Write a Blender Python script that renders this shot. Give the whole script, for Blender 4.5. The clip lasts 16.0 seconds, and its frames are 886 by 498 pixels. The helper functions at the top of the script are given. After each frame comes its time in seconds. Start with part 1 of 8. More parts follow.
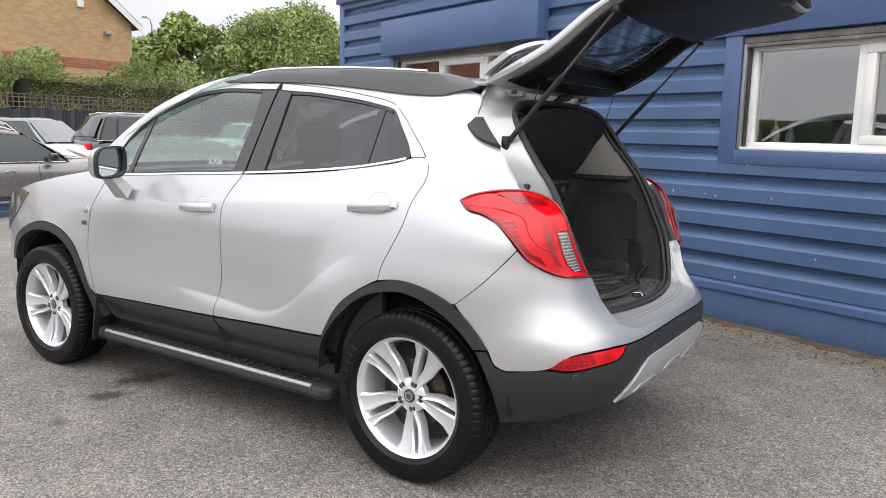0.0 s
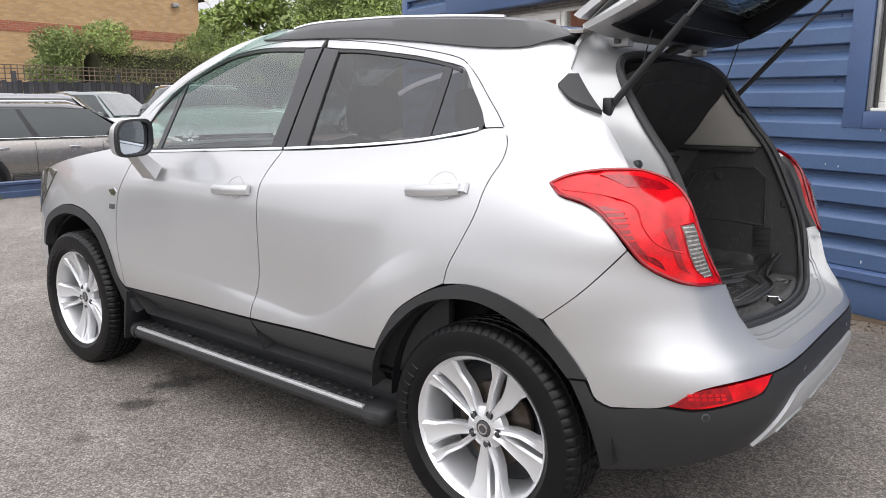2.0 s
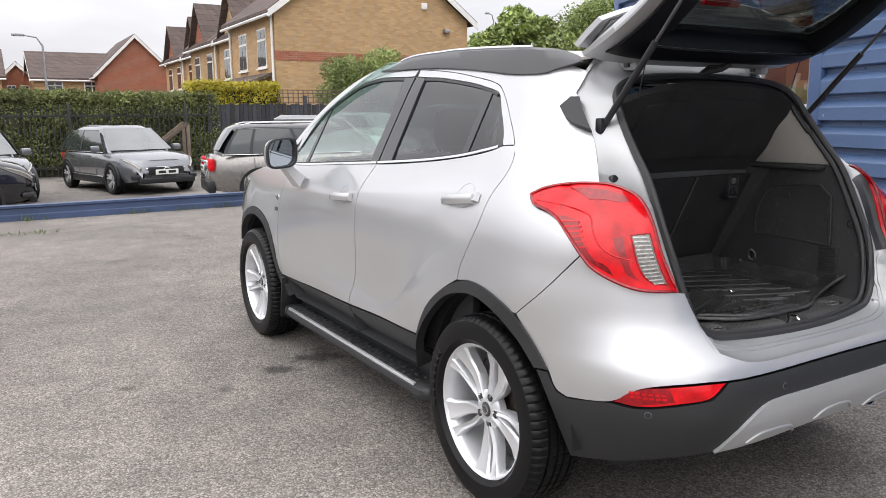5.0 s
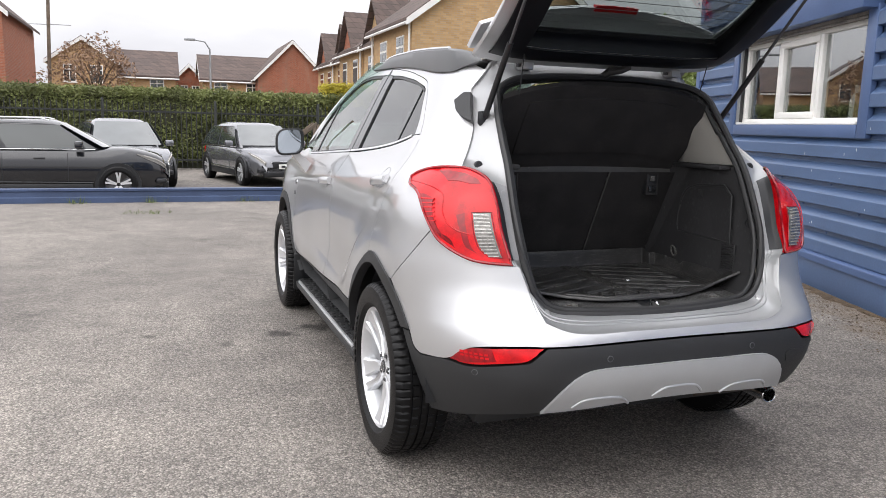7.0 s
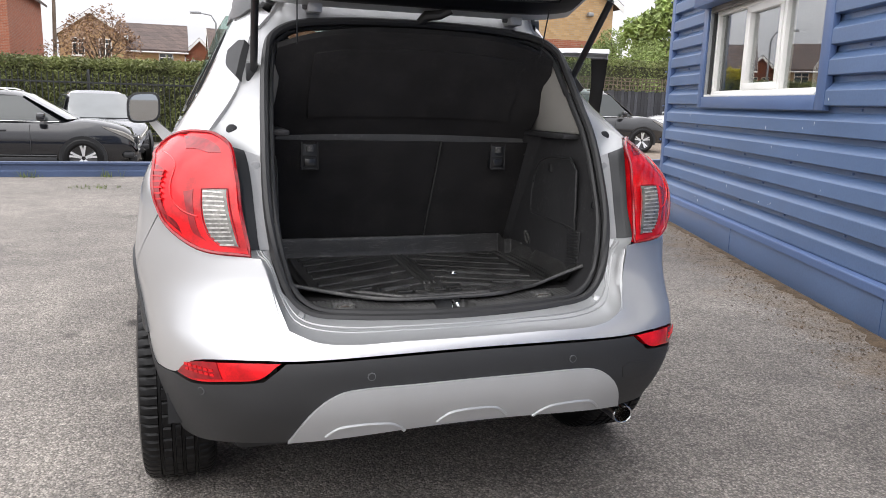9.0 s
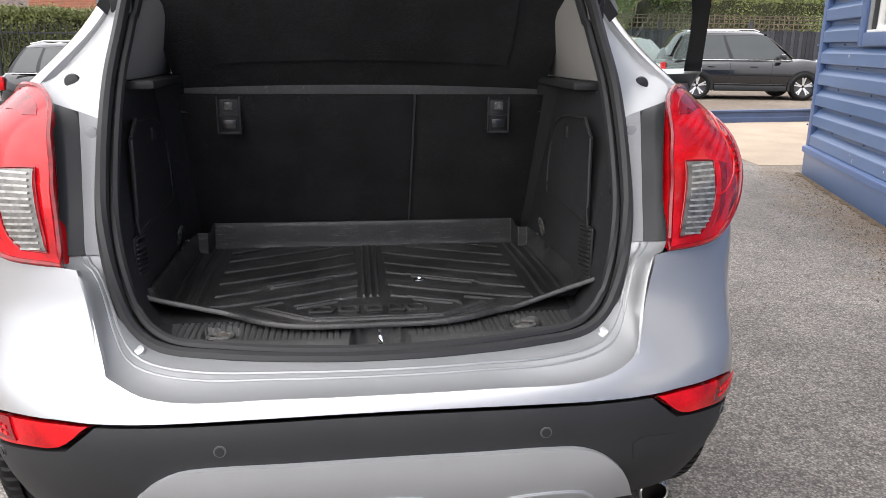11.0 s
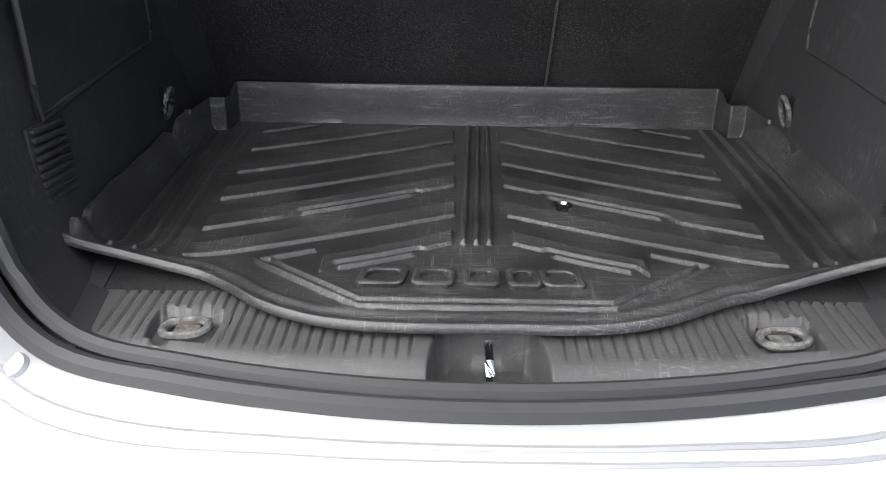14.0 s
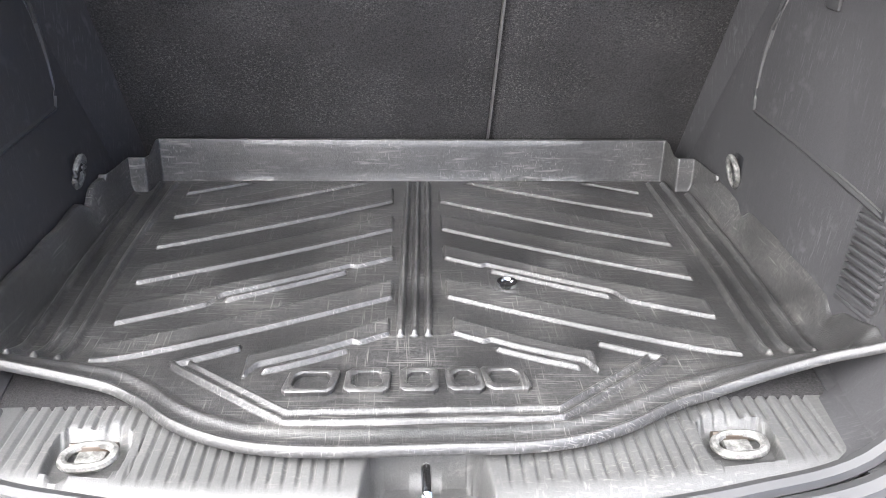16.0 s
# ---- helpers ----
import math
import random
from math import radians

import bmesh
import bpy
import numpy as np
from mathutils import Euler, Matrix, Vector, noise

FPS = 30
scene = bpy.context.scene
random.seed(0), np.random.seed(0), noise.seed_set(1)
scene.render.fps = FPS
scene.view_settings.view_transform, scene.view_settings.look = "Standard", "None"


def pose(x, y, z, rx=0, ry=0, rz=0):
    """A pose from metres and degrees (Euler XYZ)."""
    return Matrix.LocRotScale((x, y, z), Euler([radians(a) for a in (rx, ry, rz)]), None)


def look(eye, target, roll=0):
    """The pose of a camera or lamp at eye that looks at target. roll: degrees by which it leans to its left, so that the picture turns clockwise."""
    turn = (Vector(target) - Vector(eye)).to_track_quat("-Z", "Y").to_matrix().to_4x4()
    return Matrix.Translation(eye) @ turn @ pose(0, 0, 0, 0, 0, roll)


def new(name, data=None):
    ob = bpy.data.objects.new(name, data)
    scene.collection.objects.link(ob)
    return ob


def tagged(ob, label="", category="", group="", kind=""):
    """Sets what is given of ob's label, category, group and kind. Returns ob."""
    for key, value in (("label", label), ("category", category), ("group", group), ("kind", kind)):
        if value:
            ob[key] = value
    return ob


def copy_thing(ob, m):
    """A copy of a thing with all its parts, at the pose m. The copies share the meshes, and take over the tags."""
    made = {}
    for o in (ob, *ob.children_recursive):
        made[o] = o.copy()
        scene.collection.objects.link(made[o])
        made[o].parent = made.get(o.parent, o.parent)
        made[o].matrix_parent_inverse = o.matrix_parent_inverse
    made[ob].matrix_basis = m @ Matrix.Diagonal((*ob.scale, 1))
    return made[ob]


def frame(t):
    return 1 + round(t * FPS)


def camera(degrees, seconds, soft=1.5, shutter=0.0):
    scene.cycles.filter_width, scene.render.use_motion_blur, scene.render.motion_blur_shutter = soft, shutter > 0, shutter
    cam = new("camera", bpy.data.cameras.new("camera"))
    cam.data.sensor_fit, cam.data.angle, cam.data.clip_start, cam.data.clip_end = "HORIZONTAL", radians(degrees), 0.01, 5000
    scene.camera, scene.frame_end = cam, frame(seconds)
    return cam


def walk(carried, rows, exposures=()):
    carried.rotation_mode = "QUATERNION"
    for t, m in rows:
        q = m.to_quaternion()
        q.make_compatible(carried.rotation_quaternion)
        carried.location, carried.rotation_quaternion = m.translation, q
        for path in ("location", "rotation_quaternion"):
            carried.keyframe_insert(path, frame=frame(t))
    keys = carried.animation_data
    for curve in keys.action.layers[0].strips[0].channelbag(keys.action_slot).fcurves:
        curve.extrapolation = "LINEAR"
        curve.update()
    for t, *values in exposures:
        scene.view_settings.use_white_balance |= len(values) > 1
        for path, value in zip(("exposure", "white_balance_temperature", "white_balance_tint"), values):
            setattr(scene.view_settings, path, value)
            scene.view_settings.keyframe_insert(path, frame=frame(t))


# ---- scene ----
cam = camera(60.8, 16.0, soft=0.8)
PATH = [
    (0, (-3.165, -0.882, 1.379), (-1.515, 0.207, 1.075), 1.3),
    (0.5, (-3.006, -0.785, 1.365), (-1.382, 0.334, 1.034), 1.1),
    (1, (-2.841, -0.702, 1.366), (-1.251, 0.459, 1.011), 0.7),
    (1.5, (-2.746, -0.613, 1.359), (-1.187, 0.582, 0.98), 0.4),
    (2, (-2.663, -0.486, 1.364), (-1.127, 0.735, 0.976), 0.3),
    (2.5, (-2.503, -0.459, 1.363), (-1.002, 0.805, 0.972), -0.1),
    (3, (-2.294, -0.503, 1.368), (-0.851, 0.829, 0.99), -0.4),
    (3.5, (-2.318, -0.661, 1.374), (-0.955, 0.759, 1.021), -0.4),
    (4, (-2.399, -0.94, 1.372), (-1.146, 0.581, 1.026), -0.5),
    (4.2, (-2.389, -1.012, 1.383), (-1.184, 0.547, 1.036), -0.6),
    (6.3, (-1.994, -1.841, 1.363), (-1.23, -0.022, 1.032), 0.7),
    (6.5, (-1.926, -1.903, 1.354), (-1.192, -0.072, 1.026), 0.9),
    (7, (-1.645, -2.046, 1.321), (-0.959, -0.195, 0.995), 1.4),
    (7.5, (-1.447, -2.067, 1.336), (-0.769, -0.216, 1.001), 1.8),
    (8, (-1.228, -1.978, 1.305), (-0.547, -0.13, 0.955), 2.1),
    (8.5, (-0.995, -1.897, 1.286), (-0.315, -0.052, 0.92), 2.1),
    (8.7, (-0.882, -1.865, 1.283), (-0.214, -0.017, 0.91), 2),
    (10.8, (-0.122, -1.276, 1.262), (0.195, 0.634, 0.761), 0.5),
    (11, (-0.07, -1.213, 1.259), (0.195, 0.7, 0.738), 0.6),
    (11.5, (-0.046, -1.028, 1.232), (0.114, 0.87, 0.621), 0.9),
    (12, (-0.078, -0.838, 1.199), (0.03, 1.015, 0.454), 1.6),
    (12.5, (-0.076, -0.71, 1.097), (-0.005, 1.095, 0.238), 2.2),
    (13, (-0.033, -0.596, 1.064), (-0.017, 1.174, 0.133), 1.9),
    (13.5, (0.008, -0.513, 1.12), (-0.008, 1.251, 0.179), 1.2),
    (14, (-0.038, -0.414, 1.138), (-0.061, 1.354, 0.204), 0.6),
    (14.5, (-0.096, -0.3, 1.166), (-0.082, 1.475, 0.245), 0.6),
    (15, (-0.08, -0.286, 1.189), (-0.029, 1.491, 0.272), 0.8),
    (15.5, (-0.046, -0.302, 1.203), (0.039, 1.468, 0.277), 1.2),
    (16, (-0.018, -0.308, 1.202), (0.082, 1.456, 0.266), 1.2),
]
EXPOSURES = [(0, 0.67), (4, 0.64), (8.7, 0.88), (11, 1.06), (12, 1.11), (12.5, 1.32), (13.5, 1.60), (14, 2.10), (14.5, 2.95), (16, 3.85)]
walk(cam, [(t, look(eye, target, roll)) for t, eye, target, roll in PATH], exposures=EXPOSURES)

# ---- world and light ----
world = bpy.data.worlds.new("overcast")
scene.world = world
world.use_nodes = True
wn, wl = world.node_tree.nodes, world.node_tree.links
wn.clear()
sky = wn.new("ShaderNodeTexSky")
sky.sky_type, sky.sun_disc = "NISHITA", False
sky.sun_elevation, sky.sun_rotation = radians(54), radians(236)
sky.air_density, sky.dust_density, sky.ozone_density = 1.0, 4.0, 1.0
grey = wn.new("ShaderNodeHueSaturation")
grey.inputs["Saturation"].default_value = 0.12
coord = wn.new("ShaderNodeTexCoord")
squash = wn.new("ShaderNodeMapping")
squash.inputs["Scale"].default_value = (1.2, 1.2, 4.0)
cloud = wn.new("ShaderNodeTexNoise")
cloud.inputs["Scale"].default_value, cloud.inputs["Detail"].default_value = 2.2, 6
ramp = wn.new("ShaderNodeValToRGB")
ramp.color_ramp.elements[0].position, ramp.color_ramp.elements[0].color = 0.3, (0.74, 0.75, 0.78, 1)
ramp.color_ramp.elements[1].position, ramp.color_ramp.elements[1].color = 0.7, (1.08, 1.08, 1.09, 1)
veil = wn.new("ShaderNodeMix")
veil.data_type, veil.blend_type = "RGBA", "MIX"
veil.inputs["Factor"].default_value = 0.86
veil.inputs["B"].default_value = (8.82, 8.7, 8.92, 1)
times_cloud = wn.new("ShaderNodeMix")
times_cloud.data_type, times_cloud.blend_type = "RGBA", "MULTIPLY"
times_cloud.inputs["Factor"].default_value = 1.0
back = wn.new("ShaderNodeBackground")
back.inputs["Strength"].default_value = 0.105
out = wn.new("ShaderNodeOutputWorld")
wl.new(sky.outputs[0], grey.inputs["Color"])
wl.new(coord.outputs["Generated"], squash.inputs["Vector"])
wl.new(squash.outputs[0], cloud.inputs["Vector"])
wl.new(cloud.outputs["Fac"], ramp.inputs["Fac"])
wl.new(grey.outputs[0], veil.inputs["A"])
wl.new(veil.outputs["Result"], times_cloud.inputs["A"])
wl.new(ramp.outputs[0], times_cloud.inputs["B"])
# an overcast sky is brighter overhead than at the horizon
height = wn.new("ShaderNodeSeparateXYZ")
lift = wn.new("ShaderNodeMapRange")
lift.inputs["From Min"].default_value, lift.inputs["From Max"].default_value = 0.0, 1.0
lift.inputs["To Min"].default_value, lift.inputs["To Max"].default_value = 0.70, 1.85
wl.new(coord.outputs["Generated"], height.inputs[0])
wl.new(height.outputs["Z"], lift.inputs["Value"])
dome = wn.new("ShaderNodeVectorMath")
dome.operation = "SCALE"
wl.new(times_cloud.outputs["Result"], dome.inputs[0])
wl.new(lift.outputs[0], dome.inputs["Scale"])
wl.new(dome.outputs[0], back.inputs["Color"])
wl.new(back.outputs[0], out.inputs["Surface"])

sun = new("sun", bpy.data.lights.new("sun", "SUN"))
sun.data.energy, sun.data.angle, sun.data.color = 0.85, radians(85), (1.0, 0.97, 0.93)
sun.matrix_world = look((0, 0, 20), (12, 8, 0))

# ---- materials ----
def material(name, color, rough=0.5, metal=0.0, coat=0.0, spec=0.5, vary=0.0, scale=8.0, fine=0.0, fine_scale=200.0,
             bump=0.0, bump_scale=120.0, tint=None, random_tone=0.0):
    """A principled material with colour variation at two scales and fine relief, in object metres."""
    m = bpy.data.materials.new(name)
    m.use_nodes = True
    n, l = m.node_tree.nodes, m.node_tree.links
    b = n["Principled BSDF"]
    b.inputs["Base Color"].default_value = (*color, 1)
    b.inputs["Roughness"].default_value, b.inputs["Metallic"].default_value = rough, metal
    b.inputs["Coat Weight"].default_value, b.inputs["Coat Roughness"].default_value = coat, 0.04
    b.inputs["Specular IOR Level"].default_value = spec
    tc = n.new("ShaderNodeTexCoord")
    last = None

    def blend(fac_socket, dark, light):
        nonlocal last
        mix = n.new("ShaderNodeMix")
        mix.data_type, mix.blend_type = "RGBA", "MULTIPLY"
        mix.inputs["Factor"].default_value = 1.0
        r = n.new("ShaderNodeValToRGB")
        r.color_ramp.elements[0].position, r.color_ramp.elements[1].position = 0.3, 0.7
        r.color_ramp.elements[0].color, r.color_ramp.elements[1].color = (*dark, 1), (*light, 1)
        l.new(fac_socket, r.inputs["Fac"])
        if last is None:
            mix.inputs["A"].default_value = (*color, 1)
        else:
            l.new(last, mix.inputs["A"])
        l.new(r.outputs[0], mix.inputs["B"])
        last = mix.outputs["Result"]

    if vary:
        t = n.new("ShaderNodeTexNoise")
        t.inputs["Scale"].default_value, t.inputs["Detail"].default_value = scale, 5
        l.new(tc.outputs["Object"], t.inputs["Vector"])
        a = tint or (1, 1, 1)
        blend(t.outputs["Fac"], tuple((1 - vary) * c for c in a), (1 + vary,) * 3)
        rr = n.new("ShaderNodeMapRange")
        rr.inputs["To Min"].default_value, rr.inputs["To Max"].default_value = rough * 0.85, min(1, rough * 1.15)
        l.new(t.outputs["Fac"], rr.inputs["Value"])
        l.new(rr.outputs[0], b.inputs["Roughness"])
    if fine:
        t = n.new("ShaderNodeTexNoise")
        t.inputs["Scale"].default_value, t.inputs["Detail"].default_value = fine_scale, 3
        l.new(tc.outputs["Object"], t.inputs["Vector"])
        blend(t.outputs["Fac"], (1 - fine,) * 3, (1 + fine,) * 3)
    if random_tone:
        t = n.new("ShaderNodeObjectInfo")
        blend(t.outputs["Random"], (1 - random_tone,) * 3, (1 + random_tone,) * 3)
    if last is not None:
        l.new(last, b.inputs["Base Color"])
    if bump:
        t = n.new("ShaderNodeTexNoise")
        t.inputs["Scale"].default_value, t.inputs["Detail"].default_value = bump_scale, 4
        l.new(tc.outputs["Object"], t.inputs["Vector"])
        bp = n.new("ShaderNodeBump")
        bp.inputs["Strength"].default_value, bp.inputs["Distance"].default_value = bump, 0.004
        l.new(t.outputs["Fac"], bp.inputs["Height"])
        l.new(bp.outputs[0], b.inputs["Normal"])
    return m


def glass_material(name, tint, gloss=0.06, rough=0.0):
    """Thin pane: tinted see-through with a clear reflection that grows at a slant, alike from both sides."""
    m = bpy.data.materials.new(name)
    m.use_nodes = True
    n, l = m.node_tree.nodes, m.node_tree.links
    n.clear()
    o = n.new("ShaderNodeOutputMaterial")
    t, g, mix, f = n.new("ShaderNodeBsdfTransparent"), n.new("ShaderNodeBsdfGlossy"), n.new("ShaderNodeMixShader"), n.new("ShaderNodeLayerWeight")
    up, fit = n.new("ShaderNodeMath"), n.new("ShaderNodeMapRange")
    t.inputs["Color"].default_value = (*tint, 1)
    g.inputs["Roughness"].default_value = rough
    f.inputs["Blend"].default_value = 0.5
    up.operation = "POWER"
    up.inputs[1].default_value = 4.0
    fit.inputs["To Min"].default_value, fit.inputs["To Max"].default_value = gloss, 1.0
    l.new(f.outputs["Facing"], up.inputs[0])
    l.new(up.outputs[0], fit.inputs["Value"])
    l.new(fit.outputs[0], mix.inputs[0])
    l.new(t.outputs[0], mix.inputs[1])
    l.new(g.outputs[0], mix.inputs[2])
    l.new(mix.outputs[0], o.inputs["Surface"])
    return m


SILVER = material("silver_paint", (0.565, 0.568, 0.578), rough=0.36, metal=0.68, coat=1.0, fine=0.05, fine_scale=900, vary=0.012, scale=3)
# the body silver again, darkened for the shade of the opening and the gate
SILVER_SHADED = material("silver_paint_shaded", (0.41, 0.415, 0.42), rough=0.40, metal=0.5, coat=0.25, fine=0.05, fine_scale=900, vary=0.03, scale=5)
PLASTIC = material("textured_grey_plastic", (0.023, 0.0235, 0.025), rough=0.56, vary=0.10, scale=6, fine=0.12, fine_scale=700, bump=0.12, bump_scale=900)
PLASTIC_D = material("black_plastic", (0.014, 0.015, 0.017), rough=0.42, vary=0.12, scale=7, fine=0.15, fine_scale=600, bump=0.1, bump_scale=900)
RAIL_GREY = material("roof_rail_grey", (0.105, 0.108, 0.112), rough=0.42, vary=0.05, scale=5, fine=0.05, fine_scale=600)
GLOSS_BLACK = material("satin_black_film", (0.02, 0.021, 0.023), rough=0.22, coat=0.4, vary=0.05, scale=4)
SKID = material("silver_skid_plate", (0.50, 0.51, 0.52), rough=0.40, metal=0.45, vary=0.04, scale=6, fine=0.05, fine_scale=800)
CHROME = material("chrome", (0.78, 0.79, 0.80), rough=0.12, metal=1.0, vary=0.02)
ALLOY = material("alloy_wheel", (0.74, 0.75, 0.77), rough=0.34, metal=0.6, coat=0.5, vary=0.04, scale=12, fine=0.04, fine_scale=700)
ALLOY_DARK = material("wheel_barrel", (0.10, 0.10, 0.105), rough=0.5, metal=0.6, vary=0.2, scale=20)
STEEL = material("brake_steel", (0.09, 0.078, 0.07), rough=0.45, metal=0.8, vary=0.25, scale=25, tint=(1.0, 0.85, 0.7))
RUBBER = material("tyre_rubber", (0.0045, 0.0045, 0.005), rough=0.42, spec=0.25, vary=0.22, scale=9, fine=0.2, fine_scale=300, bump=0.15, bump_scale=400)
SEAL = material("rubber_seal", (0.030, 0.030, 0.031), rough=0.5, vary=0.1, scale=12)
RED = material("red_lamp_lens", (0.60, 0.005, 0.010), rough=0.10, coat=0.35, spec=0.3, vary=0.4, scale=16, fine=0.12, fine_scale=220)
RED_DARK = material("dark_red_reflector", (0.27, 0.003, 0.008), rough=0.14, coat=0.3, vary=0.3, scale=60)
RED_DEEP = material("deep_red_lamp_recess", (0.15, 0.003, 0.007), rough=0.16, coat=0.15, spec=0.25, vary=0.4, scale=70)
LENS_RIB = material("lens_flute", (0.44, 0.42, 0.39), rough=0.18, metal=0.25, coat=1.0, vary=0.4, scale=90)
CLEAR = material("clear_lamp_lens", (0.15, 0.142, 0.128), rough=0.14, metal=0.15, coat=1.0, vary=0.5, scale=60)
CARPET = material("black_carpet", (0.0265, 0.0255, 0.0262), rough=0.95, spec=0.15, vary=0.2, scale=7, fine=0.45, fine_scale=420, bump=0.35, bump_scale=600)
TRIM = material("charcoal_trim", (0.0325, 0.0320, 0.0338), rough=0.6, spec=0.35, vary=0.14, scale=5, fine=0.12, fine_scale=500, bump=0.1, bump_scale=800)
TRIM_GREY = material("grey_load_trim", (0.060, 0.0595, 0.059), rough=0.44, vary=0.2, scale=6, fine=0.12, fine_scale=500, bump=0.1, bump_scale=700)
GATE_TRIM = material("black_tailgate_trim", (0.0055, 0.006, 0.0085), rough=0.5, spec=0.22, vary=0.12, scale=6, fine=0.12, fine_scale=500)
BEIGE = material("beige_pillar_trim", (0.33, 0.315, 0.29), rough=0.7, vary=0.06, scale=6, fine=0.06, fine_scale=500)
CLOTH = material("dark_seat_cloth", (0.03, 0.03, 0.032), rough=0.9, vary=0.2, scale=9, fine=0.3, fine_scale=400)
GLASS = glass_material("clear_car_glass", (0.74, 0.86, 0.81), 0.15)
GLASS_TINT = glass_material("privacy_glass", (0.14, 0.14, 0.15), 0.10)
GLASS_REAR = glass_material("rear_window_glass", (0.55, 0.58, 0.57), 0.07)
PANE = glass_material("window_pane", (0.80, 0.83, 0.82), 0.30)
MIRROR = material("mirror_glass", (0.42, 0.46, 0.50), rough=0.02, metal=1.0)
MAT_RUBBER = material("scuffed_rubber_mat", (0.0225, 0.0220, 0.0224), rough=0.35, spec=0.6, vary=0.35, scale=9, fine=0.5, fine_scale=260, bump=0.16, bump_scale=560)


def scuffs(m, amount=0.10, stretch=(30, 420, 30), color=(0.16, 0.155, 0.145)):
    """Fine pale scratches and dust over a dark surface."""
    n, l = m.node_tree.nodes, m.node_tree.links
    b = n["Principled BSDF"]
    tc = n.new("ShaderNodeTexCoord")
    add = None
    for turn, st in ((0.5, stretch), (-0.9, (stretch[1] * 0.7, stretch[0], stretch[2])), (1.3, stretch)):
        mp, t, r = n.new("ShaderNodeMapping"), n.new("ShaderNodeTexNoise"), n.new("ShaderNodeValToRGB")
        mp.inputs["Rotation"].default_value, mp.inputs["Scale"].default_value = (0, 0, turn), st
        t.inputs["Scale"].default_value, t.inputs["Detail"].default_value = 1.0, 2
        r.color_ramp.elements[0].position, r.color_ramp.elements[1].position = 0.60, 0.72
        l.new(tc.outputs["Object"], mp.inputs["Vector"])
        l.new(mp.outputs[0], t.inputs["Vector"])
        l.new(t.outputs["Fac"], r.inputs["Fac"])
        if add is None:
            add = r.outputs[0]
        else:
            mx = n.new("ShaderNodeMath")
            mx.operation = "MAXIMUM"
            l.new(add, mx.inputs[0])
            l.new(r.outputs[0], mx.inputs[1])
            add = mx.outputs[0]
    patch = n.new("ShaderNodeTexNoise")
    patch.inputs["Scale"].default_value, patch.inputs["Detail"].default_value = 9, 4
    l.new(tc.outputs["Object"], patch.inputs["Vector"])
    gate = n.new("ShaderNodeMapRange")
    gate.inputs["From Min"].default_value, gate.inputs["From Max"].default_value = 0.42, 0.62
    gate.inputs["To Min"].default_value, gate.inputs["To Max"].default_value = 0.15, 1.0
    l.new(patch.outputs["Fac"], gate.inputs["Value"])
    k = n.new("ShaderNodeMath")
    k.operation = "MULTIPLY"
    l.new(add, k.inputs[0])
    l.new(gate.outputs[0], k.inputs[1])
    k2 = n.new("ShaderNodeMath")
    k2.operation = "MULTIPLY"
    k2.inputs[1].default_value = amount
    l.new(k.outputs[0], k2.inputs[0])
    mix = n.new("ShaderNodeMix")
    mix.data_type = "RGBA"
    mix.inputs["B"].default_value = (*color, 1)
    old = b.inputs["Base Color"].links[0].from_socket
    l.new(k2.outputs[0], mix.inputs["Factor"])
    l.new(old, mix.inputs["A"])
    l.new(mix.outputs["Result"], b.inputs["Base Color"])


def worn_tops(m, low, high, color, most):
    """Paler, dusty wear on what stands proud of a moulded surface, broken up by noise."""
    n, l = m.node_tree.nodes, m.node_tree.links
    b = n["Principled BSDF"]
    tc, sep, up, t, k, mix = (n.new("ShaderNode" + q) for q in ("TexCoord", "SeparateXYZ", "MapRange", "TexNoise", "Math", "Mix"))
    l.new(tc.outputs["Object"], sep.inputs[0])
    l.new(sep.outputs["Z"], up.inputs["Value"])
    up.inputs["From Min"].default_value, up.inputs["From Max"].default_value, up.inputs["To Max"].default_value = low, high, most * 1.9
    t.inputs["Scale"].default_value, t.inputs["Detail"].default_value = 34, 8
    l.new(tc.outputs["Object"], t.inputs["Vector"])
    k.operation = "MULTIPLY"
    l.new(up.outputs[0], k.inputs[0])
    l.new(t.outputs["Fac"], k.inputs[1])
    mix.data_type = "RGBA"
    mix.inputs["B"].default_value = (*color, 1)
    old = b.inputs["Base Color"].links[0].from_socket
    l.new(k.outputs[0], mix.inputs["Factor"])
    l.new(old, mix.inputs["A"])
    l.new(mix.outputs["Result"], b.inputs["Base Color"])


worn_tops(MAT_RUBBER, 0.6935, 0.6985, (0.080, 0.078, 0.076), 0.15)
scuffs(MAT_RUBBER, 0.65, (22, 760, 160), (0.20, 0.195, 0.185))
scuffs(MAT_RUBBER, 0.35, (9, 70, 45), (0.11, 0.105, 0.098))
scuffs(TRIM_GREY, 0.5, (60, 300, 60))
scuffs(TRIM, 0.30, (40, 300, 40), (0.12, 0.12, 0.12))
scuffs(CARPET, 0.35, (260, 420, 300), (0.14, 0.135, 0.13))
BLUE = material("blue_painted_steel", (0.080, 0.132, 0.248), rough=0.33, vary=0.10, scale=1.5, fine=0.06, fine_scale=60, bump=0.05, bump_scale=40)
BLUE_TRIM = material("blue_flashing", (0.074, 0.122, 0.25), rough=0.40, vary=0.07, scale=2, fine=0.05, fine_scale=80)
BARRIER = material("navy_barrier_paint", (0.048, 0.075, 0.150), rough=0.5, vary=0.18, scale=2, fine=0.12, fine_scale=60)
UPVC = material("white_window_plastic", (0.80, 0.79, 0.76), rough=0.4, vary=0.07, scale=4, fine=0.05, fine_scale=120)
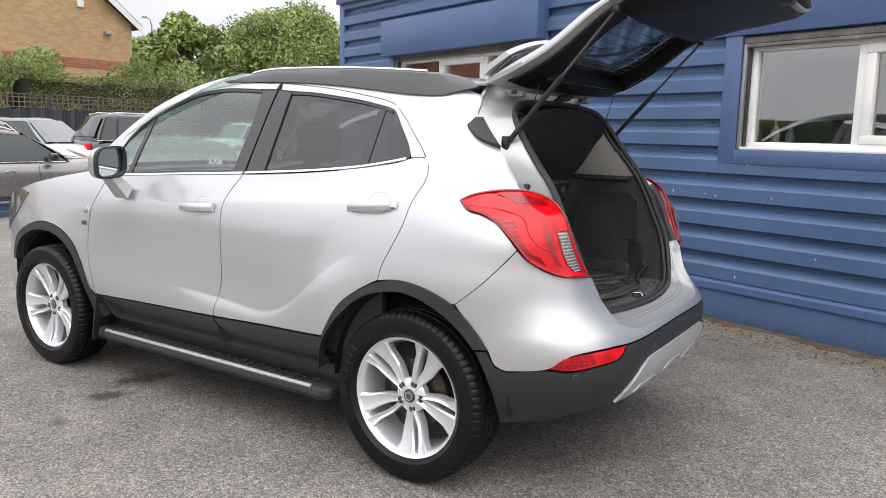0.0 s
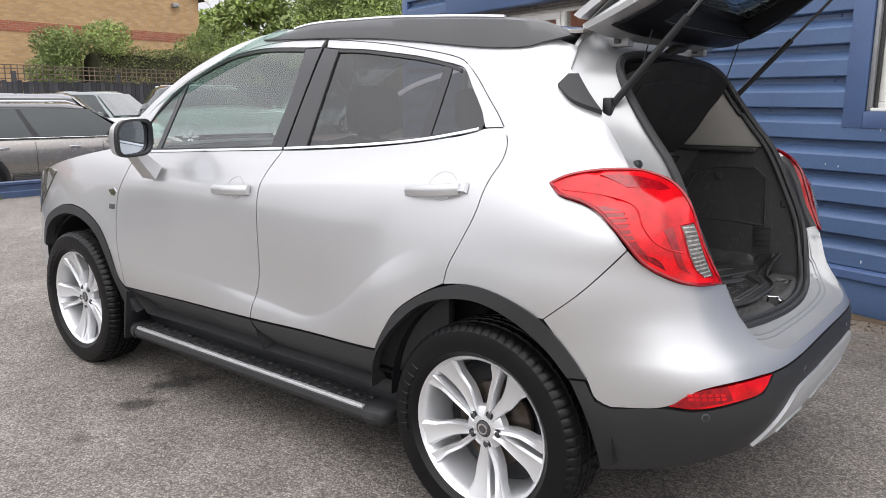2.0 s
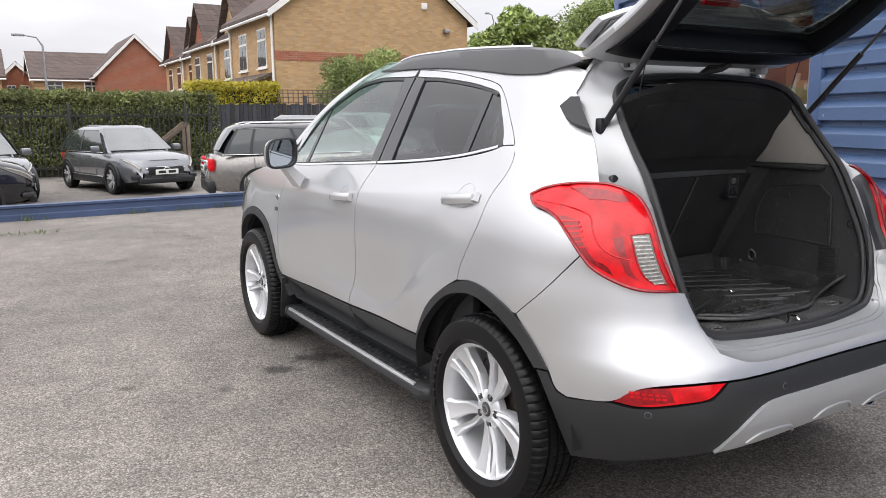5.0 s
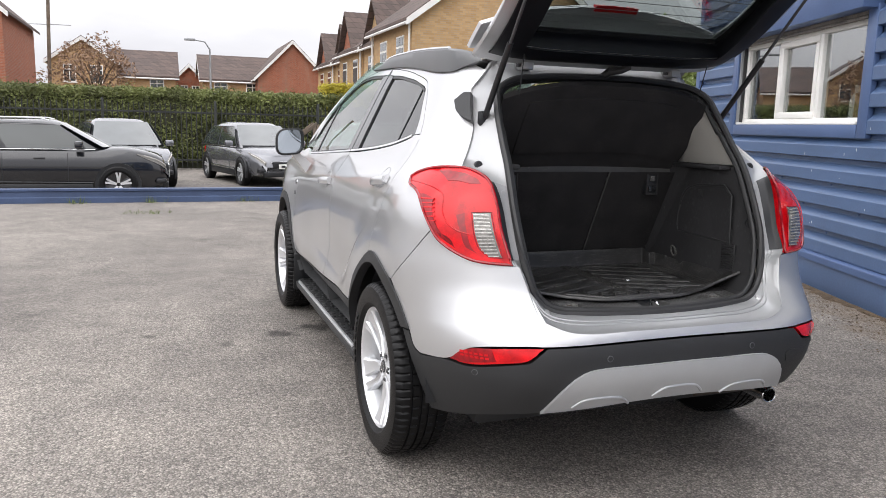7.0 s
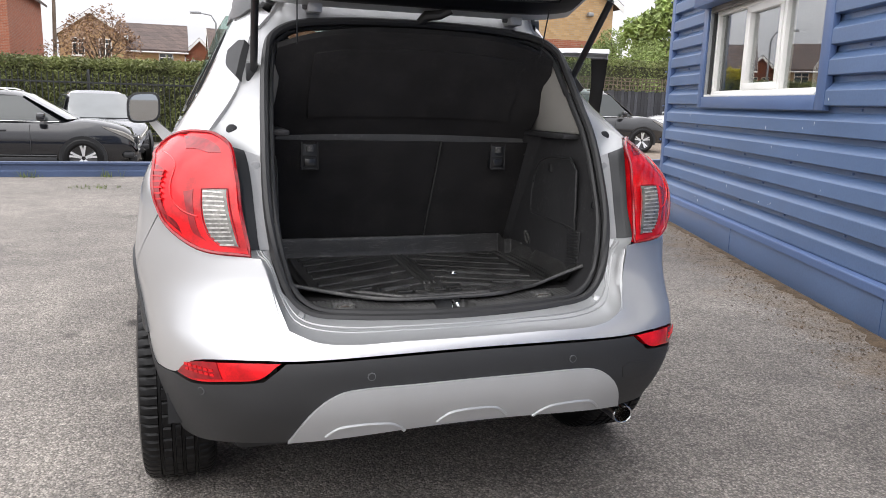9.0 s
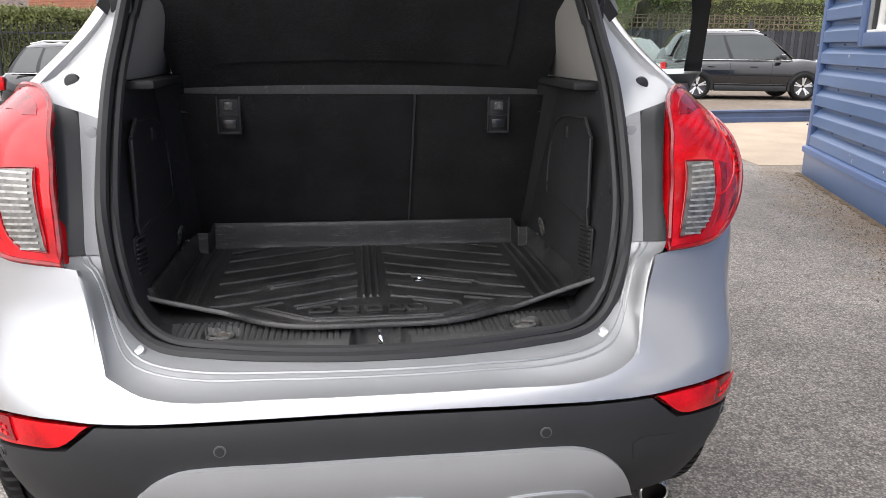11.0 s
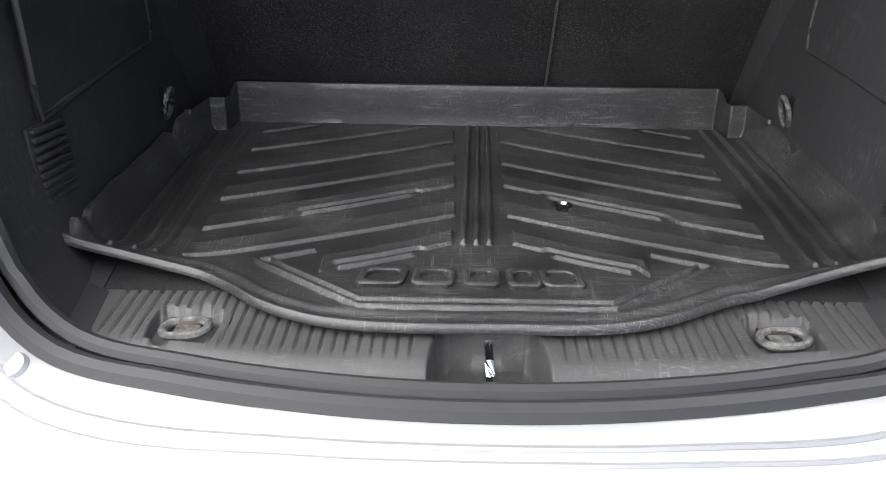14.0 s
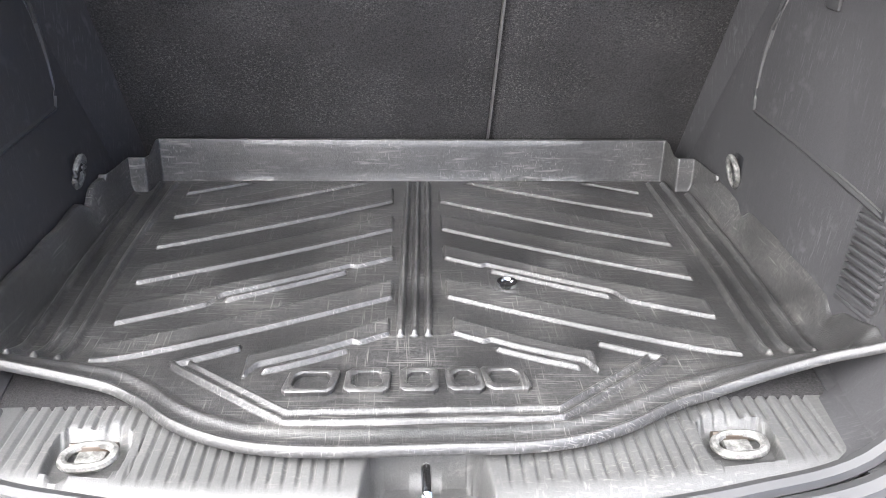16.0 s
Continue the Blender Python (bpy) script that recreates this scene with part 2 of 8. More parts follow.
WHITE = material("white_painted_board", (0.75, 0.75, 0.73), rough=0.5, vary=0.06, scale=2)
FENCE = material("charcoal_fence_board", (0.035, 0.036, 0.042), rough=0.8, vary=0.2, scale=3, fine=0.25, fine_scale=40, random_tone=0.3)
IRON = material("black_iron", (0.022, 0.024, 0.024), rough=0.6, vary=0.2, scale=5)
TIMBER = material("weathered_timber", (0.13, 0.10, 0.075), rough=0.85, vary=0.25, scale=5, fine=0.2, fine_scale=60, random_tone=0.2)
LEAF = material("hedge_leaf", (0.140, 0.160, 0.048), rough=0.6, vary=0.45, scale=1.6, fine=0.3, fine_scale=9)
LEAF_Y = material("golden_leaf", (0.42, 0.36, 0.03), rough=0.6, vary=0.3, scale=3)
LEAF_T = material("tree_leaf", (0.22, 0.285, 0.085), rough=0.6, vary=0.5, scale=0.5, fine=0.35, fine_scale=3)
LEAF_B = material("bronze_leaf", (0.23, 0.14, 0.085), rough=0.6, vary=0.4, scale=1)
# twigs deep in the hedge: the shade among the leaves is in this colour
TWIG_SHADE = material("shaded_twigs", (0.035, 0.036, 0.016), rough=0.95, vary=0.4, scale=3)
BARK = material("bark", (0.10, 0.075, 0.055), rough=0.9, vary=0.3, scale=4)
GALV = material("galvanised_steel", (0.32, 0.33, 0.34), rough=0.5, metal=0.6, vary=0.1)
INDOOR = material("dim_room_wall", (0.62, 0.60, 0.56), rough=0.9, vary=0.08, scale=1)


def tarmac():
    """Worn asphalt: pale and dark chippings, broad stains, a paler worn patch."""
    m = bpy.data.materials.new("tarmac")
    m.use_nodes = True
    n, l = m.node_tree.nodes, m.node_tree.links
    b = n["Principled BSDF"]
    b.inputs["Roughness"].default_value = 0.82
    b.inputs["Specular IOR Level"].default_value = 0.35
    tc = n.new("ShaderNodeTexCoord")

    def noise_tex(scale, detail, lo, hi, a, c):
        t, r = n.new("ShaderNodeTexNoise"), n.new("ShaderNodeValToRGB")
        t.inputs["Scale"].default_value, t.inputs["Detail"].default_value = scale, detail
        r.color_ramp.elements[0].position, r.color_ramp.elements[1].position = lo, hi
        r.color_ramp.elements[0].color, r.color_ramp.elements[1].color = (*a, 1), (*c, 1)
        l.new(tc.outputs["Object"], t.inputs["Vector"])
        l.new(t.outputs["Fac"], r.inputs["Fac"])
        return t, r.outputs[0]

    def times(x, y):
        mix = n.new("ShaderNodeMix")
        mix.data_type, mix.blend_type = "RGBA", "MULTIPLY"
        mix.inputs["Factor"].default_value = 1.0
        l.new(x, mix.inputs["A"])
        l.new(y, mix.inputs["B"])
        return mix.outputs["Result"]

    v = n.new("ShaderNodeTexVoronoi")
    v.inputs["Scale"].default_value = 118
    l.new(tc.outputs["Object"], v.inputs["Vector"])
    r = n.new("ShaderNodeValToRGB")
    r.color_ramp.elements[0].color, r.color_ramp.elements[1].color = (0.145, 0.133, 0.123, 1), (0.370, 0.340, 0.311, 1)
    r.color_ramp.elements[0].position, r.color_ramp.elements[1].position = 0.18, 0.95
    l.new(v.outputs["Color"], r.inputs["Fac"])
    gaps = n.new("ShaderNodeValToRGB")
    gaps.color_ramp.elements[0].position, gaps.color_ramp.elements[1].position = 0.30, 0.62
    gaps.color_ramp.elements[0].color, gaps.color_ramp.elements[1].color = (1.10, 1.10, 1.10, 1), (0.66, 0.66, 0.66, 1)
    l.new(v.outputs["Distance"], gaps.inputs["Fac"])
    c = times(r.outputs[0], gaps.outputs[0])
    c = times(c, noise_tex(0.35, 5, 0.35, 0.65, (0.78, 0.77, 0.77), (1.22, 1.21, 1.19))[1])
    c = times(c, noise_tex(3.5, 6, 0.3, 0.7, (0.82, 0.82, 0.83), (1.12, 1.12, 1.11))[1])
    c = times(c, noise_tex(1.1, 8, 0.26, 0.34, (0.62, 0.60, 0.60), (1.0, 1.0, 1.0))[1])
    c = times(c, noise_tex(30, 3, 0.32, 0.68, (0.86, 0.86, 0.86), (1.14, 1.14, 1.13))[1])
    c = times(c, noise_tex(75, 2, 0.35, 0.65, (0.90, 0.90, 0.90), (1.10, 1.10, 1.09))[1])
    # oil and damp stains
    wob = n.new("ShaderNodeTexNoise")
    wob.inputs["Scale"].default_value, wob.inputs["Detail"].default_value = 9, 4
    l.new(tc.outputs["Object"], wob.inputs["Vector"])
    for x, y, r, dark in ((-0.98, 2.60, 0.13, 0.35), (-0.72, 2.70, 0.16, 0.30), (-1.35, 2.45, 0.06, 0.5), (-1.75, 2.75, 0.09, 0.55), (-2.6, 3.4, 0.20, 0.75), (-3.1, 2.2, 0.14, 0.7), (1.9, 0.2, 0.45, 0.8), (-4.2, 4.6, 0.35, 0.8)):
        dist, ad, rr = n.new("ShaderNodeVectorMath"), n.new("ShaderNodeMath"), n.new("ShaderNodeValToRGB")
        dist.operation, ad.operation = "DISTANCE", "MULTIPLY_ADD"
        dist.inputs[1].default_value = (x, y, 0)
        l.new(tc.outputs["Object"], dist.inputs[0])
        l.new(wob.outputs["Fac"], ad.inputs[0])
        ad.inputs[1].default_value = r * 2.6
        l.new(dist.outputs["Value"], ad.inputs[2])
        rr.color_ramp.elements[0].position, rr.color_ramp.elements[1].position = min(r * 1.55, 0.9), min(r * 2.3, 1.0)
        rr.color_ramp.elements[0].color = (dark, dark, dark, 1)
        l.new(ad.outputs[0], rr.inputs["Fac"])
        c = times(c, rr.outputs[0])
    # brown moss and silt that has washed out from the wall's foot in patches
    gap, near_, patch = n.new("ShaderNodeVectorMath"), n.new("ShaderNodeMapRange"), n.new("ShaderNodeTexNoise")
    gap.operation = "DOT_PRODUCT"
    gap.inputs[1].default_value = (-0.944, 0.330, 0.0)
    l.new(tc.outputs["Object"], gap.inputs[0])
    near_.inputs["From Min"].default_value, near_.inputs["From Max"].default_value = -2.43, -1.45
    near_.inputs["To Min"].default_value, near_.inputs["To Max"].default_value = 0.34, -0.16
    l.new(gap.outputs["Value"], near_.inputs["Value"])
    patch.inputs["Scale"].default_value, patch.inputs["Detail"].default_value = 2.6, 9
    patch.inputs["Roughness"].default_value = 0.68
    l.new(tc.outputs["Object"], patch.inputs["Vector"])
    both_, mask, moss = n.new("ShaderNodeMath"), n.new("ShaderNodeMapRange"), n.new("ShaderNodeMix")
    both_.operation = "ADD"
    l.new(near_.outputs[0], both_.inputs[0])
    l.new(patch.outputs["Fac"], both_.inputs[1])
    mask.inputs["From Min"].default_value, mask.inputs["From Max"].default_value = 0.58, 0.80
    mask.inputs["To Max"].default_value = 0.42
    l.new(both_.outputs[0], mask.inputs["Value"])
    moss.data_type = "RGBA"
    moss.inputs["B"].default_value = (0.185, 0.122, 0.066, 1)
    l.new(mask.outputs[0], moss.inputs["Factor"])
    l.new(c, moss.inputs["A"])
    c = moss.outputs["Result"]
    l.new(c, b.inputs["Base Color"])
    bp = n.new("ShaderNodeBump")
    bp.inputs["Strength"].default_value, bp.inputs["Distance"].default_value = 0.75, 0.006
    bp.invert = True
    l.new(v.outputs["Distance"], bp.inputs["Height"])
    l.new(bp.outputs[0], b.inputs["Normal"])
    return m


TARMAC = tarmac()
GREY_TRIM = material("grey_gutter_trim", (0.30, 0.303, 0.31), rough=0.55, vary=0.06, scale=8, fine=0.06, fine_scale=500)
SOIL = material("moss_and_silt", (0.085, 0.058, 0.034), rough=0.95, vary=0.4, scale=9, fine=0.35, fine_scale=90, bump=0.5, bump_scale=120)
GRASS = material("weed_green", (0.10, 0.13, 0.035), rough=0.8, vary=0.4, scale=12)


def brick(name, c1, c2, mortar, roof=False):
    """Brickwork too far off to pick apart: courses, joints and odd bricks from a texture, with relief."""
    m = material(name, c1, rough=0.88, vary=0.12, scale=0.7)
    n, l = m.node_tree.nodes, m.node_tree.links
    b = n["Principled BSDF"]
    tc, mp, t = n.new("ShaderNodeTexCoord"), n.new("ShaderNodeMapping"), n.new("ShaderNodeTexBrick")
    sep, com, add = n.new("ShaderNodeSeparateXYZ"), n.new("ShaderNodeCombineXYZ"), n.new("ShaderNodeMath")
    add.operation = "ADD"
    l.new(tc.outputs["Object"], sep.inputs[0])
    l.new(sep.outputs["X"], add.inputs[0])
    l.new(sep.outputs["Y"], add.inputs[1])
    l.new(add.outputs[0], com.inputs["X"])
    l.new(sep.outputs["Z"], com.inputs["Y"])
    l.new(com.outputs[0], t.inputs["Vector"])
    t.inputs["Scale"].default_value = 1.0
    t.inputs["Brick Width"].default_value, t.inputs["Row Height"].default_value = (0.33, 0.30) if roof else (0.225, 0.075)
    t.inputs["Mortar Size"].default_value = 0.012 if roof else 0.006
    t.inputs["Color1"].default_value, t.inputs["Color2"].default_value, t.inputs["Mortar"].default_value = (*c1, 1), (*c2, 1), (*mortar, 1)
    mix = n.new("ShaderNodeMix")
    mix.data_type, mix.blend_type = "RGBA", "MULTIPLY"
    mix.inputs["Factor"].default_value = 0.6
    old = b.inputs["Base Color"].links[0].from_node
    l.new(t.outputs["Color"], mix.inputs["A"])
    l.new([k for k in old.inputs if k.name == "B" and k.is_linked][0].links[0].from_socket, mix.inputs["B"])
    l.new(mix.outputs["Result"], b.inputs["Base Color"])
    bp = n.new("ShaderNodeBump")
    bp.inputs["Strength"].default_value, bp.inputs["Distance"].default_value = 0.5, 0.01
    bp.invert = True
    l.new(t.outputs["Fac"], bp.inputs["Height"])
    l.new(bp.outputs[0], b.inputs["Normal"])
    return m


BUFF_WALL = brick("buff_brickwork", (0.50, 0.33, 0.165), (0.40, 0.245, 0.115), (0.36, 0.29, 0.21))
RED_WALL = brick("red_brickwork", (0.36, 0.125, 0.07), (0.28, 0.09, 0.05), (0.30, 0.22, 0.17))
TILES = brick("roof_tiles", (0.125, 0.090, 0.078), (0.085, 0.064, 0.058), (0.045, 0.036, 0.033), roof=True)
PAINT_BLACK = material("black_car_paint", (0.012, 0.013, 0.016), rough=0.16, metal=0.2, coat=1.0, vary=0.02)
PAINT_GREY = material("grey_car_paint", (0.19, 0.195, 0.21), rough=0.25, metal=0.6, coat=1.0, vary=0.02)
PAINT_SILVER = material("champagne_car_paint", (0.25, 0.235, 0.22), rough=0.27, metal=0.6, coat=1.0, vary=0.02)
PAINT_PALE = material("pale_silver_car_paint", (0.40, 0.40, 0.41), rough=0.27, metal=0.6, coat=1.0, vary=0.02)
PAINT_WHITE = material("white_car_paint", (0.72, 0.73, 0.74), rough=0.25, coat=1.0, vary=0.02)
PAINT_GREEN = material("grey_green_car_paint", (0.17, 0.20, 0.20), rough=0.25, metal=0.5, coat=1.0, vary=0.02)
PLATE = material("white_plate", (0.75, 0.75, 0.72), rough=0.4, vary=0.03)
CARD = material("brown_cardboard", (0.47, 0.31, 0.17), rough=0.85, vary=0.1, scale=6, fine=0.08, fine_scale=90)
DIRTY_STEEL = material("dirty_shutter_steel", (0.17, 0.155, 0.14), rough=0.7, metal=0.2, vary=0.35, scale=9, fine=0.3, fine_scale=80)
WORN_STEEL = material("chipped_pale_steel", (0.13, 0.128, 0.122), rough=0.5, metal=0.3, vary=0.6, scale=120, fine=0.3, fine_scale=420)
CONCRETE = material("sandy_concrete", (0.34, 0.27, 0.20), rough=0.9, vary=0.15, scale=1.5, fine=0.15, fine_scale=60)

# ---- building helpers ----
from mathutils.geometry import delaunay_2d_cdt


def thing(name, at=(0, 0, 0), label="", category="", group="", kind=""):
    e = new(name)
    e.empty_display_size = 0.1
    e.location = at
    return tagged(e, label, category, group, kind)


def part(name, verts, faces, mat, parent=None, label="", sharp=35):
    """One mesh object, given in the thing's own space where the thing stands at the origin, else in the world."""
    me = bpy.data.meshes.new(name)
    me.from_pydata([tuple(v) for v in verts], [], [tuple(f) for f in faces])
    bm = bmesh.new()
    bm.from_mesh(me)
    bmesh.ops.recalc_face_normals(bm, faces=bm.faces)
    bm.to_mesh(me)
    bm.free()
    me.shade_smooth()
    if sharp < 180:
        me.set_sharp_from_angle(angle=radians(sharp))
    me.materials.append(mat)
    ob = new(name, me)
    if parent:
        adopt(ob, parent)
    if label:
        ob["label"] = label
    return ob


def stands(ob):
    """Where a thing or part stands in the world, its parents' places added up."""
    at = ob.matrix_parent_inverse.translation + ob.location
    return at + stands(ob.parent) if ob.parent else Vector(ob.location)


def adopt(ob, parent):
    ob.parent = parent
    ob.matrix_parent_inverse = Matrix.Translation(-stands(parent))


def box_mesh(lo, hi, bevel=0.01, turn=None, seg=2):
    bm = bmesh.new()
    bmesh.ops.create_cube(bm, size=1)
    size = [h - l for l, h in zip(lo, hi)]
    mid = Vector([(h + l) / 2 for l, h in zip(lo, hi)])
    for v in bm.verts:
        v.co = Vector((v.co.x * size[0], v.co.y * size[1], v.co.z * size[2]))
    if bevel:
        bmesh.ops.bevel(bm, geom=list(bm.edges), offset=min(bevel, 0.45 * min(size)), segments=seg, affect="EDGES", profile=0.5)
    for v in bm.verts:
        v.co = mid + (turn @ v.co if turn else v.co)
    bm.verts.index_update()
    out = [v.co.copy() for v in bm.verts], [[v.index for v in f.verts] for f in bm.faces]
    bm.free()
    return out


def box(name, lo, hi, mat, parent=None, bevel=0.01, label="", turn=None):
    return part(name, *box_mesh(lo, hi, bevel, turn), mat, parent, label)


def join(*meshes):
    verts, faces = [], []
    for v, f in meshes:
        faces += [[i + len(verts) for i in q] for q in f]
        verts += list(v)
    return verts, faces


def grid_mesh(rows, ring=False, caps=False, ends=False):
    """Quads over rows of points. ring: each row is closed; ends: the last row meets the first; caps: end faces."""
    n, verts, faces = len(rows[0]), [p for r in rows for p in r], []
    for a in range(len(rows) if ends else len(rows) - 1):
        b = (a + 1) % len(rows)
        for i in range(n if ring else n - 1):
            j = (i + 1) % n
            faces.append((a * n + i, a * n + j, b * n + j, b * n + i))
    if caps:
        faces += [tuple(range(n)), tuple(range((len(rows) - 1) * n, len(rows) * n))]
    return verts, faces


def slab_mesh(rows, depth):
    """A sheet over rows with a thickness: depth is the vector to its other side."""
    depth, n, m = Vector(depth), len(rows[0]), len(rows)
    v, f = grid_mesh(rows)
    k = len(v)
    v2 = v + [Vector(p) + depth for p in v]
    faces = f + [tuple(i + k for i in reversed(q)) for q in f]
    edge = [i for i in range(n)] + [r * n + n - 1 for r in range(1, m)] + [(m - 1) * n + i for i in range(n - 2, -1, -1)] + [r * n for r in range(m - 2, 0, -1)]
    for a, b in zip(edge, edge[1:] + edge[:1]):
        faces.append((a, b, b + k, a + k))
    return v2, faces


def tube_mesh(points, radius, n=10, closed=False, flat=1.0):
    pts, rows = [Vector(p) for p in points], []
    for i, p in enumerate(pts):
        a = pts[i - 1] if i or closed else p
        b = pts[(i + 1) % len(pts)] if i < len(pts) - 1 or closed else p
        t = (b - a).normalized()
        side = t.cross(Vector((0, 0, 1)) if abs(t.z) < 0.95 else Vector((1, 0, 0))).normalized()
        up = side.cross(t)
        r = radius[i] if isinstance(radius, (list, tuple)) else radius
        rows.append([p + r * (math.cos(2 * math.pi * k / n) * side + flat * math.sin(2 * math.pi * k / n) * up) for k in range(n)])
    return grid_mesh(rows, ring=True, caps=not closed, ends=closed)


def lathe_mesh(profile, n=48, center=(0, 0, 0), wob=None, closed=False):
    """Turns a profile of (radius, x) round the x axis through center. wob(k, i): what is added to the radius."""
    c, rows = Vector(center), []
    for k in range(n):
        a = 2 * math.pi * k / n
        row = []
        for i, (r, x) in enumerate(profile):
            rr = r + (wob(k, i) if wob else 0)
            row.append(c + Vector((x, rr * math.cos(a), rr * math.sin(a))))
        rows.append(row)
    v, f = grid_mesh(rows, ends=True, ring=closed)
    return v, f


def curve(*knots):
    """A smooth function through knots (at, value)."""
    X, V = [k[0] for k in knots], [k[1] for k in knots]
    d = [(V[i + 1] - V[i]) / (X[i + 1] - X[i]) for i in range(len(X) - 1)]
    m = [d[0]] + [(a + b) / 2 if a * b > 0 else 0.0 for a, b in zip(d, d[1:])] + [d[-1]]
    for i in range(1, len(d)):
        if d[i - 1] * d[i] <= 0:
            m[i] = 0.0

    def value(x):
        x = min(max(x, X[0]), X[-1])
        i = 0
        while i < len(d) - 1 and x > X[i + 1]:
            i += 1
        h = X[i + 1] - X[i]
        t = (x - X[i]) / h
        return (2 * t**3 - 3 * t * t + 1) * V[i] + (t**3 - 2 * t * t + t) * h * m[i] + (3 * t * t - 2 * t**3) * V[i + 1] + (t**3 - t * t) * h * m[i + 1]

    return value


def spline(points, closed=False, per=6, corner=40):
    """A smooth line through points; a bend sharper than corner degrees stays a corner."""
    P, out, n = [Vector(p) for p in points], [], len(points)

    def tangent(i, side):
        a, b = P[(i - 1) % n], P[(i + 1) % n]
        if not closed and i == 0:
            return P[1] - P[0]
        if not closed and i == n - 1:
            return P[-1] - P[-2]
        p, q = P[i] - a, b - P[i]
        if p.length < 1e-9 or q.length < 1e-9 or p.angle(q) > radians(corner):
            return q if side > 0 else p
        k = q.length if side > 0 else p.length
        return (p / p.length + q / q.length) / 2 * k

    for i in range(n if closed else n - 1):
        j = (i + 1) % n
        a, b, ta, tb = P[i], P[j], tangent(i, 1), tangent(j, -1)
        k = max(2, min(per, int((b - a).length / 0.012)))
        for s in range(k):
            t = s / k
            out.append((2 * t**3 - 3 * t * t + 1) * a + (t**3 - 2 * t * t + t) * ta + (3 * t * t - 2 * t**3) * b + (t**3 - t * t) * tb)
    return out if closed else out + [P[-1]]


def smooth01(a, b, x):
    t = min(max((x - a) / (b - a), 0.0), 1.0)
    return t * t * (3 - 2 * t)


def bell(v, c, s):
    return math.exp(-(((v - c) / s) ** 2))

# ---- the silver car: its skin ----
# The skin is one surface over (u, z): u runs along the left side as y, turns round the rear corner to 0 at the middle of the
# tail and on to the right side as negative values.
WIDTH = curve((0.2, 0.79), (0.3, 0.81), (0.4, 0.83), (0.52, 0.842), (0.65, 0.838), (0.8, 0.83), (0.95, 0.815), (1.05, 0.79), (1.15, 0.742), (1.25, 0.695), (1.4, 0.622), (1.5, 0.572), (1.62, 0.50), (1.7, 0.44))
TAIL = curve((0.25, 0.16), (0.32, 0.09), (0.4, 0.035), (0.47, 0.005), (0.55, 0.0), (0.62, 0.02), (0.68, 0.07), (0.75, 0.115), (0.84, 0.145), (0.95, 0.18), (1.1, 0.25), (1.25, 0.36), (1.4, 0.5), (1.5, 0.6), (1.62, 0.72))
BLADE = curve((1.05, 0.89), (1.205, 0.807), (1.315, 0.72), (1.47, 0.60), (1.64, 0.548), (1.85, 0.565), (2.2, 0.585), (2.9, 0.60))
SHOULDER = curve((0.75, 1.10), (1.04, 1.088), (1.5, 1.050), (2.08, 1.012), (3.0, 0.965))
POLE = 1.15
RIGHT = 1.014
EXPO = curve((0.2, 4.2), (0.74, 4.2), (0.88, 4.45), (1.0, 4.95), (1.08, 4.8), (1.16, 4.2), (1.26, 3.4), (1.34, 3.2), (1.7, 3.2))


def half(y, z):
    w = WIDTH(z)
    w += 0.04 * bell(y, 0.75, 0.62) * bell(z, 0.66, 0.26) + 0.035 * bell(y, 3.4, 0.5) * bell(z, 0.62, 0.25)
    w += 0.055 * bell(y, 0.48, 0.36) * bell(z, 1.03, 0.17) + 0.032 * bell(y, 0.50, 0.34) * bell(z, 0.80, 0.13)
    if y > 2.2:
        w -= 0.03 * ((y - 2.2) / 2) ** 2 * (1 if z > 0.9 else z / 0.9)
    if 0.75 < y < 3.0:
        k = smooth01(1.00, 1.30, y) * (1 - 0.75 * smooth01(1.9, 2.5, y)) * (1 - smooth01(2.7, 2.98, y))
        d = BLADE(y) - z
        soft_d = 0.5 * (d + math.sqrt(d * d + 0.004**2))
        w += k * (0.024 * (1 - math.exp(-soft_d / 0.085)) - 0.009 * bell(d, -0.10, 0.13))
        d = z - SHOULDER(y)
        soft_d = 0.5 * (d + math.sqrt(d * d + 0.008**2))
        w -= smooth01(0.75, 1.0, y) * (1 - smooth01(2.6, 3.0, y)) * 0.013 * (1 - math.exp(-soft_d / 0.030))
    if y > 3.2:
        q = min((y - 3.2) / 1.07, 0.995)
        w *= (1 - q**3.6) ** (1 / 3.6)
    return w


def skin(u, z):
    if u < 0:
        p = skin(-u, z)
        return Vector((-p.x * RIGHT, p.y, p.z))
    if u >= POLE:
        return Vector((-half(u, z), u, z))
    a = (1 - u / POLE) * math.pi / 2
    c, s, y = math.cos(a), math.sin(a), u
    n = EXPO(z)
    for _ in range(4):
        r = ((c / half(max(y, 0.3), z)) ** n + (s / (POLE - TAIL(z))) ** n) ** (-1 / n)
        y = POLE - r * s
    return Vector((-r * c, y, z))


def skin_normal(u, z):
    e = 0.004
    n = (skin(u + e, z) - skin(u - e, z)).cross(skin(u, z + e) - skin(u, z - e)).normalized()
    out = skin(u, z) - Vector((0, max(POLE, min(u, 3.0)) if abs(u) > POLE else POLE, z))
    return n if n.dot(out) > 0 else -n


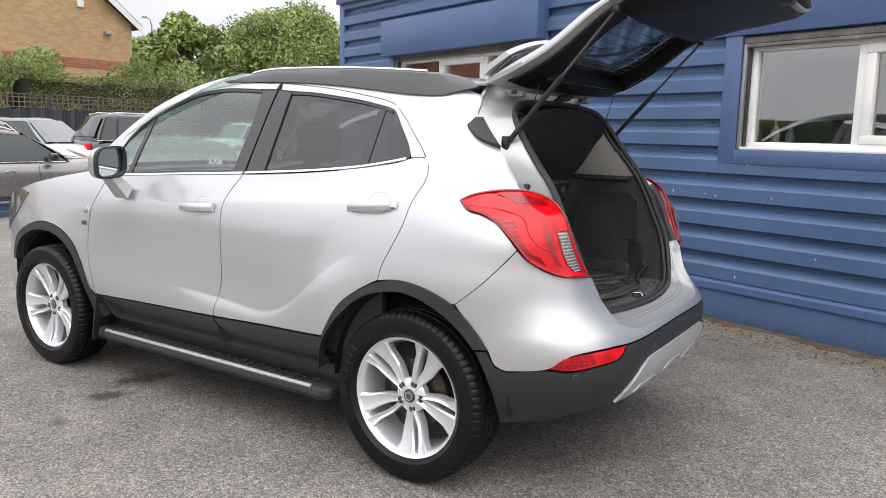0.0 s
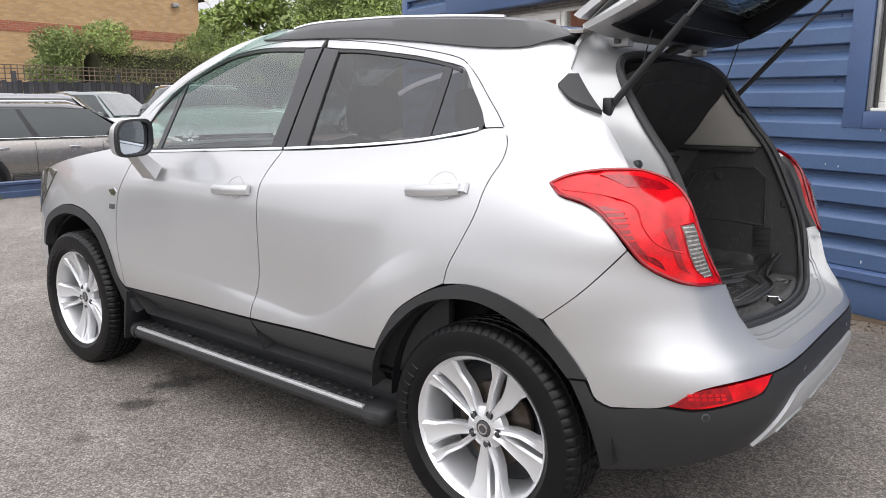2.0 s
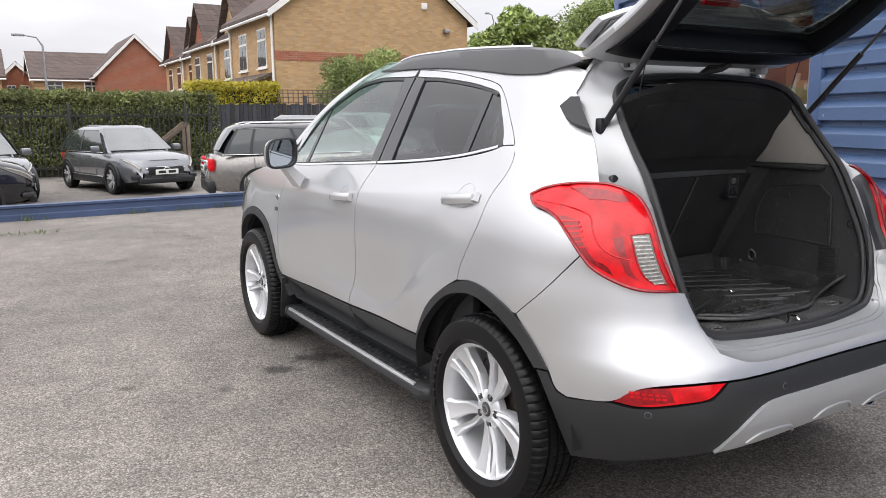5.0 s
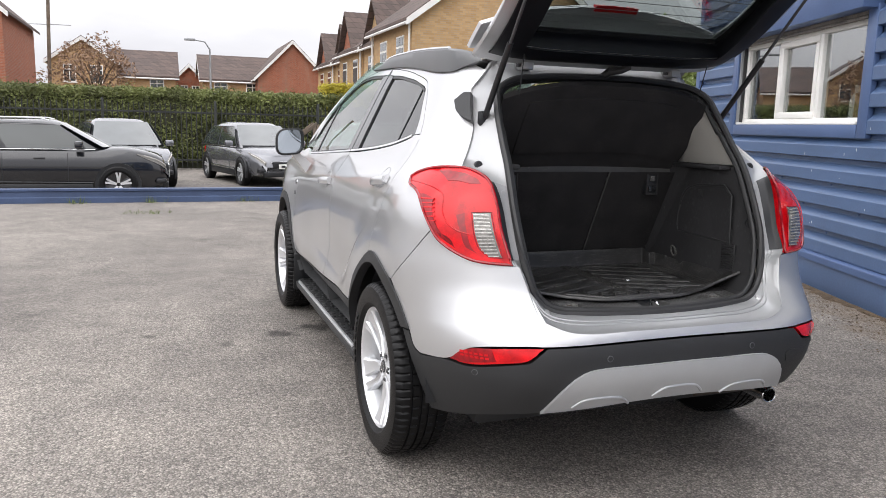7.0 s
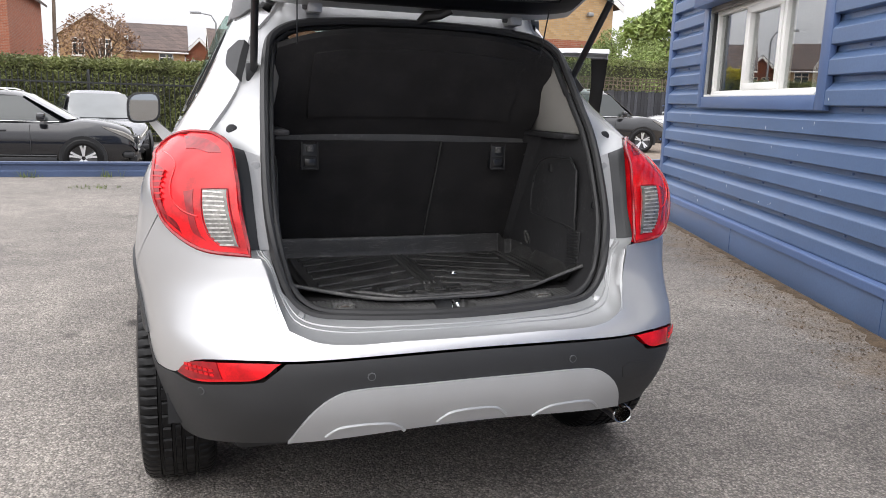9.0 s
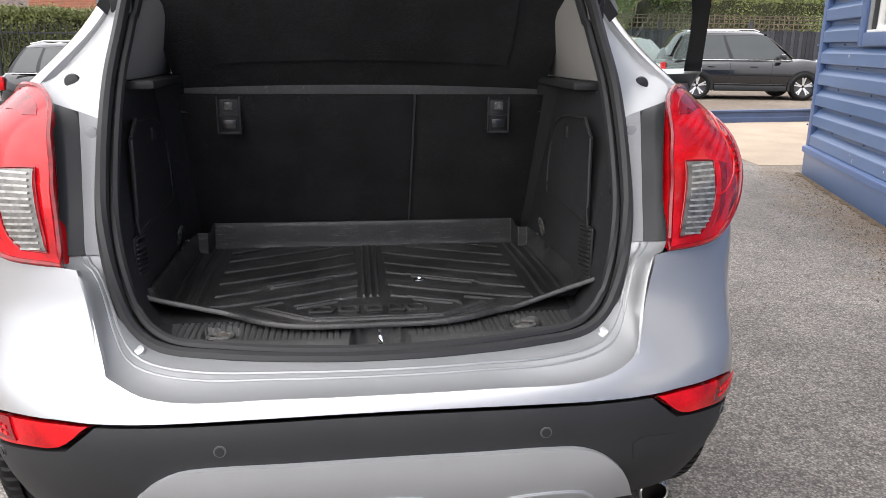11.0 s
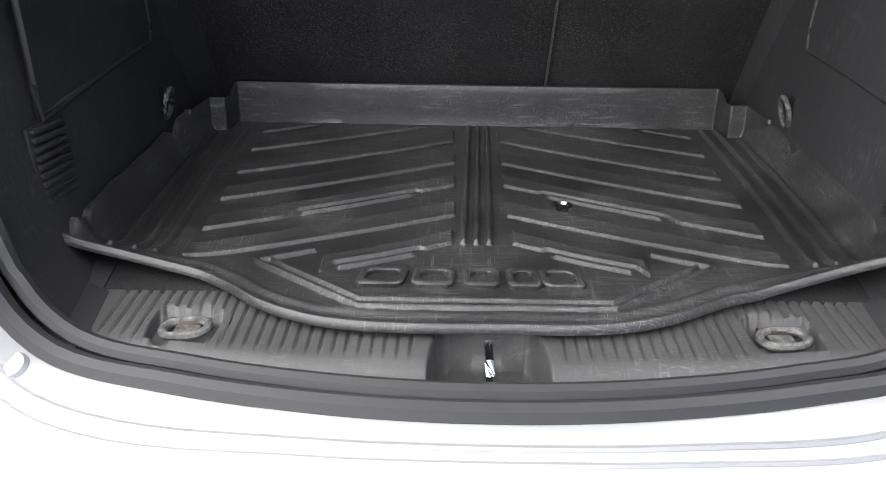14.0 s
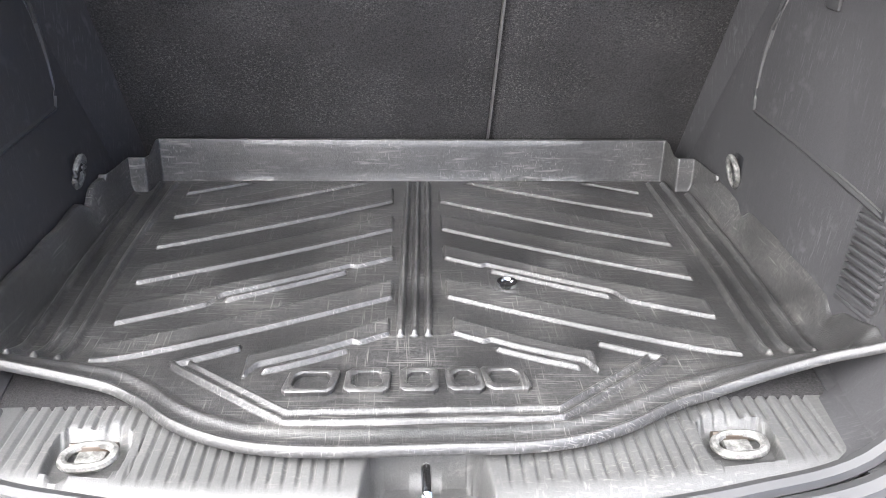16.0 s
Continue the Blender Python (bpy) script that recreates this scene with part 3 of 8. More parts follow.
def panel(name, loop, mat, parent, off=0.0, thick=0.012, step=0.035, gap=0.0026, side=1, label="", per=6, corner=40, puff=None, creases=()):
    """A pressed panel: the part of the skin inside a loop of (u, z), with a folded edge. side -1: its twin on the other flank.
    puff(u, z): how much further the panel stands out."""
    line = [(p.x, p.y) for p in spline([(a, b, 0) for a, b in loop], closed=True, per=per, corner=corner)]
    area = sum(a[0] * b[1] - b[0] * a[1] for a, b in zip(line, line[1:] + line[:1])) / 2
    if area < 0:
        line.reverse()
    if gap:
        small = []
        for i, p in enumerate(line):
            a, b = Vector(line[i - 1]), Vector(line[(i + 1) % len(line)])
            t = (b - a)
            t = t.normalized() if t.length > 1e-9 else Vector((1, 0))
            small.append((p[0] - t.y * gap, p[1] + t.x * gap))
        line = small
    us, zs = [p[0] for p in line], [p[1] for p in line]
    pts, n = [Vector(p) for p in line], len(line)

    def within(x, y):
        odd, near = False, 9.0
        for (ax, ay), (bx, by) in zip(line, line[1:] + line[:1]):
            if (ay > y) != (by > y) and x < (bx - ax) * (y - ay) / (by - ay) + ax:
                odd = not odd
            near = min(near, abs(ax - x) + abs(ay - y))
        return odd and near > step * 0.55

    for i in range(int((max(us) - min(us)) / step) + 1):
        for j in range(int((max(zs) - min(zs)) / step) + 1):
            x, y = min(us) + (i + 0.5 * (j % 2) + 0.3) * step, min(zs) + (j + 0.5) * step
            if within(x, y) and all(abs(y - c(x)) > 0.011 for c in creases):
                pts.append(Vector((x, y)))
    for c in creases:
        for i in range(int((max(us) - min(us)) / 0.014)):
            x = min(us) + (i + 0.5) * 0.014
            pts += [Vector((x, c(x) + dz)) for dz in (-0.0075, 0.0, 0.0075) if within(x, c(x) + dz)]
    flat, _, tris, *_ = delaunay_2d_cdt(pts, [(i, (i + 1) % n) for i in range(n)], [], 1, 1e-6)
    verts, norms = [], []
    for p in flat:
        nn = skin_normal(p[0], p[1])
        verts.append(skin(p[0], p[1]) + nn * (off + (puff(p[0], p[1]) if puff else 0)))
        norms.append(nn)
    faces = [tuple(t) for t in tris]
    top = len(faces)
    k, m = len(verts), len(norms)
    rim = []
    for i, p in enumerate(line):
        nn = skin_normal(*p)
        base = skin(*p)
        rim.append((base + nn * (off + (puff(*p) if puff else 0)), base + nn * (off - thick)))
    verts += [a for a, _ in rim] + [b for _, b in rim]
    for i in range(n):
        j = (i + 1) % n
        faces.append((k + i, k + j, k + n + j, k + n + i))
    if side < 0:
        verts = [Vector((-v.x * RIGHT, v.y, v.z)) for v in verts]
        norms = [Vector((-v.x, v.y, v.z)) for v in norms]
    fixed = []
    for i, f in enumerate(faces):
        a, b, c = (verts[q] for q in f[:3])
        fn = (b - a).cross(c - a)
        want = sum((norms[q] for q in f), Vector()) if i < top else None
        fixed.append(tuple(reversed(f)) if want is not None and fn.dot(want) < 0 else tuple(f))
    me = bpy.data.meshes.new(name)
    me.from_pydata([tuple(v) for v in verts], [], fixed)
    me.shade_smooth()
    loops = []
    for i, f in enumerate(fixed):
        if i < top:
            loops += [tuple(norms[q]) for q in f]
        else:
            a, b, c = (verts[q] for q in f[:3])
            loops += [tuple((b - a).cross(c - a).normalized())] * len(f)
    me.normals_split_custom_set(loops)
    me.materials.append(mat)
    ob = new(name, me)
    adopt(ob, parent)
    if label:
        ob["label"] = label
    return ob


car = thing("hatchback_car", (0, 2.1, 0), "silver compact crossover car with its tailgate raised, parked on tarmac", "car")

door_gap = [(1.803, 1.580), (1.612, 1.563), (1.448, 1.545), (1.291, 1.521), (1.143, 1.495), (1.069, 1.476), (0.991, 1.425), (0.922, 1.358), (0.864, 1.293), (0.832, 1.239), (0.827, 1.203), (0.835, 1.168), (0.863, 1.114), (0.876, 1.079), (0.894, 1.007), (0.933, 0.912), (0.966, 0.833), (0.975, 0.782)]
frame_top = [(2.90, 1.250), (2.875, 1.280), (2.687, 1.427), (2.505, 1.500), (2.33, 1.551), (2.113, 1.581), (1.821, 1.582)]
arch_top = [(0.7235, 0.7385), (0.746, 0.742), (0.817, 0.785), (0.898, 0.796), (0.975, 0.776)]
door_mid = [(1.937, 0.506), (1.905, 0.631), (1.910, 0.842), (1.918, 0.969), (1.905, 1.050), (1.852, 1.150)]
wing_gap = [(2.915, 0.452), (2.923, 0.514), (2.955, 0.652), (2.965, 0.777), (2.957, 0.902), (2.905, 1.005), (2.868, 1.075), (2.862, 1.098)]
lamp_loop = [(0.710, 1.110), (0.681, 1.130), (0.616, 1.149), (0.560, 1.153), (0.522, 1.150), (0.468, 1.120), (0.437, 1.052), (0.417, 0.954), (0.393, 0.847), (0.470, 0.857), (0.513, 0.881), (0.555, 0.920), (0.577, 0.960), (0.603, 1.009), (0.630, 1.051), (0.656, 1.070), (0.694, 1.085)]

side_loop = (list(reversed(door_gap)) + list(reversed(frame_top)) + [(2.95, 1.20), (3.05, 1.155), (2.98, 1.235), (2.75, 1.43), (2.5, 1.55), (2.3, 1.605), (2.1, 1.630), (1.8, 1.632), (1.4, 1.612), (1.1, 1.590), (0.9, 1.572), (0.72, 1.552)]
             + [(0.60, 1.515), (0.637, 1.442), (0.590, 1.345), (0.566, 1.290), (0.553, 1.229), (0.546, 1.158), (0.616, 1.151), (0.681, 1.133), (0.714, 1.110), (0.694, 1.081), (0.656, 1.066), (0.630, 1.047), (0.607, 1.009), (0.580, 0.951), (0.653, 0.834)] + arch_top[:-1])
wing_loop = [(u, z) for u, z in wing_gap] + [(2.92, 1.13), (3.1, 1.105), (3.4, 1.055), (3.7, 0.99), (3.95, 0.90), (4.05, 0.80), (3.98, 0.66), (3.80, 0.60), (3.74, 0.687), (3.597, 0.769), (3.436, 0.807), (3.249, 0.788), (3.105, 0.721), (3.018, 0.616), (2.953, 0.48)]
front_door = list(door_mid) + [(2.3, 1.127), (2.736, 1.103), (2.862, 1.098)] + list(reversed(wing_gap))[1:] + [(2.4, 0.466), (1.940, 0.480)]
rear_door = [(1.848, 1.150), (1.428, 1.179), (1.159, 1.209), (0.96, 1.243), (0.912, 1.258), (0.838, 1.262)] + door_gap[9:] + [(1.05, 0.734), (1.127, 0.67), (1.194, 0.574), (1.229, 0.509), (1.6, 0.492), (1.934, 0.480)] + door_mid
front_frame = frame_top + [(1.834, 1.548), (1.926, 1.549), (2.013, 1.553), (2.205, 1.555), (2.395, 1.531), (2.535, 1.482), (2.680, 1.417), (2.800, 1.316), (2.862, 1.215), (2.90, 1.17)]
rear_frame = [(1.81, 1.580)] + door_gap[1:10] + [(0.838, 1.262), (0.912, 1.258), (0.921, 1.272), (0.935, 1.303), (1.000, 1.385), (1.060, 1.448), (1.100, 1.460), (1.158, 1.470), (1.275, 1.492), (1.427, 1.512), (1.589, 1.530), (1.722, 1.538), (1.800, 1.545)]
front_post = [(1.926, 1.547), (1.915, 1.379), (1.936, 1.152), (1.851, 1.152), (1.836, 1.367), (1.824, 1.547)]
rear_post = [(1.843, 1.152), (1.724, 1.160), (1.721, 1.35), (1.722, 1.537), (1.814, 1.547), (1.830, 1.367)]
front_glass = [(2.868, 1.100), (2.862, 1.215), (2.800, 1.316), (2.680, 1.417), (2.535, 1.482), (2.395, 1.531), (2.205, 1.555), (2.013, 1.553), (1.915, 1.549), (1.910, 1.379), (1.930, 1.150)]
rear_glass = [(1.730, 1.537), (1.589, 1.530), (1.427, 1.512), (1.275, 1.492), (1.158, 1.472), (1.050, 1.454), (0.990, 1.385), (0.926, 1.288), (0.930, 1.252), (1.014, 1.236), (1.162, 1.213), (1.431, 1.185), (1.735, 1.160)]
front_clad = [(2.912, 0.448), (2.4, 0.462), (1.940, 0.475), (1.895, 0.346), (2.3, 0.338), (2.797, 0.325)]
rear_clad = [(1.934, 0.475), (1.6, 0.488), (1.231, 0.503), (1.262, 0.351), (1.6, 0.350), (1.889, 0.347)]
rear_arch = [(1.229, 0.503), (1.194, 0.574), (1.127, 0.670), (1.050, 0.734), (0.975, 0.776), (0.898, 0.799), (0.817, 0.790), (0.742, 0.751), (0.716, 0.722), (0.692, 0.690), (0.658, 0.628), (0.637, 0.580), (0.674, 0.574), (0.720, 0.652), (0.786, 0.716), (0.862, 0.747), (0.949, 0.739), (1.048, 0.696), (1.138, 0.606), (1.226, 0.481), (1.268, 0.351), (1.262, 0.38)]
front_arch = [(3.79, 0.56), (3.74, 0.687), (3.597, 0.769), (3.436, 0.807), (3.249, 0.788), (3.105, 0.721), (3.018, 0.616), (2.953, 0.48), (2.912, 0.43), (2.86, 0.33), (2.95, 0.33), (2.985, 0.44), (3.05, 0.58), (3.13, 0.678), (3.262, 0.742), (3.43, 0.758), (3.58, 0.722), (3.70, 0.645), (3.745, 0.55)]
fog_loop = [(0.512, 0.530), (0.462, 0.576), (0.353, 0.598), (0.316, 0.597), (0.349, 0.553), (0.395, 0.541), (0.475, 0.523)]

def tuck(u, z):
    """The door cladding turns in under the sill."""
    return -0.072 * smooth01(0.470, 0.335, z)


def DIP(u, z):
    return 0.026 * smooth01(0.460, 0.398, u - 0.12 * (z - 0.86)) * smooth01(1.13, 1.0, z) * smooth01(0.835, 0.975, z)


def LAMP(u, z):
    """How far the lamp's face stands out from the skin."""
    return 0.004 + 0.014 * smooth01(1.14, 0.98, z) * smooth01(0.39, 0.46, u) - DIP(u, z)


for s in (1, -1):
    panel("side_body", side_loop, SILVER, car, side=s, gap=0.0005, step=0.026)
    panel("front_wing", wing_loop, SILVER, car, side=s)
    if s > 0:
        panel("front_door", front_door, SILVER, car, step=0.022, creases=(BLADE, SHOULDER), label="silver front door panel")
        panel("front_door_frame", front_frame, SILVER, car)
        panel("front_door_post", front_post, GLOSS_BLACK, car)
        panel("front_side_window", front_glass, GLASS, car, off=-0.008, thick=0.004, gap=0).visible_shadow = False
        panel("front_door_cladding", front_clad, PLASTIC, car, off=-0.002, puff=tuck)
    panel("rear_door", rear_door, SILVER, car, side=s, step=0.02, creases=(BLADE, SHOULDER), label="silver rear door panel")
    panel("rear_door_frame", rear_frame, SILVER, car, side=s)
    panel("rear_door_post", rear_post, GLOSS_BLACK, car, side=s)
    panel("rear_side_window", rear_glass, GLASS_TINT, car, off=-0.008, thick=0.004, gap=0, side=s, label="dark privacy glass")
    panel("rear_door_cladding", rear_clad, PLASTIC, car, off=-0.002, side=s, puff=tuck)
    panel("rear_arch_trim", rear_arch, PLASTIC, car, off=0.007, thick=0.04, side=s, step=0.03)
    panel("front_arch_trim", front_arch, PLASTIC, car, off=0.007, thick=0.04, side=s, step=0.03)
    lamp = panel("tail_lamp", lamp_loop, RED, car, off=0.0, thick=0.05, side=s, step=0.009, per=10, label="red tail lamp with a clear ribbed lens",
                 puff=lambda u, z: LAMP(u, z) - 0.005 * bell(u - 0.56 - 0.4 * max(0, z - 1.0), 0, 0.012) * smooth01(0.94, 0.98, z))
    rim = [skin(p.x, p.y) + skin_normal(p.x, p.y) * (LAMP(p.x, p.y) + 0.001) for p in spline([(a, b, 0) for a, b in lamp_loop], closed=True, per=5)]
    part("lamp_rim", *tube_mesh([Vector((p.x if s > 0 else -p.x * RIGHT, p.y, p.z)) for p in rim], 0.0055, 6, closed=True), RED_DARK, lamp)
    lens = panel("clear_lens", [(0.486, 1.008), (0.445, 1.016), (0.430, 0.940), (0.412, 0.868), (0.442, 0.871), (0.460, 0.893), (0.473, 0.930)], CLEAR, lamp, off=0.0016, thick=0.012, side=s, step=0.010, label="clear ribbed reversing lens", puff=LAMP)
    inner_edge = curve((0.865, 0.415), (0.937, 0.433), (1.013, 0.448))
    outer_edge = curve((0.868, 0.440), (0.890, 0.457), (0.930, 0.470), (1.005, 0.483))
    for k in range(13):
        z = 0.8725 + k * 0.0108
        a, b = inner_edge(z) + 0.004, outer_edge(z) - 0.001
        thick_ = 0.0042 if k == 6 else 0.0040
        panel("lens_rib", [(a, z), (b, z - 0.002), (b, z + thick_ - 0.002), (a, z + thick_)], LENS_RIB, lens, off=0.0034, thick=0.005, side=s, step=0.05, gap=0, puff=LAMP)
    frame_line = [skin(p.x, p.y) + skin_normal(p.x, p.y) * (LAMP(p.x, p.y) + 0.0016) for p in spline([(a, b, 0) for a, b in [(0.486, 1.008), (0.445, 1.016), (0.430, 0.940), (0.412, 0.868), (0.442, 0.871), (0.460, 0.893), (0.473, 0.930)]], closed=True, per=4)]
    part("lens_frame", *tube_mesh([Vector((p.x if s > 0 else -p.x * RIGHT, p.y, p.z)) for p in frame_line], 0.0017, 6, closed=True), RED_DARK, lens)
    wing = panel("lamp_wing", [(0.640, 1.056), (0.612, 1.060), (0.582, 1.048), (0.572, 0.994), (0.552, 0.950), (0.516, 0.906), (0.547, 0.920), (0.583, 0.968), (0.617, 1.023)], RED_DARK, lamp, off=0.0012, thick=0.012, side=s, step=0.02, puff=LAMP)
    for k in range(6):
        z = 0.975 + k * 0.0135
        a, b = curve((0.97, 0.563), (1.048, 0.582))(z), curve((0.968, 0.582), (1.023, 0.616), (1.056, 0.636))(z)
        panel("wing_rib", [(a, z), (b - 0.003, z - 0.003), (b - 0.003, z), (a, z + 0.004)], RED, wing, off=0.0026, thick=0.004, side=s, step=0.05, gap=0, puff=LAMP)
    sweep = [skin(p.x, p.y) + skin_normal(p.x, p.y) * (LAMP(p.x, p.y) - 0.0005) for p in spline([(0.690, 1.096, 0), (0.630, 1.090, 0), (0.582, 1.077, 0), (0.562, 1.060, 0), (0.553, 1.010, 0), (0.540, 0.978, 0), (0.512, 0.952, 0), (0.484, 0.942, 0)], per=6)]
    part("lamp_crease", *tube_mesh([Vector((p.x if s > 0 else -p.x * RIGHT, p.y, p.z)) for p in sweep], 0.0030, 6), RED, lamp)
    panel("lamp_facet", [(0.612, 1.139), (0.570, 1.142), (0.525, 1.136), (0.486, 1.116), (0.476, 1.100), (0.506, 1.098), (0.540, 1.106), (0.566, 1.104), (0.585, 1.120)], RED_DARK, lamp, off=0.0012, thick=0.012, side=s, step=0.03, puff=LAMP)
    panel("lamp_facet", [(0.522, 1.000), (0.499, 1.008), (0.490, 0.955), (0.478, 0.905), (0.466, 0.880), (0.492, 0.898), (0.506, 0.945)], RED_DARK, lamp, off=0.0012, thick=0.006, side=s, step=0.03, puff=LAMP)
    panel("lamp_facet", [(0.560, 0.945), (0.535, 0.935), (0.520, 0.918), (0.512, 0.893), (0.530, 0.906), (0.552, 0.928)], RED_DEEP, lamp, off=0.0012, thick=0.006, side=s, step=0.03, puff=LAMP)
    fog = panel("fog_lamp", fog_loop, RED, car, off=0.001, thick=0.03, side=s, step=0.02, label="red rear fog lamp and ribbed reflector")
    mirror_ = panel("reflector", [(0.506, 0.533), (0.486, 0.563), (0.461, 0.580), (0.420, 0.588), (0.409, 0.548), (0.44, 0.540), (0.480, 0.530)], RED_DARK, fog, off=0.004, thick=0.006, side=s, step=0.02, gap=0)
    for k in range(6):
        for r in range(2):
            u, z = 0.422 + k * 0.0105 + 0.002 * r, 0.552 + 0.0115 * r
            panel("reflector_rib", [(u, z), (u + 0.0075, z - 0.001), (u + 0.0085, z + 0.006), (u + 0.001, z + 0.007)], RED, mirror_, off=0.0055, thick=0.003, side=s, step=0.05, gap=0)

# tail bumper, right across
def mirrored(half_loop):
    return half_loop + [(-u, z) for u, z in reversed(half_loop)]


upper_half = [(0.0, 0.634), (0.12, 0.635), (0.26, 0.640), (0.315, 0.668), (0.345, 0.742), (0.376, 0.840), (0.397, 0.843), (0.469, 0.852), (0.515, 0.876), (0.559, 0.917), (0.579, 0.948), (0.652, 0.833), (0.722, 0.738), (0.697, 0.690), (0.662, 0.626), (0.640, 0.580), (0.620, 0.522), (0.598, 0.508), (0.516, 0.528), (0.463, 0.581), (0.353, 0.602), (0.316, 0.601), (0.16, 0.606)]
left = upper_half[1:]
loop = [(0.0, 0.634)] + left + [(0.0, 0.608)] + [(-u, z) for u, z in reversed(left)]
panel("rear_bumper", loop, SILVER, car, gap=0.0004, step=0.03, label="silver upper rear bumper")
low_left = [(0.16, 0.602), (0.312, 0.597), (0.345, 0.549), (0.395, 0.537), (0.475, 0.518), (0.515, 0.523), (0.598, 0.503), (0.622, 0.516), (0.642, 0.574), (0.672, 0.570), (0.642, 0.472), (0.595, 0.279), (0.508, 0.303), (0.42, 0.335), (0.325, 0.355), (0.15, 0.375)]
loop = [(0.0, 0.604)] + low_left + [(0.0, 0.38)] + [(-u, z) for u, z in reversed(low_left)]
panel("lower_bumper", loop, PLASTIC, car, step=0.03, thick=0.03, label="dark grey textured lower bumper")
skid_left = [(0.1, 0.528), (0.2, 0.526), (0.226, 0.520), (0.257, 0.493), (0.322, 0.363), (0.26, 0.371), (0.10, 0.388)]
loop = [(0.0, 0.529)] + skid_left + [(0.0, 0.391)] + [(-u, z) for u, z in reversed(skid_left)]
panel("skid_plate", loop, SKID, car, off=0.010, thick=0.03, step=0.025, label="satin silver skid plate", corner=30)
for c in (-0.19, 0.0, 0.19):
    low_ = 0.405 - abs(c) * 0.095
    arc = [(c - 0.066, low_), (c - 0.046, low_ + 0.026), (c - 0.030, low_ + 0.032), (c + 0.030, low_ + 0.032), (c + 0.046, low_ + 0.026), (c + 0.066, low_)]
    line = [skin(p.x, p.y) + skin_normal(p.x, p.y) * 0.0095 for p in spline([(a, b, 0) for a, b in arc], per=5, corner=80)]
    part("skid_ridge", *tube_mesh(line, 0.0055, 8), SKID, car)
for u, z in ((0.452, 0.501), (0.181, 0.555), (-0.181, 0.555), (-0.452, 0.501)):
    ring = [(u + 0.0066 * math.cos(a / 8 * math.pi), z + 0.0108 * math.sin(a / 8 * math.pi)) for a in range(16)]
    panel("parking_sensor", ring, RAIL_GREY, car, off=0.0015, thick=0.004, gap=0, step=0.05)
    ring = [(u + 0.0050 * math.cos(a / 8 * math.pi), z + 0.0084 * math.sin(a / 8 * math.pi)) for a in range(16)]
    panel("sensor_cap", ring, PLASTIC, car, off=0.003, thick=0.004, gap=0, step=0.05)
panel("tow_cover", [(-0.335, 0.455), (-0.29, 0.475), (-0.285, 0.51), (-0.30, 0.52), (-0.345, 0.51), (-0.36, 0.49), (-0.36, 0.47)], PLASTIC, car, off=0.0015, thick=0.004, gap=0)
for s in (1, -1):
    panel("pillar_vent", [(0.685, 1.386), (0.650, 1.419), (0.617, 1.418), (0.590, 1.352), (0.567, 1.302), (0.580, 1.306), (0.651, 1.341)], PLASTIC, car, off=0.020, thick=0.03, side=s, step=0.02, label="dark grey corner finisher")


# ---- the silver car: trim, glass, wheels ----
def strip(name, uz, mat, parent, off, width, thick=0.006, side=1, label=""):
    """A narrow band along a line on the skin."""
    line = spline([(a, b, 0) for a, b in uz], per=5)
    rows = []
    for p in line:
        n = skin_normal(p.x, p.y)
        rows.append([skin(p.x, p.y - width / 2) + n * (off - thick), skin(p.x, p.y - width / 2) + n * off, skin(p.x, p.y + width / 2) + n * off, skin(p.x, p.y + width / 2) + n * (off - thick)])
    if side < 0:
        rows = [[Vector((-q.x * RIGHT, q.y, q.z)) for q in r] for r in rows]
    return part(name, *grid_mesh(rows, ring=True, caps=True), mat, parent, label, sharp=50)


for s in (1, -1):
    strip("chrome_strip", [(1.845, 1.156), (1.428, 1.186), (1.159, 1.215), (0.985, 1.244), (0.935, 1.254)], CHROME, car, 0.004, 0.009, side=s)
    panel("window_divider", [(1.168, 1.470), (1.128, 1.462), (1.140, 1.222), (1.182, 1.216)], GLOSS_BLACK, car, off=-0.004, thick=0.006, side=s, gap=0)
    strip("window_seal", [(1.73, 1.532), (1.589, 1.525), (1.427, 1.507), (1.275, 1.487), (1.158, 1.465), (1.075, 1.445)], SEAL, car, -0.002, 0.011, side=s)
    strip("belt_seal", [(1.73, 1.166), (1.431, 1.192), (1.162, 1.22), (1.014, 1.247)], SEAL, car, -0.002, 0.009, side=s)
strip("chrome_strip", [(2.84, 1.103), (2.736, 1.106), (2.3, 1.130), (1.858, 1.155)], CHROME, car, 0.004, 0.009)
strip("window_seal", [(2.875, 1.20), (2.800, 1.310), (2.680, 1.411), (2.535, 1.476), (2.395, 1.525), (2.205, 1.549), (2.013, 1.547), (1.93, 1.543)], SEAL, car, -0.002, 0.014)
strip("belt_seal", [(2.85, 1.109), (2.3, 1.138), (1.93, 1.16)], SEAL, car, -0.002, 0.010)
panel("quarter_divider", [(2.690, 1.405), (2.665, 1.415), (2.700, 1.108), (2.735, 1.106)], GLOSS_BLACK, car, off=-0.004, thick=0.006, gap=0)


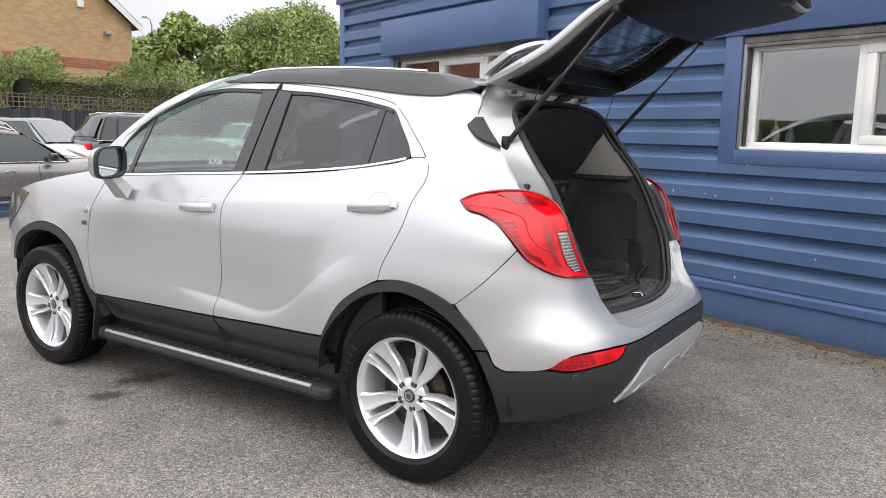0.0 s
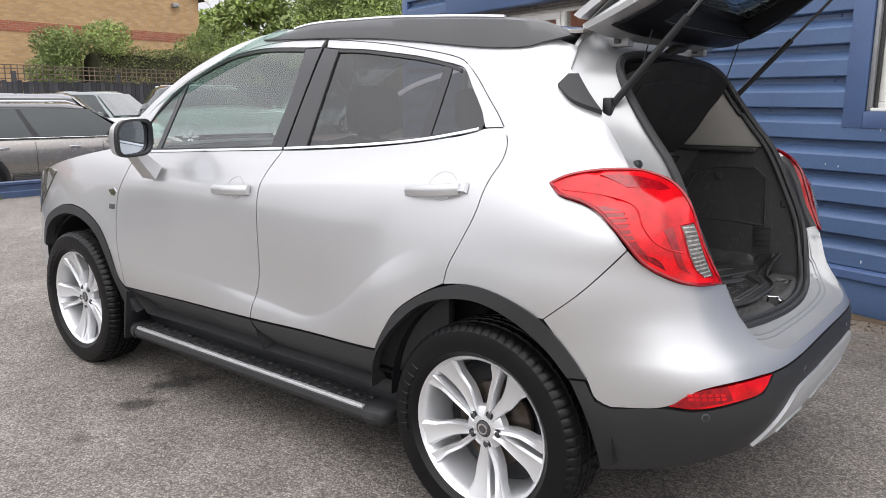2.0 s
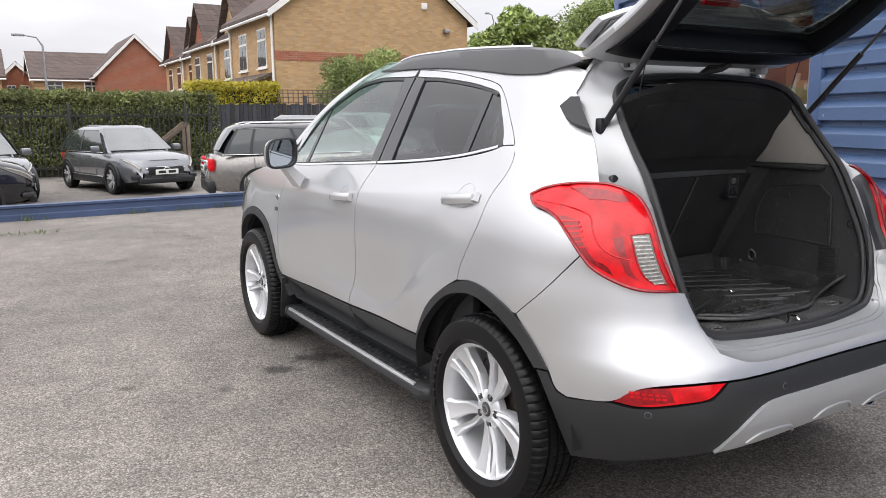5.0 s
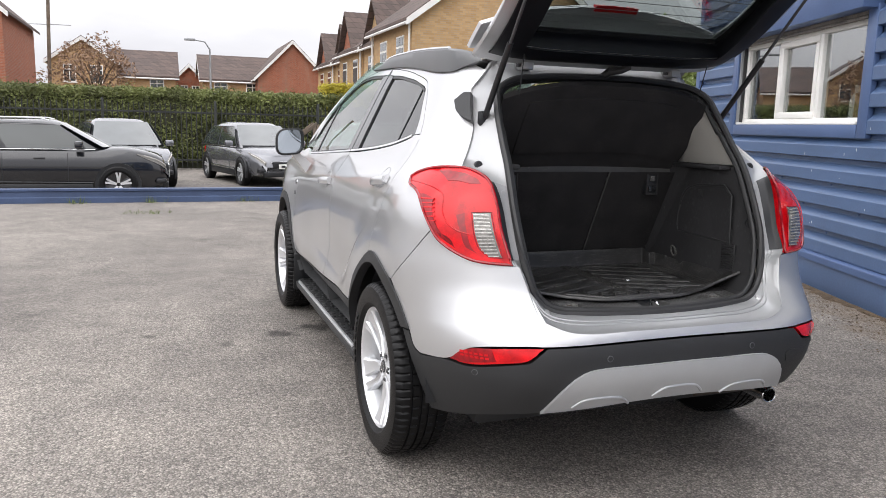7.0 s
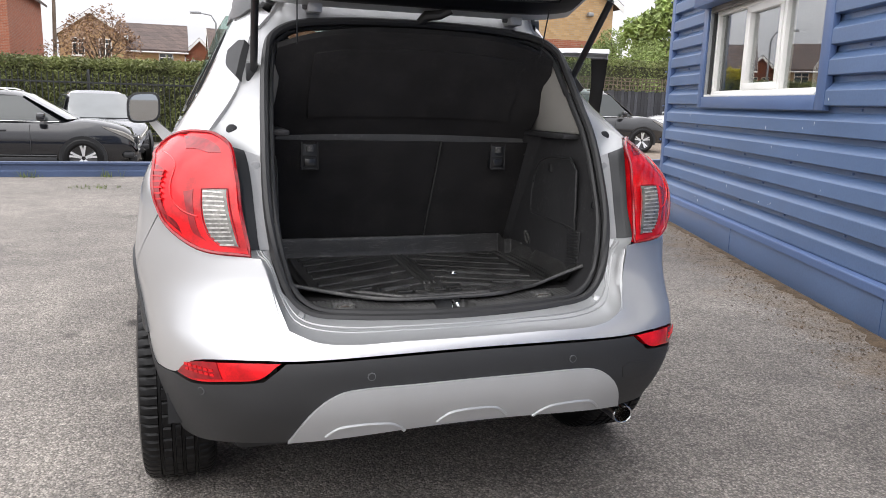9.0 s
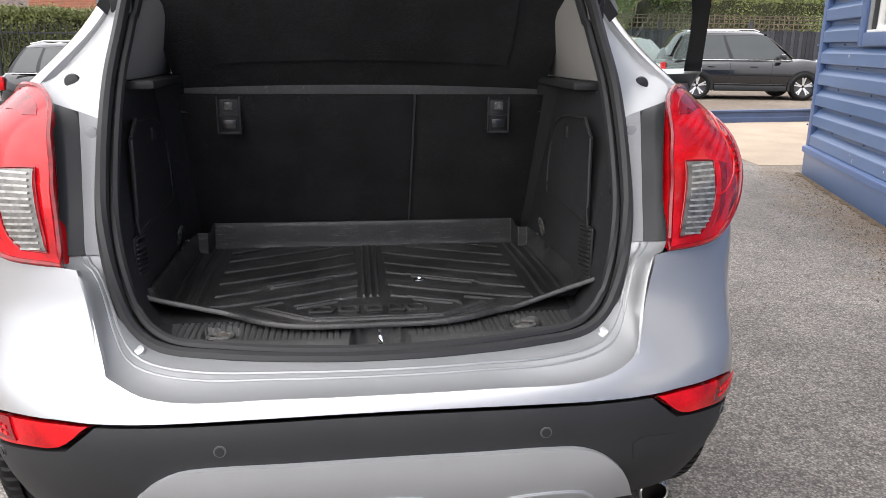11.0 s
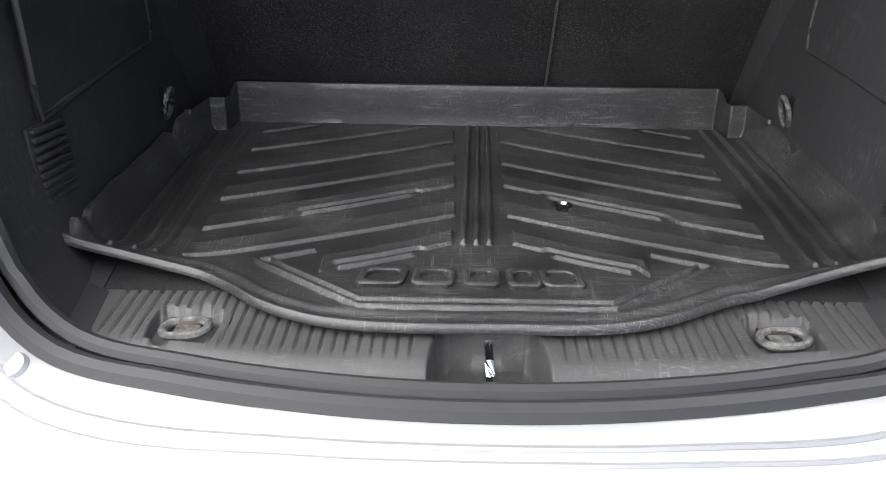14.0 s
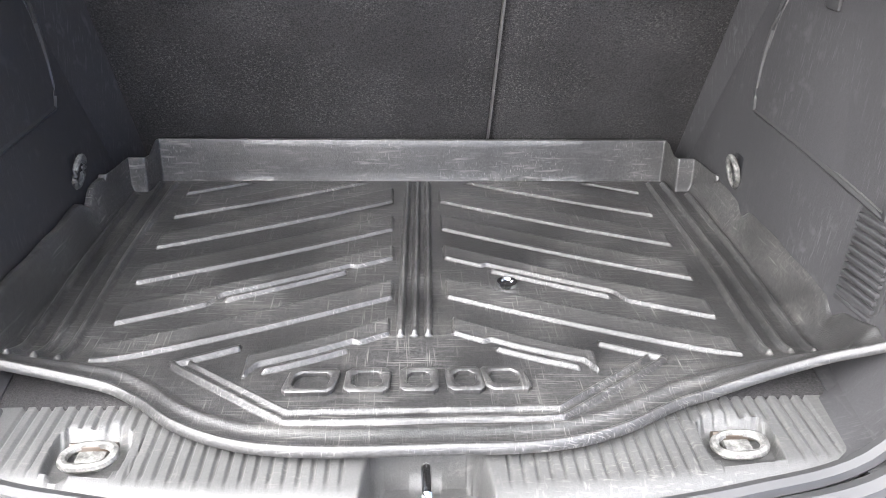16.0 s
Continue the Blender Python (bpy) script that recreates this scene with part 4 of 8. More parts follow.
def door_handle(y0, y1, z, s, dy=0.0):
    n = 12
    h = part("door_handle", *grid_mesh([[Vector((-s * (half(y0 + (y1 - y0) * i / n, z) + 0.036 * math.sin(math.pi * min(max(i / n, 0.04), 0.96)) ** 0.45 + 0.006 * q[0]), y0 + (y1 - y0) * i / n, z + 0.016 * i / n * dy + 0.020 * q[1])) for q in ((1, 0.75), (1.6, 0), (1, -0.8), (-1.5, -1), (-1.5, 1))] for i in range(n + 1)], ring=True, caps=True), SILVER, car, "body-coloured door handle", sharp=60)
    c = (y0 + y1) / 2 - 0.02
    ring = [(c + 0.052 * math.cos(a / 10 * math.pi), z + 0.002 + 0.043 * math.sin(a / 10 * math.pi)) for a in range(20)]
    panel("handle_cup", ring, SILVER, h, off=0.0008, thick=0.003, side=s, gap=0, step=0.02)
    # darker silver ring drawn for the shade round the cup, which is not recessed
    line = [skin(p[0], p[1]) + skin_normal(p[0], p[1]) * 0.0008 for p in ring]
    part("cup_edge", *tube_mesh([Vector((p.x if s > 0 else -p.x * RIGHT, p.y, p.z)) for p in line], 0.0013, 5, closed=True), SILVER_SHADED, h)
    panel("key_cap", [(y0 + 0.002, z - 0.012), (y0 + 0.05, z - 0.012), (y0 + 0.05, z + 0.016), (y0 + 0.002, z + 0.016)], SILVER, h, off=0.018, thick=0.016, side=s, gap=0, step=0.05)


door_handle(1.965, 2.20, 0.991, 1, -0.9)
for s in (1, -1):
    door_handle(0.925, 1.155, 1.074, s, -1.5)

# roof, windscreen, bonnet, nose
EDGE = [(2.1, 1.630), (1.8, 1.632), (1.4, 1.612), (1.1, 1.590), (0.9, 1.572), (0.74, 1.555)]
rows = []
for y, z in [(p.x, p.y) for p in spline([(a, b, 0) for a, b in EDGE], per=5)]:
    e = skin(y, z) if y < POLE else Vector((-half(y, z), y, z))
    w = -e.x
    rows.append([Vector((w * k / 10, y if abs(k) < 10 else e.y, z + 0.036 * (1 - (k / 10) ** 2) + 0.002)) for k in range(-10, 11)])
part("roof", *slab_mesh(rows, (0, 0, -0.012)), SILVER, car, sharp=60)
rows = []
for i in range(9):
    t = i / 8
    y, z = 2.1 + 1.08 * t, 1.63 - 0.50 * t**1.25
    w = (0.52 + 0.20 * t)
    rows.append([Vector((w * k / 8, y + 0.10 * t * (1 - (k / 8) ** 2), z + 0.036 * (1 - (k / 8) ** 2) * (1 - t * 0.5))) for k in range(-8, 9)])
ws = part("windscreen", *slab_mesh(rows, (0, -0.003, -0.004)), GLASS, car, sharp=60)
ws.visible_shadow = False
rows = []
for i in range(12):
    t = i / 11
    y = 3.12 + 0.98 * t
    zt = 1.125 - 0.05 * t - 0.20 * t**2.6
    w = 0.70 - 0.12 * t**2
    rows.append([Vector((w * k / 10, y - 0.16 * (k / 10) ** 2 * t, zt - 0.05 * abs(k / 10) ** 2.5 + (0.012 if abs(k) == 6 else 0))) for k in range(-10, 11)])
part("bonnet", *slab_mesh(rows, (0, 0, -0.015)), SILVER, car, sharp=60)
rows = []
for i in range(13):
    t = i / 12
    z = 0.28 + 0.58 * t
    y = 4.16 + 0.11 * math.sin(math.pi * min(t * 1.3, 1)) - 0.02 * t
    rows.append([Vector((0.80 * math.sin(a * math.pi / 24), y - 0.42 * (1 - math.cos(a * math.pi / 24)) ** 1.0, z)) for a in range(-12, 13)])
part("front_bumper", *slab_mesh(rows, (0, -0.03, 0)), SILVER, car)
part("grille", *slab_mesh([[p + Vector((0, 0.012, 0)) for p in r[7:18]] for r in rows[4:10]], (0, -0.02, 0)), PLASTIC_D, car)
for s in (1, -1):
    panel("headlamp", [(3.98, 0.70), (4.07, 0.80), (3.97, 0.90), (3.72, 0.975), (3.62, 0.96), (3.80, 0.80)], CLEAR, car, off=0.006, thick=0.04, side=s, step=0.03, label="clear headlamp")
panel("wing_badge", [(3.045, 0.912), (2.995, 0.920), (2.975, 0.905), (2.99, 0.885), (3.02, 0.890)], CHROME, car, off=0.003, thick=0.004, gap=0)
panel("wing_lettering", [(3.03, 0.845), (2.985, 0.845), (2.985, 0.822), (3.03, 0.822)], ALLOY_DARK, car, off=0.002, thick=0.003, gap=0, label="small dark bar of lettering")

# roof rails
low = curve((0.74, 1.548), (0.82, 1.528), (0.87, 1.514), (1.03, 1.520), (1.3, 1.549), (1.6, 1.575), (1.95, 1.588), (2.22, 1.594))
high = curve((0.74, 1.556), (0.80, 1.588), (0.87, 1.603), (1.03, 1.617), (1.3, 1.634), (1.6, 1.645), (1.95, 1.642), (2.06, 1.626), (2.22, 1.598))
for s in (1, -1):
    rows = []
    for i in range(41):
        y = 0.74 + 1.48 * i / 40
        a, b = low(y), high(y)
        xa = half(y, a) if y > POLE else -skin(POLE * (1 - math.atan2(POLE - y, 0.53) / (math.pi / 2)), a).x
        base, top = -(xa + 0.010), -(xa - 0.035 - (b - a) * 0.2)
        m = 0.5 * (a + b)
        rows.append([Vector((s * base, y, a)), Vector((s * (base + 0.003), y, m)), Vector((s * (base + 0.012), y, b - 0.008)), Vector((s * (0.5 * base + 0.5 * top), y, b)), Vector((s * top, y, b - 0.006)), Vector((s * (top + 0.02), y, a + 0.01)), Vector((s * (top + 0.03), y, a - 0.01))])
    rail = part("roof_rail", *grid_mesh(rows, ring=True, caps=True), RAIL_GREY, car, "grey roof rail", sharp=50)
    part("rail_strip", *tube_mesh([r[3] + Vector((0, 0, 0.001)) for r in rows[6:36]], 0.008, 6), CHROME, rail)

# door mirrors
for s in (1, -1):
    if s < 0:
        continue
    c = Vector((-0.928, 2.62, 1.178))
    rows = []
    for i in range(9):
        t = i / 8
        y = -0.03 + 0.125 * t
        k = math.sqrt(max(0.02, 1 - (max(0, t - 0.15) / 0.86) ** 2.4))
        rows.append([c + Vector((s * 0.083 * k * math.copysign(abs(math.cos(a)) ** 0.55, math.cos(a)), y, 0.079 * k * math.copysign(abs(math.sin(a)) ** 0.6, math.sin(a)) + 0.012 * math.cos(a))) for a in [2 * math.pi * j / 28 for j in range(28)]])
    v_, f_ = grid_mesh(rows, ring=True, caps=True)
    del f_[-2]
    shell = part("door_mirror", v_, f_, SILVER, car, "silver door mirror with a black bezel")
    ring = rows[0]
    inner = [c + (p - c) * 0.89 for p in ring]
    part("bezel", *grid_mesh([[c + (p - c) * 1.015 + Vector((0, 0.016, 0)) for p in ring], [c + (p - c) * 1.015 + Vector((0, -0.010, 0)) for p in ring], [p + Vector((0, -0.016, 0)) for p in inner], [p + Vector((0, 0.01, 0)) for p in inner]], ring=True), PLASTIC_D, shell)
    part("mirror_glass", [Vector((p.x, c.y - 0.012 + d, p.z)) for d in (0.0, 0.004) for p in inner], [tuple(range(len(inner))), tuple(range(len(inner), 2 * len(inner)))], MIRROR, shell, sharp=10)
    part("mirror_arm", *grid_mesh([[Vector((x, 2.66 + dy, z)) for x, z, dy in ((-0.830 - 0.085 * t, 0.990 + 0.120 * t, -0.050 + 0.01 * t), (-0.830 - 0.085 * t, 0.990 + 0.120 * t, 0.055), (-0.795 - 0.075 * t, 1.045 + 0.065 * t, 0.055), (-0.795 - 0.075 * t, 1.045 + 0.065 * t, -0.050))] for t in (0, 0.5, 1)], ring=True, caps=True), SILVER, shell)

# wheels
TYRE = [(0.240, -0.086), (0.262, -0.108), (0.300, -0.112), (0.325, -0.106), (0.338, -0.094), (0.3435, -0.080), (0.3445, -0.066), (0.3445, -0.056), (0.3375, -0.054), (0.3375, -0.046), (0.3455, -0.044), (0.346, -0.020), (0.339, -0.018), (0.339, -0.010), (0.3465, -0.008),
        (0.3465, 0.008), (0.339, 0.010), (0.339, 0.018), (0.346, 0.020), (0.3455, 0.044), (0.3375, 0.046), (0.3375, 0.054), (0.3445, 0.056), (0.3445, 0.066), (0.3435, 0.080), (0.338, 0.094), (0.325, 0.106), (0.300, 0.112), (0.262, 0.108), (0.236, 0.090), (0.225, 0.0)]


def sipes(k, i):
    shoulder = i in (4, 5, 6, 24, 23, 25)
    if shoulder and k % 5 == 0:
        return -0.006
    if i in (10, 11, 18, 19) and (k + 1) % 7 == 0:
        return -0.005
    if i in (14, 15) and (k + 2) % 7 == 0:
        return -0.003
    return 0.0


def wheel(parent):
    """A wheel at the origin with its axle along x and its face towards -x."""
    w = part("wheel", *lathe_mesh([(0.213, 0.085), (0.217, 0.02), (0.223, -0.060), (0.228, -0.074), (0.235, -0.088), (0.243, -0.093), (0.2455, -0.087), (0.234, -0.06), (0.226, 0.04), (0.226, 0.088)], 64), ALLOY, parent, "five twin-spoke alloy wheel")
    part("tyre", *lathe_mesh(TYRE, 360, wob=sipes, closed=True), RUBBER, w, "black road tyre", sharp=28)
    part("backplate", *lathe_mesh([(0.02, 0.040), (0.19, 0.040), (0.2075, 0.05), (0.2075, 0.08)], 48), PLASTIC_D, w)
    part("brake_disc", *lathe_mesh([(0.05, 0.0), (0.135, 0.0), (0.138, 0.004), (0.138, 0.02)], 48), STEEL, w)
    for k in range(5):
        base = 2 * math.pi * k / 5 + math.pi / 2
        # a broad blade and a slim one with a slot between them that runs out from the nut
        for sgn, w0, w1, flare in ((1, 0.013, 0.024, 0.008), (-1, 0.010, 0.005, 0.008)):
            rows = []
            for i in range(13):
                t = i / 12
                r = 0.040 + 0.193 * t
                wid = w0 + w1 * t + flare * smooth01(0.72, 1.0, t)
                slot = 0.0115 * smooth01(0.06, 0.55, t) * (1 - 0.25 * smooth01(0.7, 1.0, t)) - 0.003 * (1 - smooth01(0.0, 0.3, t))
                a = base + sgn * math.asin(min(0.95, (slot + wid) / r)) + 0.10 * t * (1 - 0.6 * t) - 0.03
                face = -0.060 - 0.020 * t + 0.012 * math.sin(math.pi * t) - 0.006 * t * t
                er, et = Vector((0, math.cos(a), math.sin(a))), Vector((0, -math.sin(a), math.cos(a)))
                rows.append([er * r + et * (wid * q) + Vector((face + d, 0, 0)) for q, d in ((-1, 0.007), (-0.78, 0), (-0.1, 0.0045), (0.75, -0.002), (1, 0.006), (0.85, 0.040), (-0.85, 0.040))])
            part("spoke", *grid_mesh(rows, ring=True, caps=True), ALLOY, w, sharp=42)
        a = base
        part("nut_pocket", *lathe_mesh([(0.0005, -0.0565), (0.0125, -0.0570), (0.0135, -0.0585), (0.0140, -0.050)], 16, center=(0, 0.052 * math.cos(a), 0.052 * math.sin(a))), PLASTIC_D, w)
        nut = [Vector((x, 0.052 * math.cos(a) + r * math.cos(q), 0.052 * math.sin(a) + r * math.sin(q))) for x, r in ((-0.040, 0.0095), (-0.060, 0.0092), (-0.063, 0.007)) for q in [math.pi * j / 3 for j in range(6)]]
        part("wheel_nut", *grid_mesh([nut[0:6], nut[6:12], nut[12:18]], ring=True, caps=True), ALLOY_DARK, w)
    part("hub", *lathe_mesh([(0.072, -0.02), (0.070, -0.046), (0.060, -0.054), (0.028, -0.060), (0.026, -0.050)], 40), ALLOY, w)
    part("centre_cap", *lathe_mesh([(0.026, -0.050), (0.025, -0.062), (0.020, -0.064), (0.0005, -0.065)], 32), ALLOY_DARK, w)
    part("cap_badge", *lathe_mesh([(0.018, -0.0635), (0.018, -0.0660), (0.013, -0.0660), (0.013, -0.0635)], 24), CHROME, w)
    for j in range(7):
        a0 = -0.62 + j * 0.125
        rows = [[Vector((-0.1115 - (0.0022 if q in (1, 2) else -0.002) + 0.004 * max(0, (r - 0.300) / 0.025), r * math.cos(a), r * math.sin(a))) for r in (0.278, 0.280, 0.304, 0.306)] for q, a in enumerate((a0, a0 + 0.012, a0 + 0.085, a0 + 0.097))]
        part("sidewall_bar", *slab_mesh(rows, (0.003, 0, 0)), RUBBER, w)
    return w


master = wheel(None)
for y, s in ((0.80, 1), (3.355, 1), (0.80, -1), (3.355, -1)):
    w = master if (y, s) == (0.80, 1) else copy_thing(master, Matrix())
    m = pose(-0.775, y, 0.345, {0.80: 22, 3.355: 40}[y]) if s > 0 else pose(0.775, y, 0.345, 20, 0, 180)
    w.matrix_basis = m
    w.parent = car
    w.matrix_parent_inverse = Matrix.Translation(-car.location)

# wheel housings, sills, underside
for y in (0.80, 3.355):
    for s in (1, -1):
        rows = [[Vector((-s * x, y + 0.425 * math.cos(a), 0.335 + 0.425 * math.sin(a))) for x in (0.80, 0.70, 0.5)] for a in [math.pi * (-0.01 + 1.02 * j / 20) for j in range(21)]]
        part("wheel_housing", *slab_mesh(rows, (0, 0, 0.004)), PLASTIC_D, car)
        part("housing_wall", *box_mesh((-s * 0.5 - 0.01, y - 0.43, 0.26), (-s * 0.5 + 0.01, y + 0.43, 0.76), 0.0), PLASTIC_D, car)
for s in (1, -1):
    box("sill", (min(-s * 0.735, -s * 0.6), 1.24, 0.20), (max(-s * 0.735, -s * 0.6), 2.93, 0.345), PLASTIC_D, car, 0.03)
    part("side_step", *grid_mesh([[Vector((-s * x, y, z)) for x, z in ((0.66, 0.215), (0.66, 0.258), (0.80, 0.263), (0.828, 0.262), (0.846, 0.250), (0.850, 0.228), (0.838, 0.208), (0.80, 0.200))] for y in (1.30, 1.8, 2.4, 2.87)], ring=True, caps=True), PLASTIC, car, "black running board with an alloy edge and rubber studs")
part("underbody", *box_mesh((-0.62, 0.35, 0.22), (0.62, 4.0, 0.30), 0.03), PLASTIC_D, car)
part("front_underbody", *box_mesh((-0.48, 3.6, 0.26), (0.48, 4.1, 0.75), 0.03), PLASTIC_D, car)
for s in (1, -1):
    for y0, way in ((1.31, -1), (2.86, 1)):
        rows = []
        for i in range(9):
            a = math.pi / 16 * i
            k = 0.30 + 0.70 * math.cos(a)
            rows.append([Vector((-s * (0.755 + dx * k), y0 + way * 0.085 * math.sin(a), 0.234 + dz * (0.55 + 0.45 * math.cos(a)))) for dx, dz in ((-0.100, -0.022), (-0.100, 0.030), (0.045, 0.034), (0.076, 0.032), (0.096, 0.018), (0.101, -0.006), (0.088, -0.030), (0.045, -0.037))])
        part("step_end", *grid_mesh(rows, ring=True, caps=True), PLASTIC, car)
    box("step_edge", (min(-s * 0.824, -s * 0.842), 1.33, 0.250), (max(-s * 0.824, -s * 0.842), 2.85, 0.2655), ALLOY, car, 0.004, "bright alloy edge strip")
    for i in range(26):
        for r in range(2):
            y, x = 1.36 + i * 0.058, 0.800 - 0.045 * r + 0.012 * (i % 2)
            if s > 0:
                box("step_stud", (-x - 0.012, y - 0.012, 0.258), (-x + 0.012, y + 0.012, 0.2675), SEAL, car, 0.004)
    box("mud_flap", (min(-s * 0.86, -s * 0.70), 2.91, 0.19), (max(-s * 0.86, -s * 0.70), 2.925, 0.44), PLASTIC_D, car, 0.005, turn=Matrix.Rotation(radians(10), 3, "X"))
v, f = lathe_mesh([(0.025, 0.16), (0.026, 0.002), (0.029, 0.0), (0.031, 0.003), (0.031, 0.18), (0.024, 0.18)], 28)
part("exhaust_tip", [Vector((0.627 - p.y * 1.15, 0.235 + p.x, 0.252 + p.z)) for p in v], f, CHROME, car, "chrome exhaust tailpipe")
part("exhaust_bore", *[q for q in (lambda g: ([Vector((0.627 - p.y * 1.15, 0.38 + p.x, 0.252 + p.z)) for p in g[0]], g[1]))(lathe_mesh([(0.0005, 0.0), (0.025, 0.0), (0.025, 0.01)], 20))], PLASTIC_D, car)
part("silencer", *box_mesh((0.30, 0.34, 0.22), (0.66, 0.62, 0.34), 0.05), STEEL, car)

# ---- the silver car: tail opening, boot, tailgate ----
RIM = [(0.60, 1.515), (0.637, 1.442), (0.590, 1.345), (0.566, 1.290), (0.553, 1.229), (0.546, 1.161), (0.503, 1.141), (0.468, 1.112), (0.439, 1.052), (0.419, 0.954), (0.396, 0.848), (0.376, 0.838), (0.345, 0.742), (0.315, 0.668), (0.26, 0.640), (0.12, 0.635), (0.0, 0.634)]
SEALED = [(0, 0.632, 1.502), (-0.30, 0.622, 1.490), (-0.42, 0.60, 1.468), (-0.475, 0.575, 1.43), (-0.495, 0.53, 1.36), (-0.508, 0.45, 1.25), (-0.515, 0.384, 1.166), (-0.520, 0.30, 1.0), (-0.515, 0.255, 0.90), (-0.495, 0.222, 0.79), (-0.465, 0.205, 0.715), (-0.42, 0.19, 0.682), (-0.30, 0.165, 0.670), (-0.15, 0.1425, 0.667), (-0.05, 0.136, 0.666), (0, 0.1352, 0.666)]


def even(points, n):
    """n points at equal steps along a line."""
    d = [0.0]
    for a, b in zip(points, points[1:]):
        d.append(d[-1] + (b - a).length)
    out, i = [], 0
    for k in range(n):
        t = d[-1] * k / (n - 1)
        while i < len(d) - 2 and d[i + 1] < t:
            i += 1
        f = (t - d[i]) / max(d[i + 1] - d[i], 1e-9)
        out.append(points[i].lerp(points[i + 1], min(max(f, 0), 1)))
    return out


rim = [Vector((0, 0.715, 1.588)), Vector((-0.25, 0.712, 1.584)), Vector((-0.42, 0.70, 1.570))] + [skin(*p) - skin_normal(*p) * (0.030 * smooth01(0.845, 0.90, p[1]) * smooth01(1.13, 1.0, p[1])) for p in RIM]
outer = even(spline(rim, per=6, corner=70), 90)
inner = even(spline(SEALED, per=8, corner=70), 90)


def both(line):
    return list(line) + [Vector((-p.x, p.y, p.z)) for p in reversed(line[1:-1])]


mid1, mid2 = [], []
for a, b in zip(outer, inner):
    mid1.append(a.lerp(b, 0.10) + Vector((0, 0.014, -0.004)))
    mid2.append(a.lerp(b, 0.72) + Vector((0, 0.012 if a.z > 0.75 else 0.0, 0.006 if a.z < 0.75 else 0.0)))
# the frame's shade is put into its darker silver
part("opening_frame", *grid_mesh([both([a + (a - b).normalized() * (0.002 if 0.835 < a.z < 1.14 else 0.010) + Vector((0, 0.006, -0.005)) for a, b in zip(outer, mid2)]), both([p + Vector((0, 0.0015, -0.0015)) for p in outer]), both(mid1), both([a.lerp(b, 0.5) for a, b in zip(mid1, mid2)]), both(mid2), both(inner)], ring=True), SILVER_SHADED, car, "silver painted tailgate opening", sharp=50)
# black strip behind the lamp's edge and grey gutter beside it
for s in (1, -1):
    run = [i for i, p in enumerate(outer) if 0.850 < p.z < 1.135]
    for nm, k0, k1, m, lab in (("lamp_seal", 0.02, 0.50, PLASTIC_D, "black strip along the lamp"), ("gutter_trim", 0.51, 0.93, GREY_TRIM, "grey gutter beside the tail lamp")):
        rows = []
        for i in run:
            a, b1, b2, c = outer[i], mid1[i], mid2[i], inner[i]
            row = []
            for j in range(6):
                k = k0 + (k1 - k0) * j / 5
                p = a.lerp(mid1[i], k / 0.10) if k < 0.10 else (b1.lerp(b2, (k - 0.10) / 0.62) if k < 0.72 else b2.lerp(c, (k - 0.72) / 0.28))
                p = p + Vector((0, -0.0045, 0))
                row.append(Vector((p.x * (1 if s > 0 else -1), p.y, p.z)))
            rows.append(row)
        part(nm, *slab_mesh(rows, (0, 0.003, 0)), m, car, lab, sharp=60)
for k, r in ((0.42, 0.0030), (0.66, 0.0036)):
    bead = [a.lerp(b, k) + Vector((0, 0.004, 0.002)) for a, b in zip(mid1, mid2) if a.z < 0.86]
    part("frame_bead", *tube_mesh([Vector((-p.x, p.y, p.z)) for p in bead[:-1]] + list(reversed(bead)), r, 6), SILVER_SHADED, car)
part("weather_seal", *tube_mesh(both([p + Vector((0, -0.010, 0)) for p in inner]), 0.013, 8, closed=True), SEAL, car, "black rubber weather seal")
part("seal_lip", *tube_mesh(both([p + Vector((-p.x * 0.035, 0.008, -0.012 if p.z > 1.3 else (0.010 if p.z < 0.75 else 0))) for p in inner]), 0.010, 8, closed=True), SEAL, car)
for s in (1, -1):
    for x, y, z, r, m in ((0.600, 0.432, 1.163, 0.016, PLASTIC_D), (0.545, 0.335, 1.07, 0.013, GREY_TRIM), (0.453, 0.160, 0.683, 0.016, SILVER)):
        aim = Vector((0, -1, 0.25)) if z > 0.8 else Vector((0, -0.5, 1))
        q = aim.to_track_quat("X", "Z").to_matrix()
        v, f = lathe_mesh([(r, -0.012), (r, 0.002), (r * 0.8, 0.006), (0.0005, 0.007)], 20)
        part("grommet", [q @ p + Vector((-s * x, y, z)) for p in v], f, m, car)
    # gas strut
    foot, head = Vector((-s * 0.526, 0.560, 1.335)), Vector((-s * 0.545, 0.140, 1.805))
    box("strut_bracket", (-s * 0.530 - 0.018, 0.555, 1.30), (-s * 0.530 + 0.018, 0.585, 1.355), PLASTIC_D, car, 0.006)
    st = part("gas_strut", *tube_mesh([foot + (head - foot) * t for t in (0, 0.52)], 0.011, 12), PLASTIC_D, car, "black gas strut")
    part("strut_rod", *tube_mesh([foot + (head - foot) * t for t in (0.5, 1.0)], 0.0055, 10), ALLOY_DARK, st)
    box("strut_end", tuple(head + Vector((-0.014, -0.012, -0.012))), tuple(head + Vector((0.014, 0.012, 0.012))), PLASTIC_D, st, 0.005)

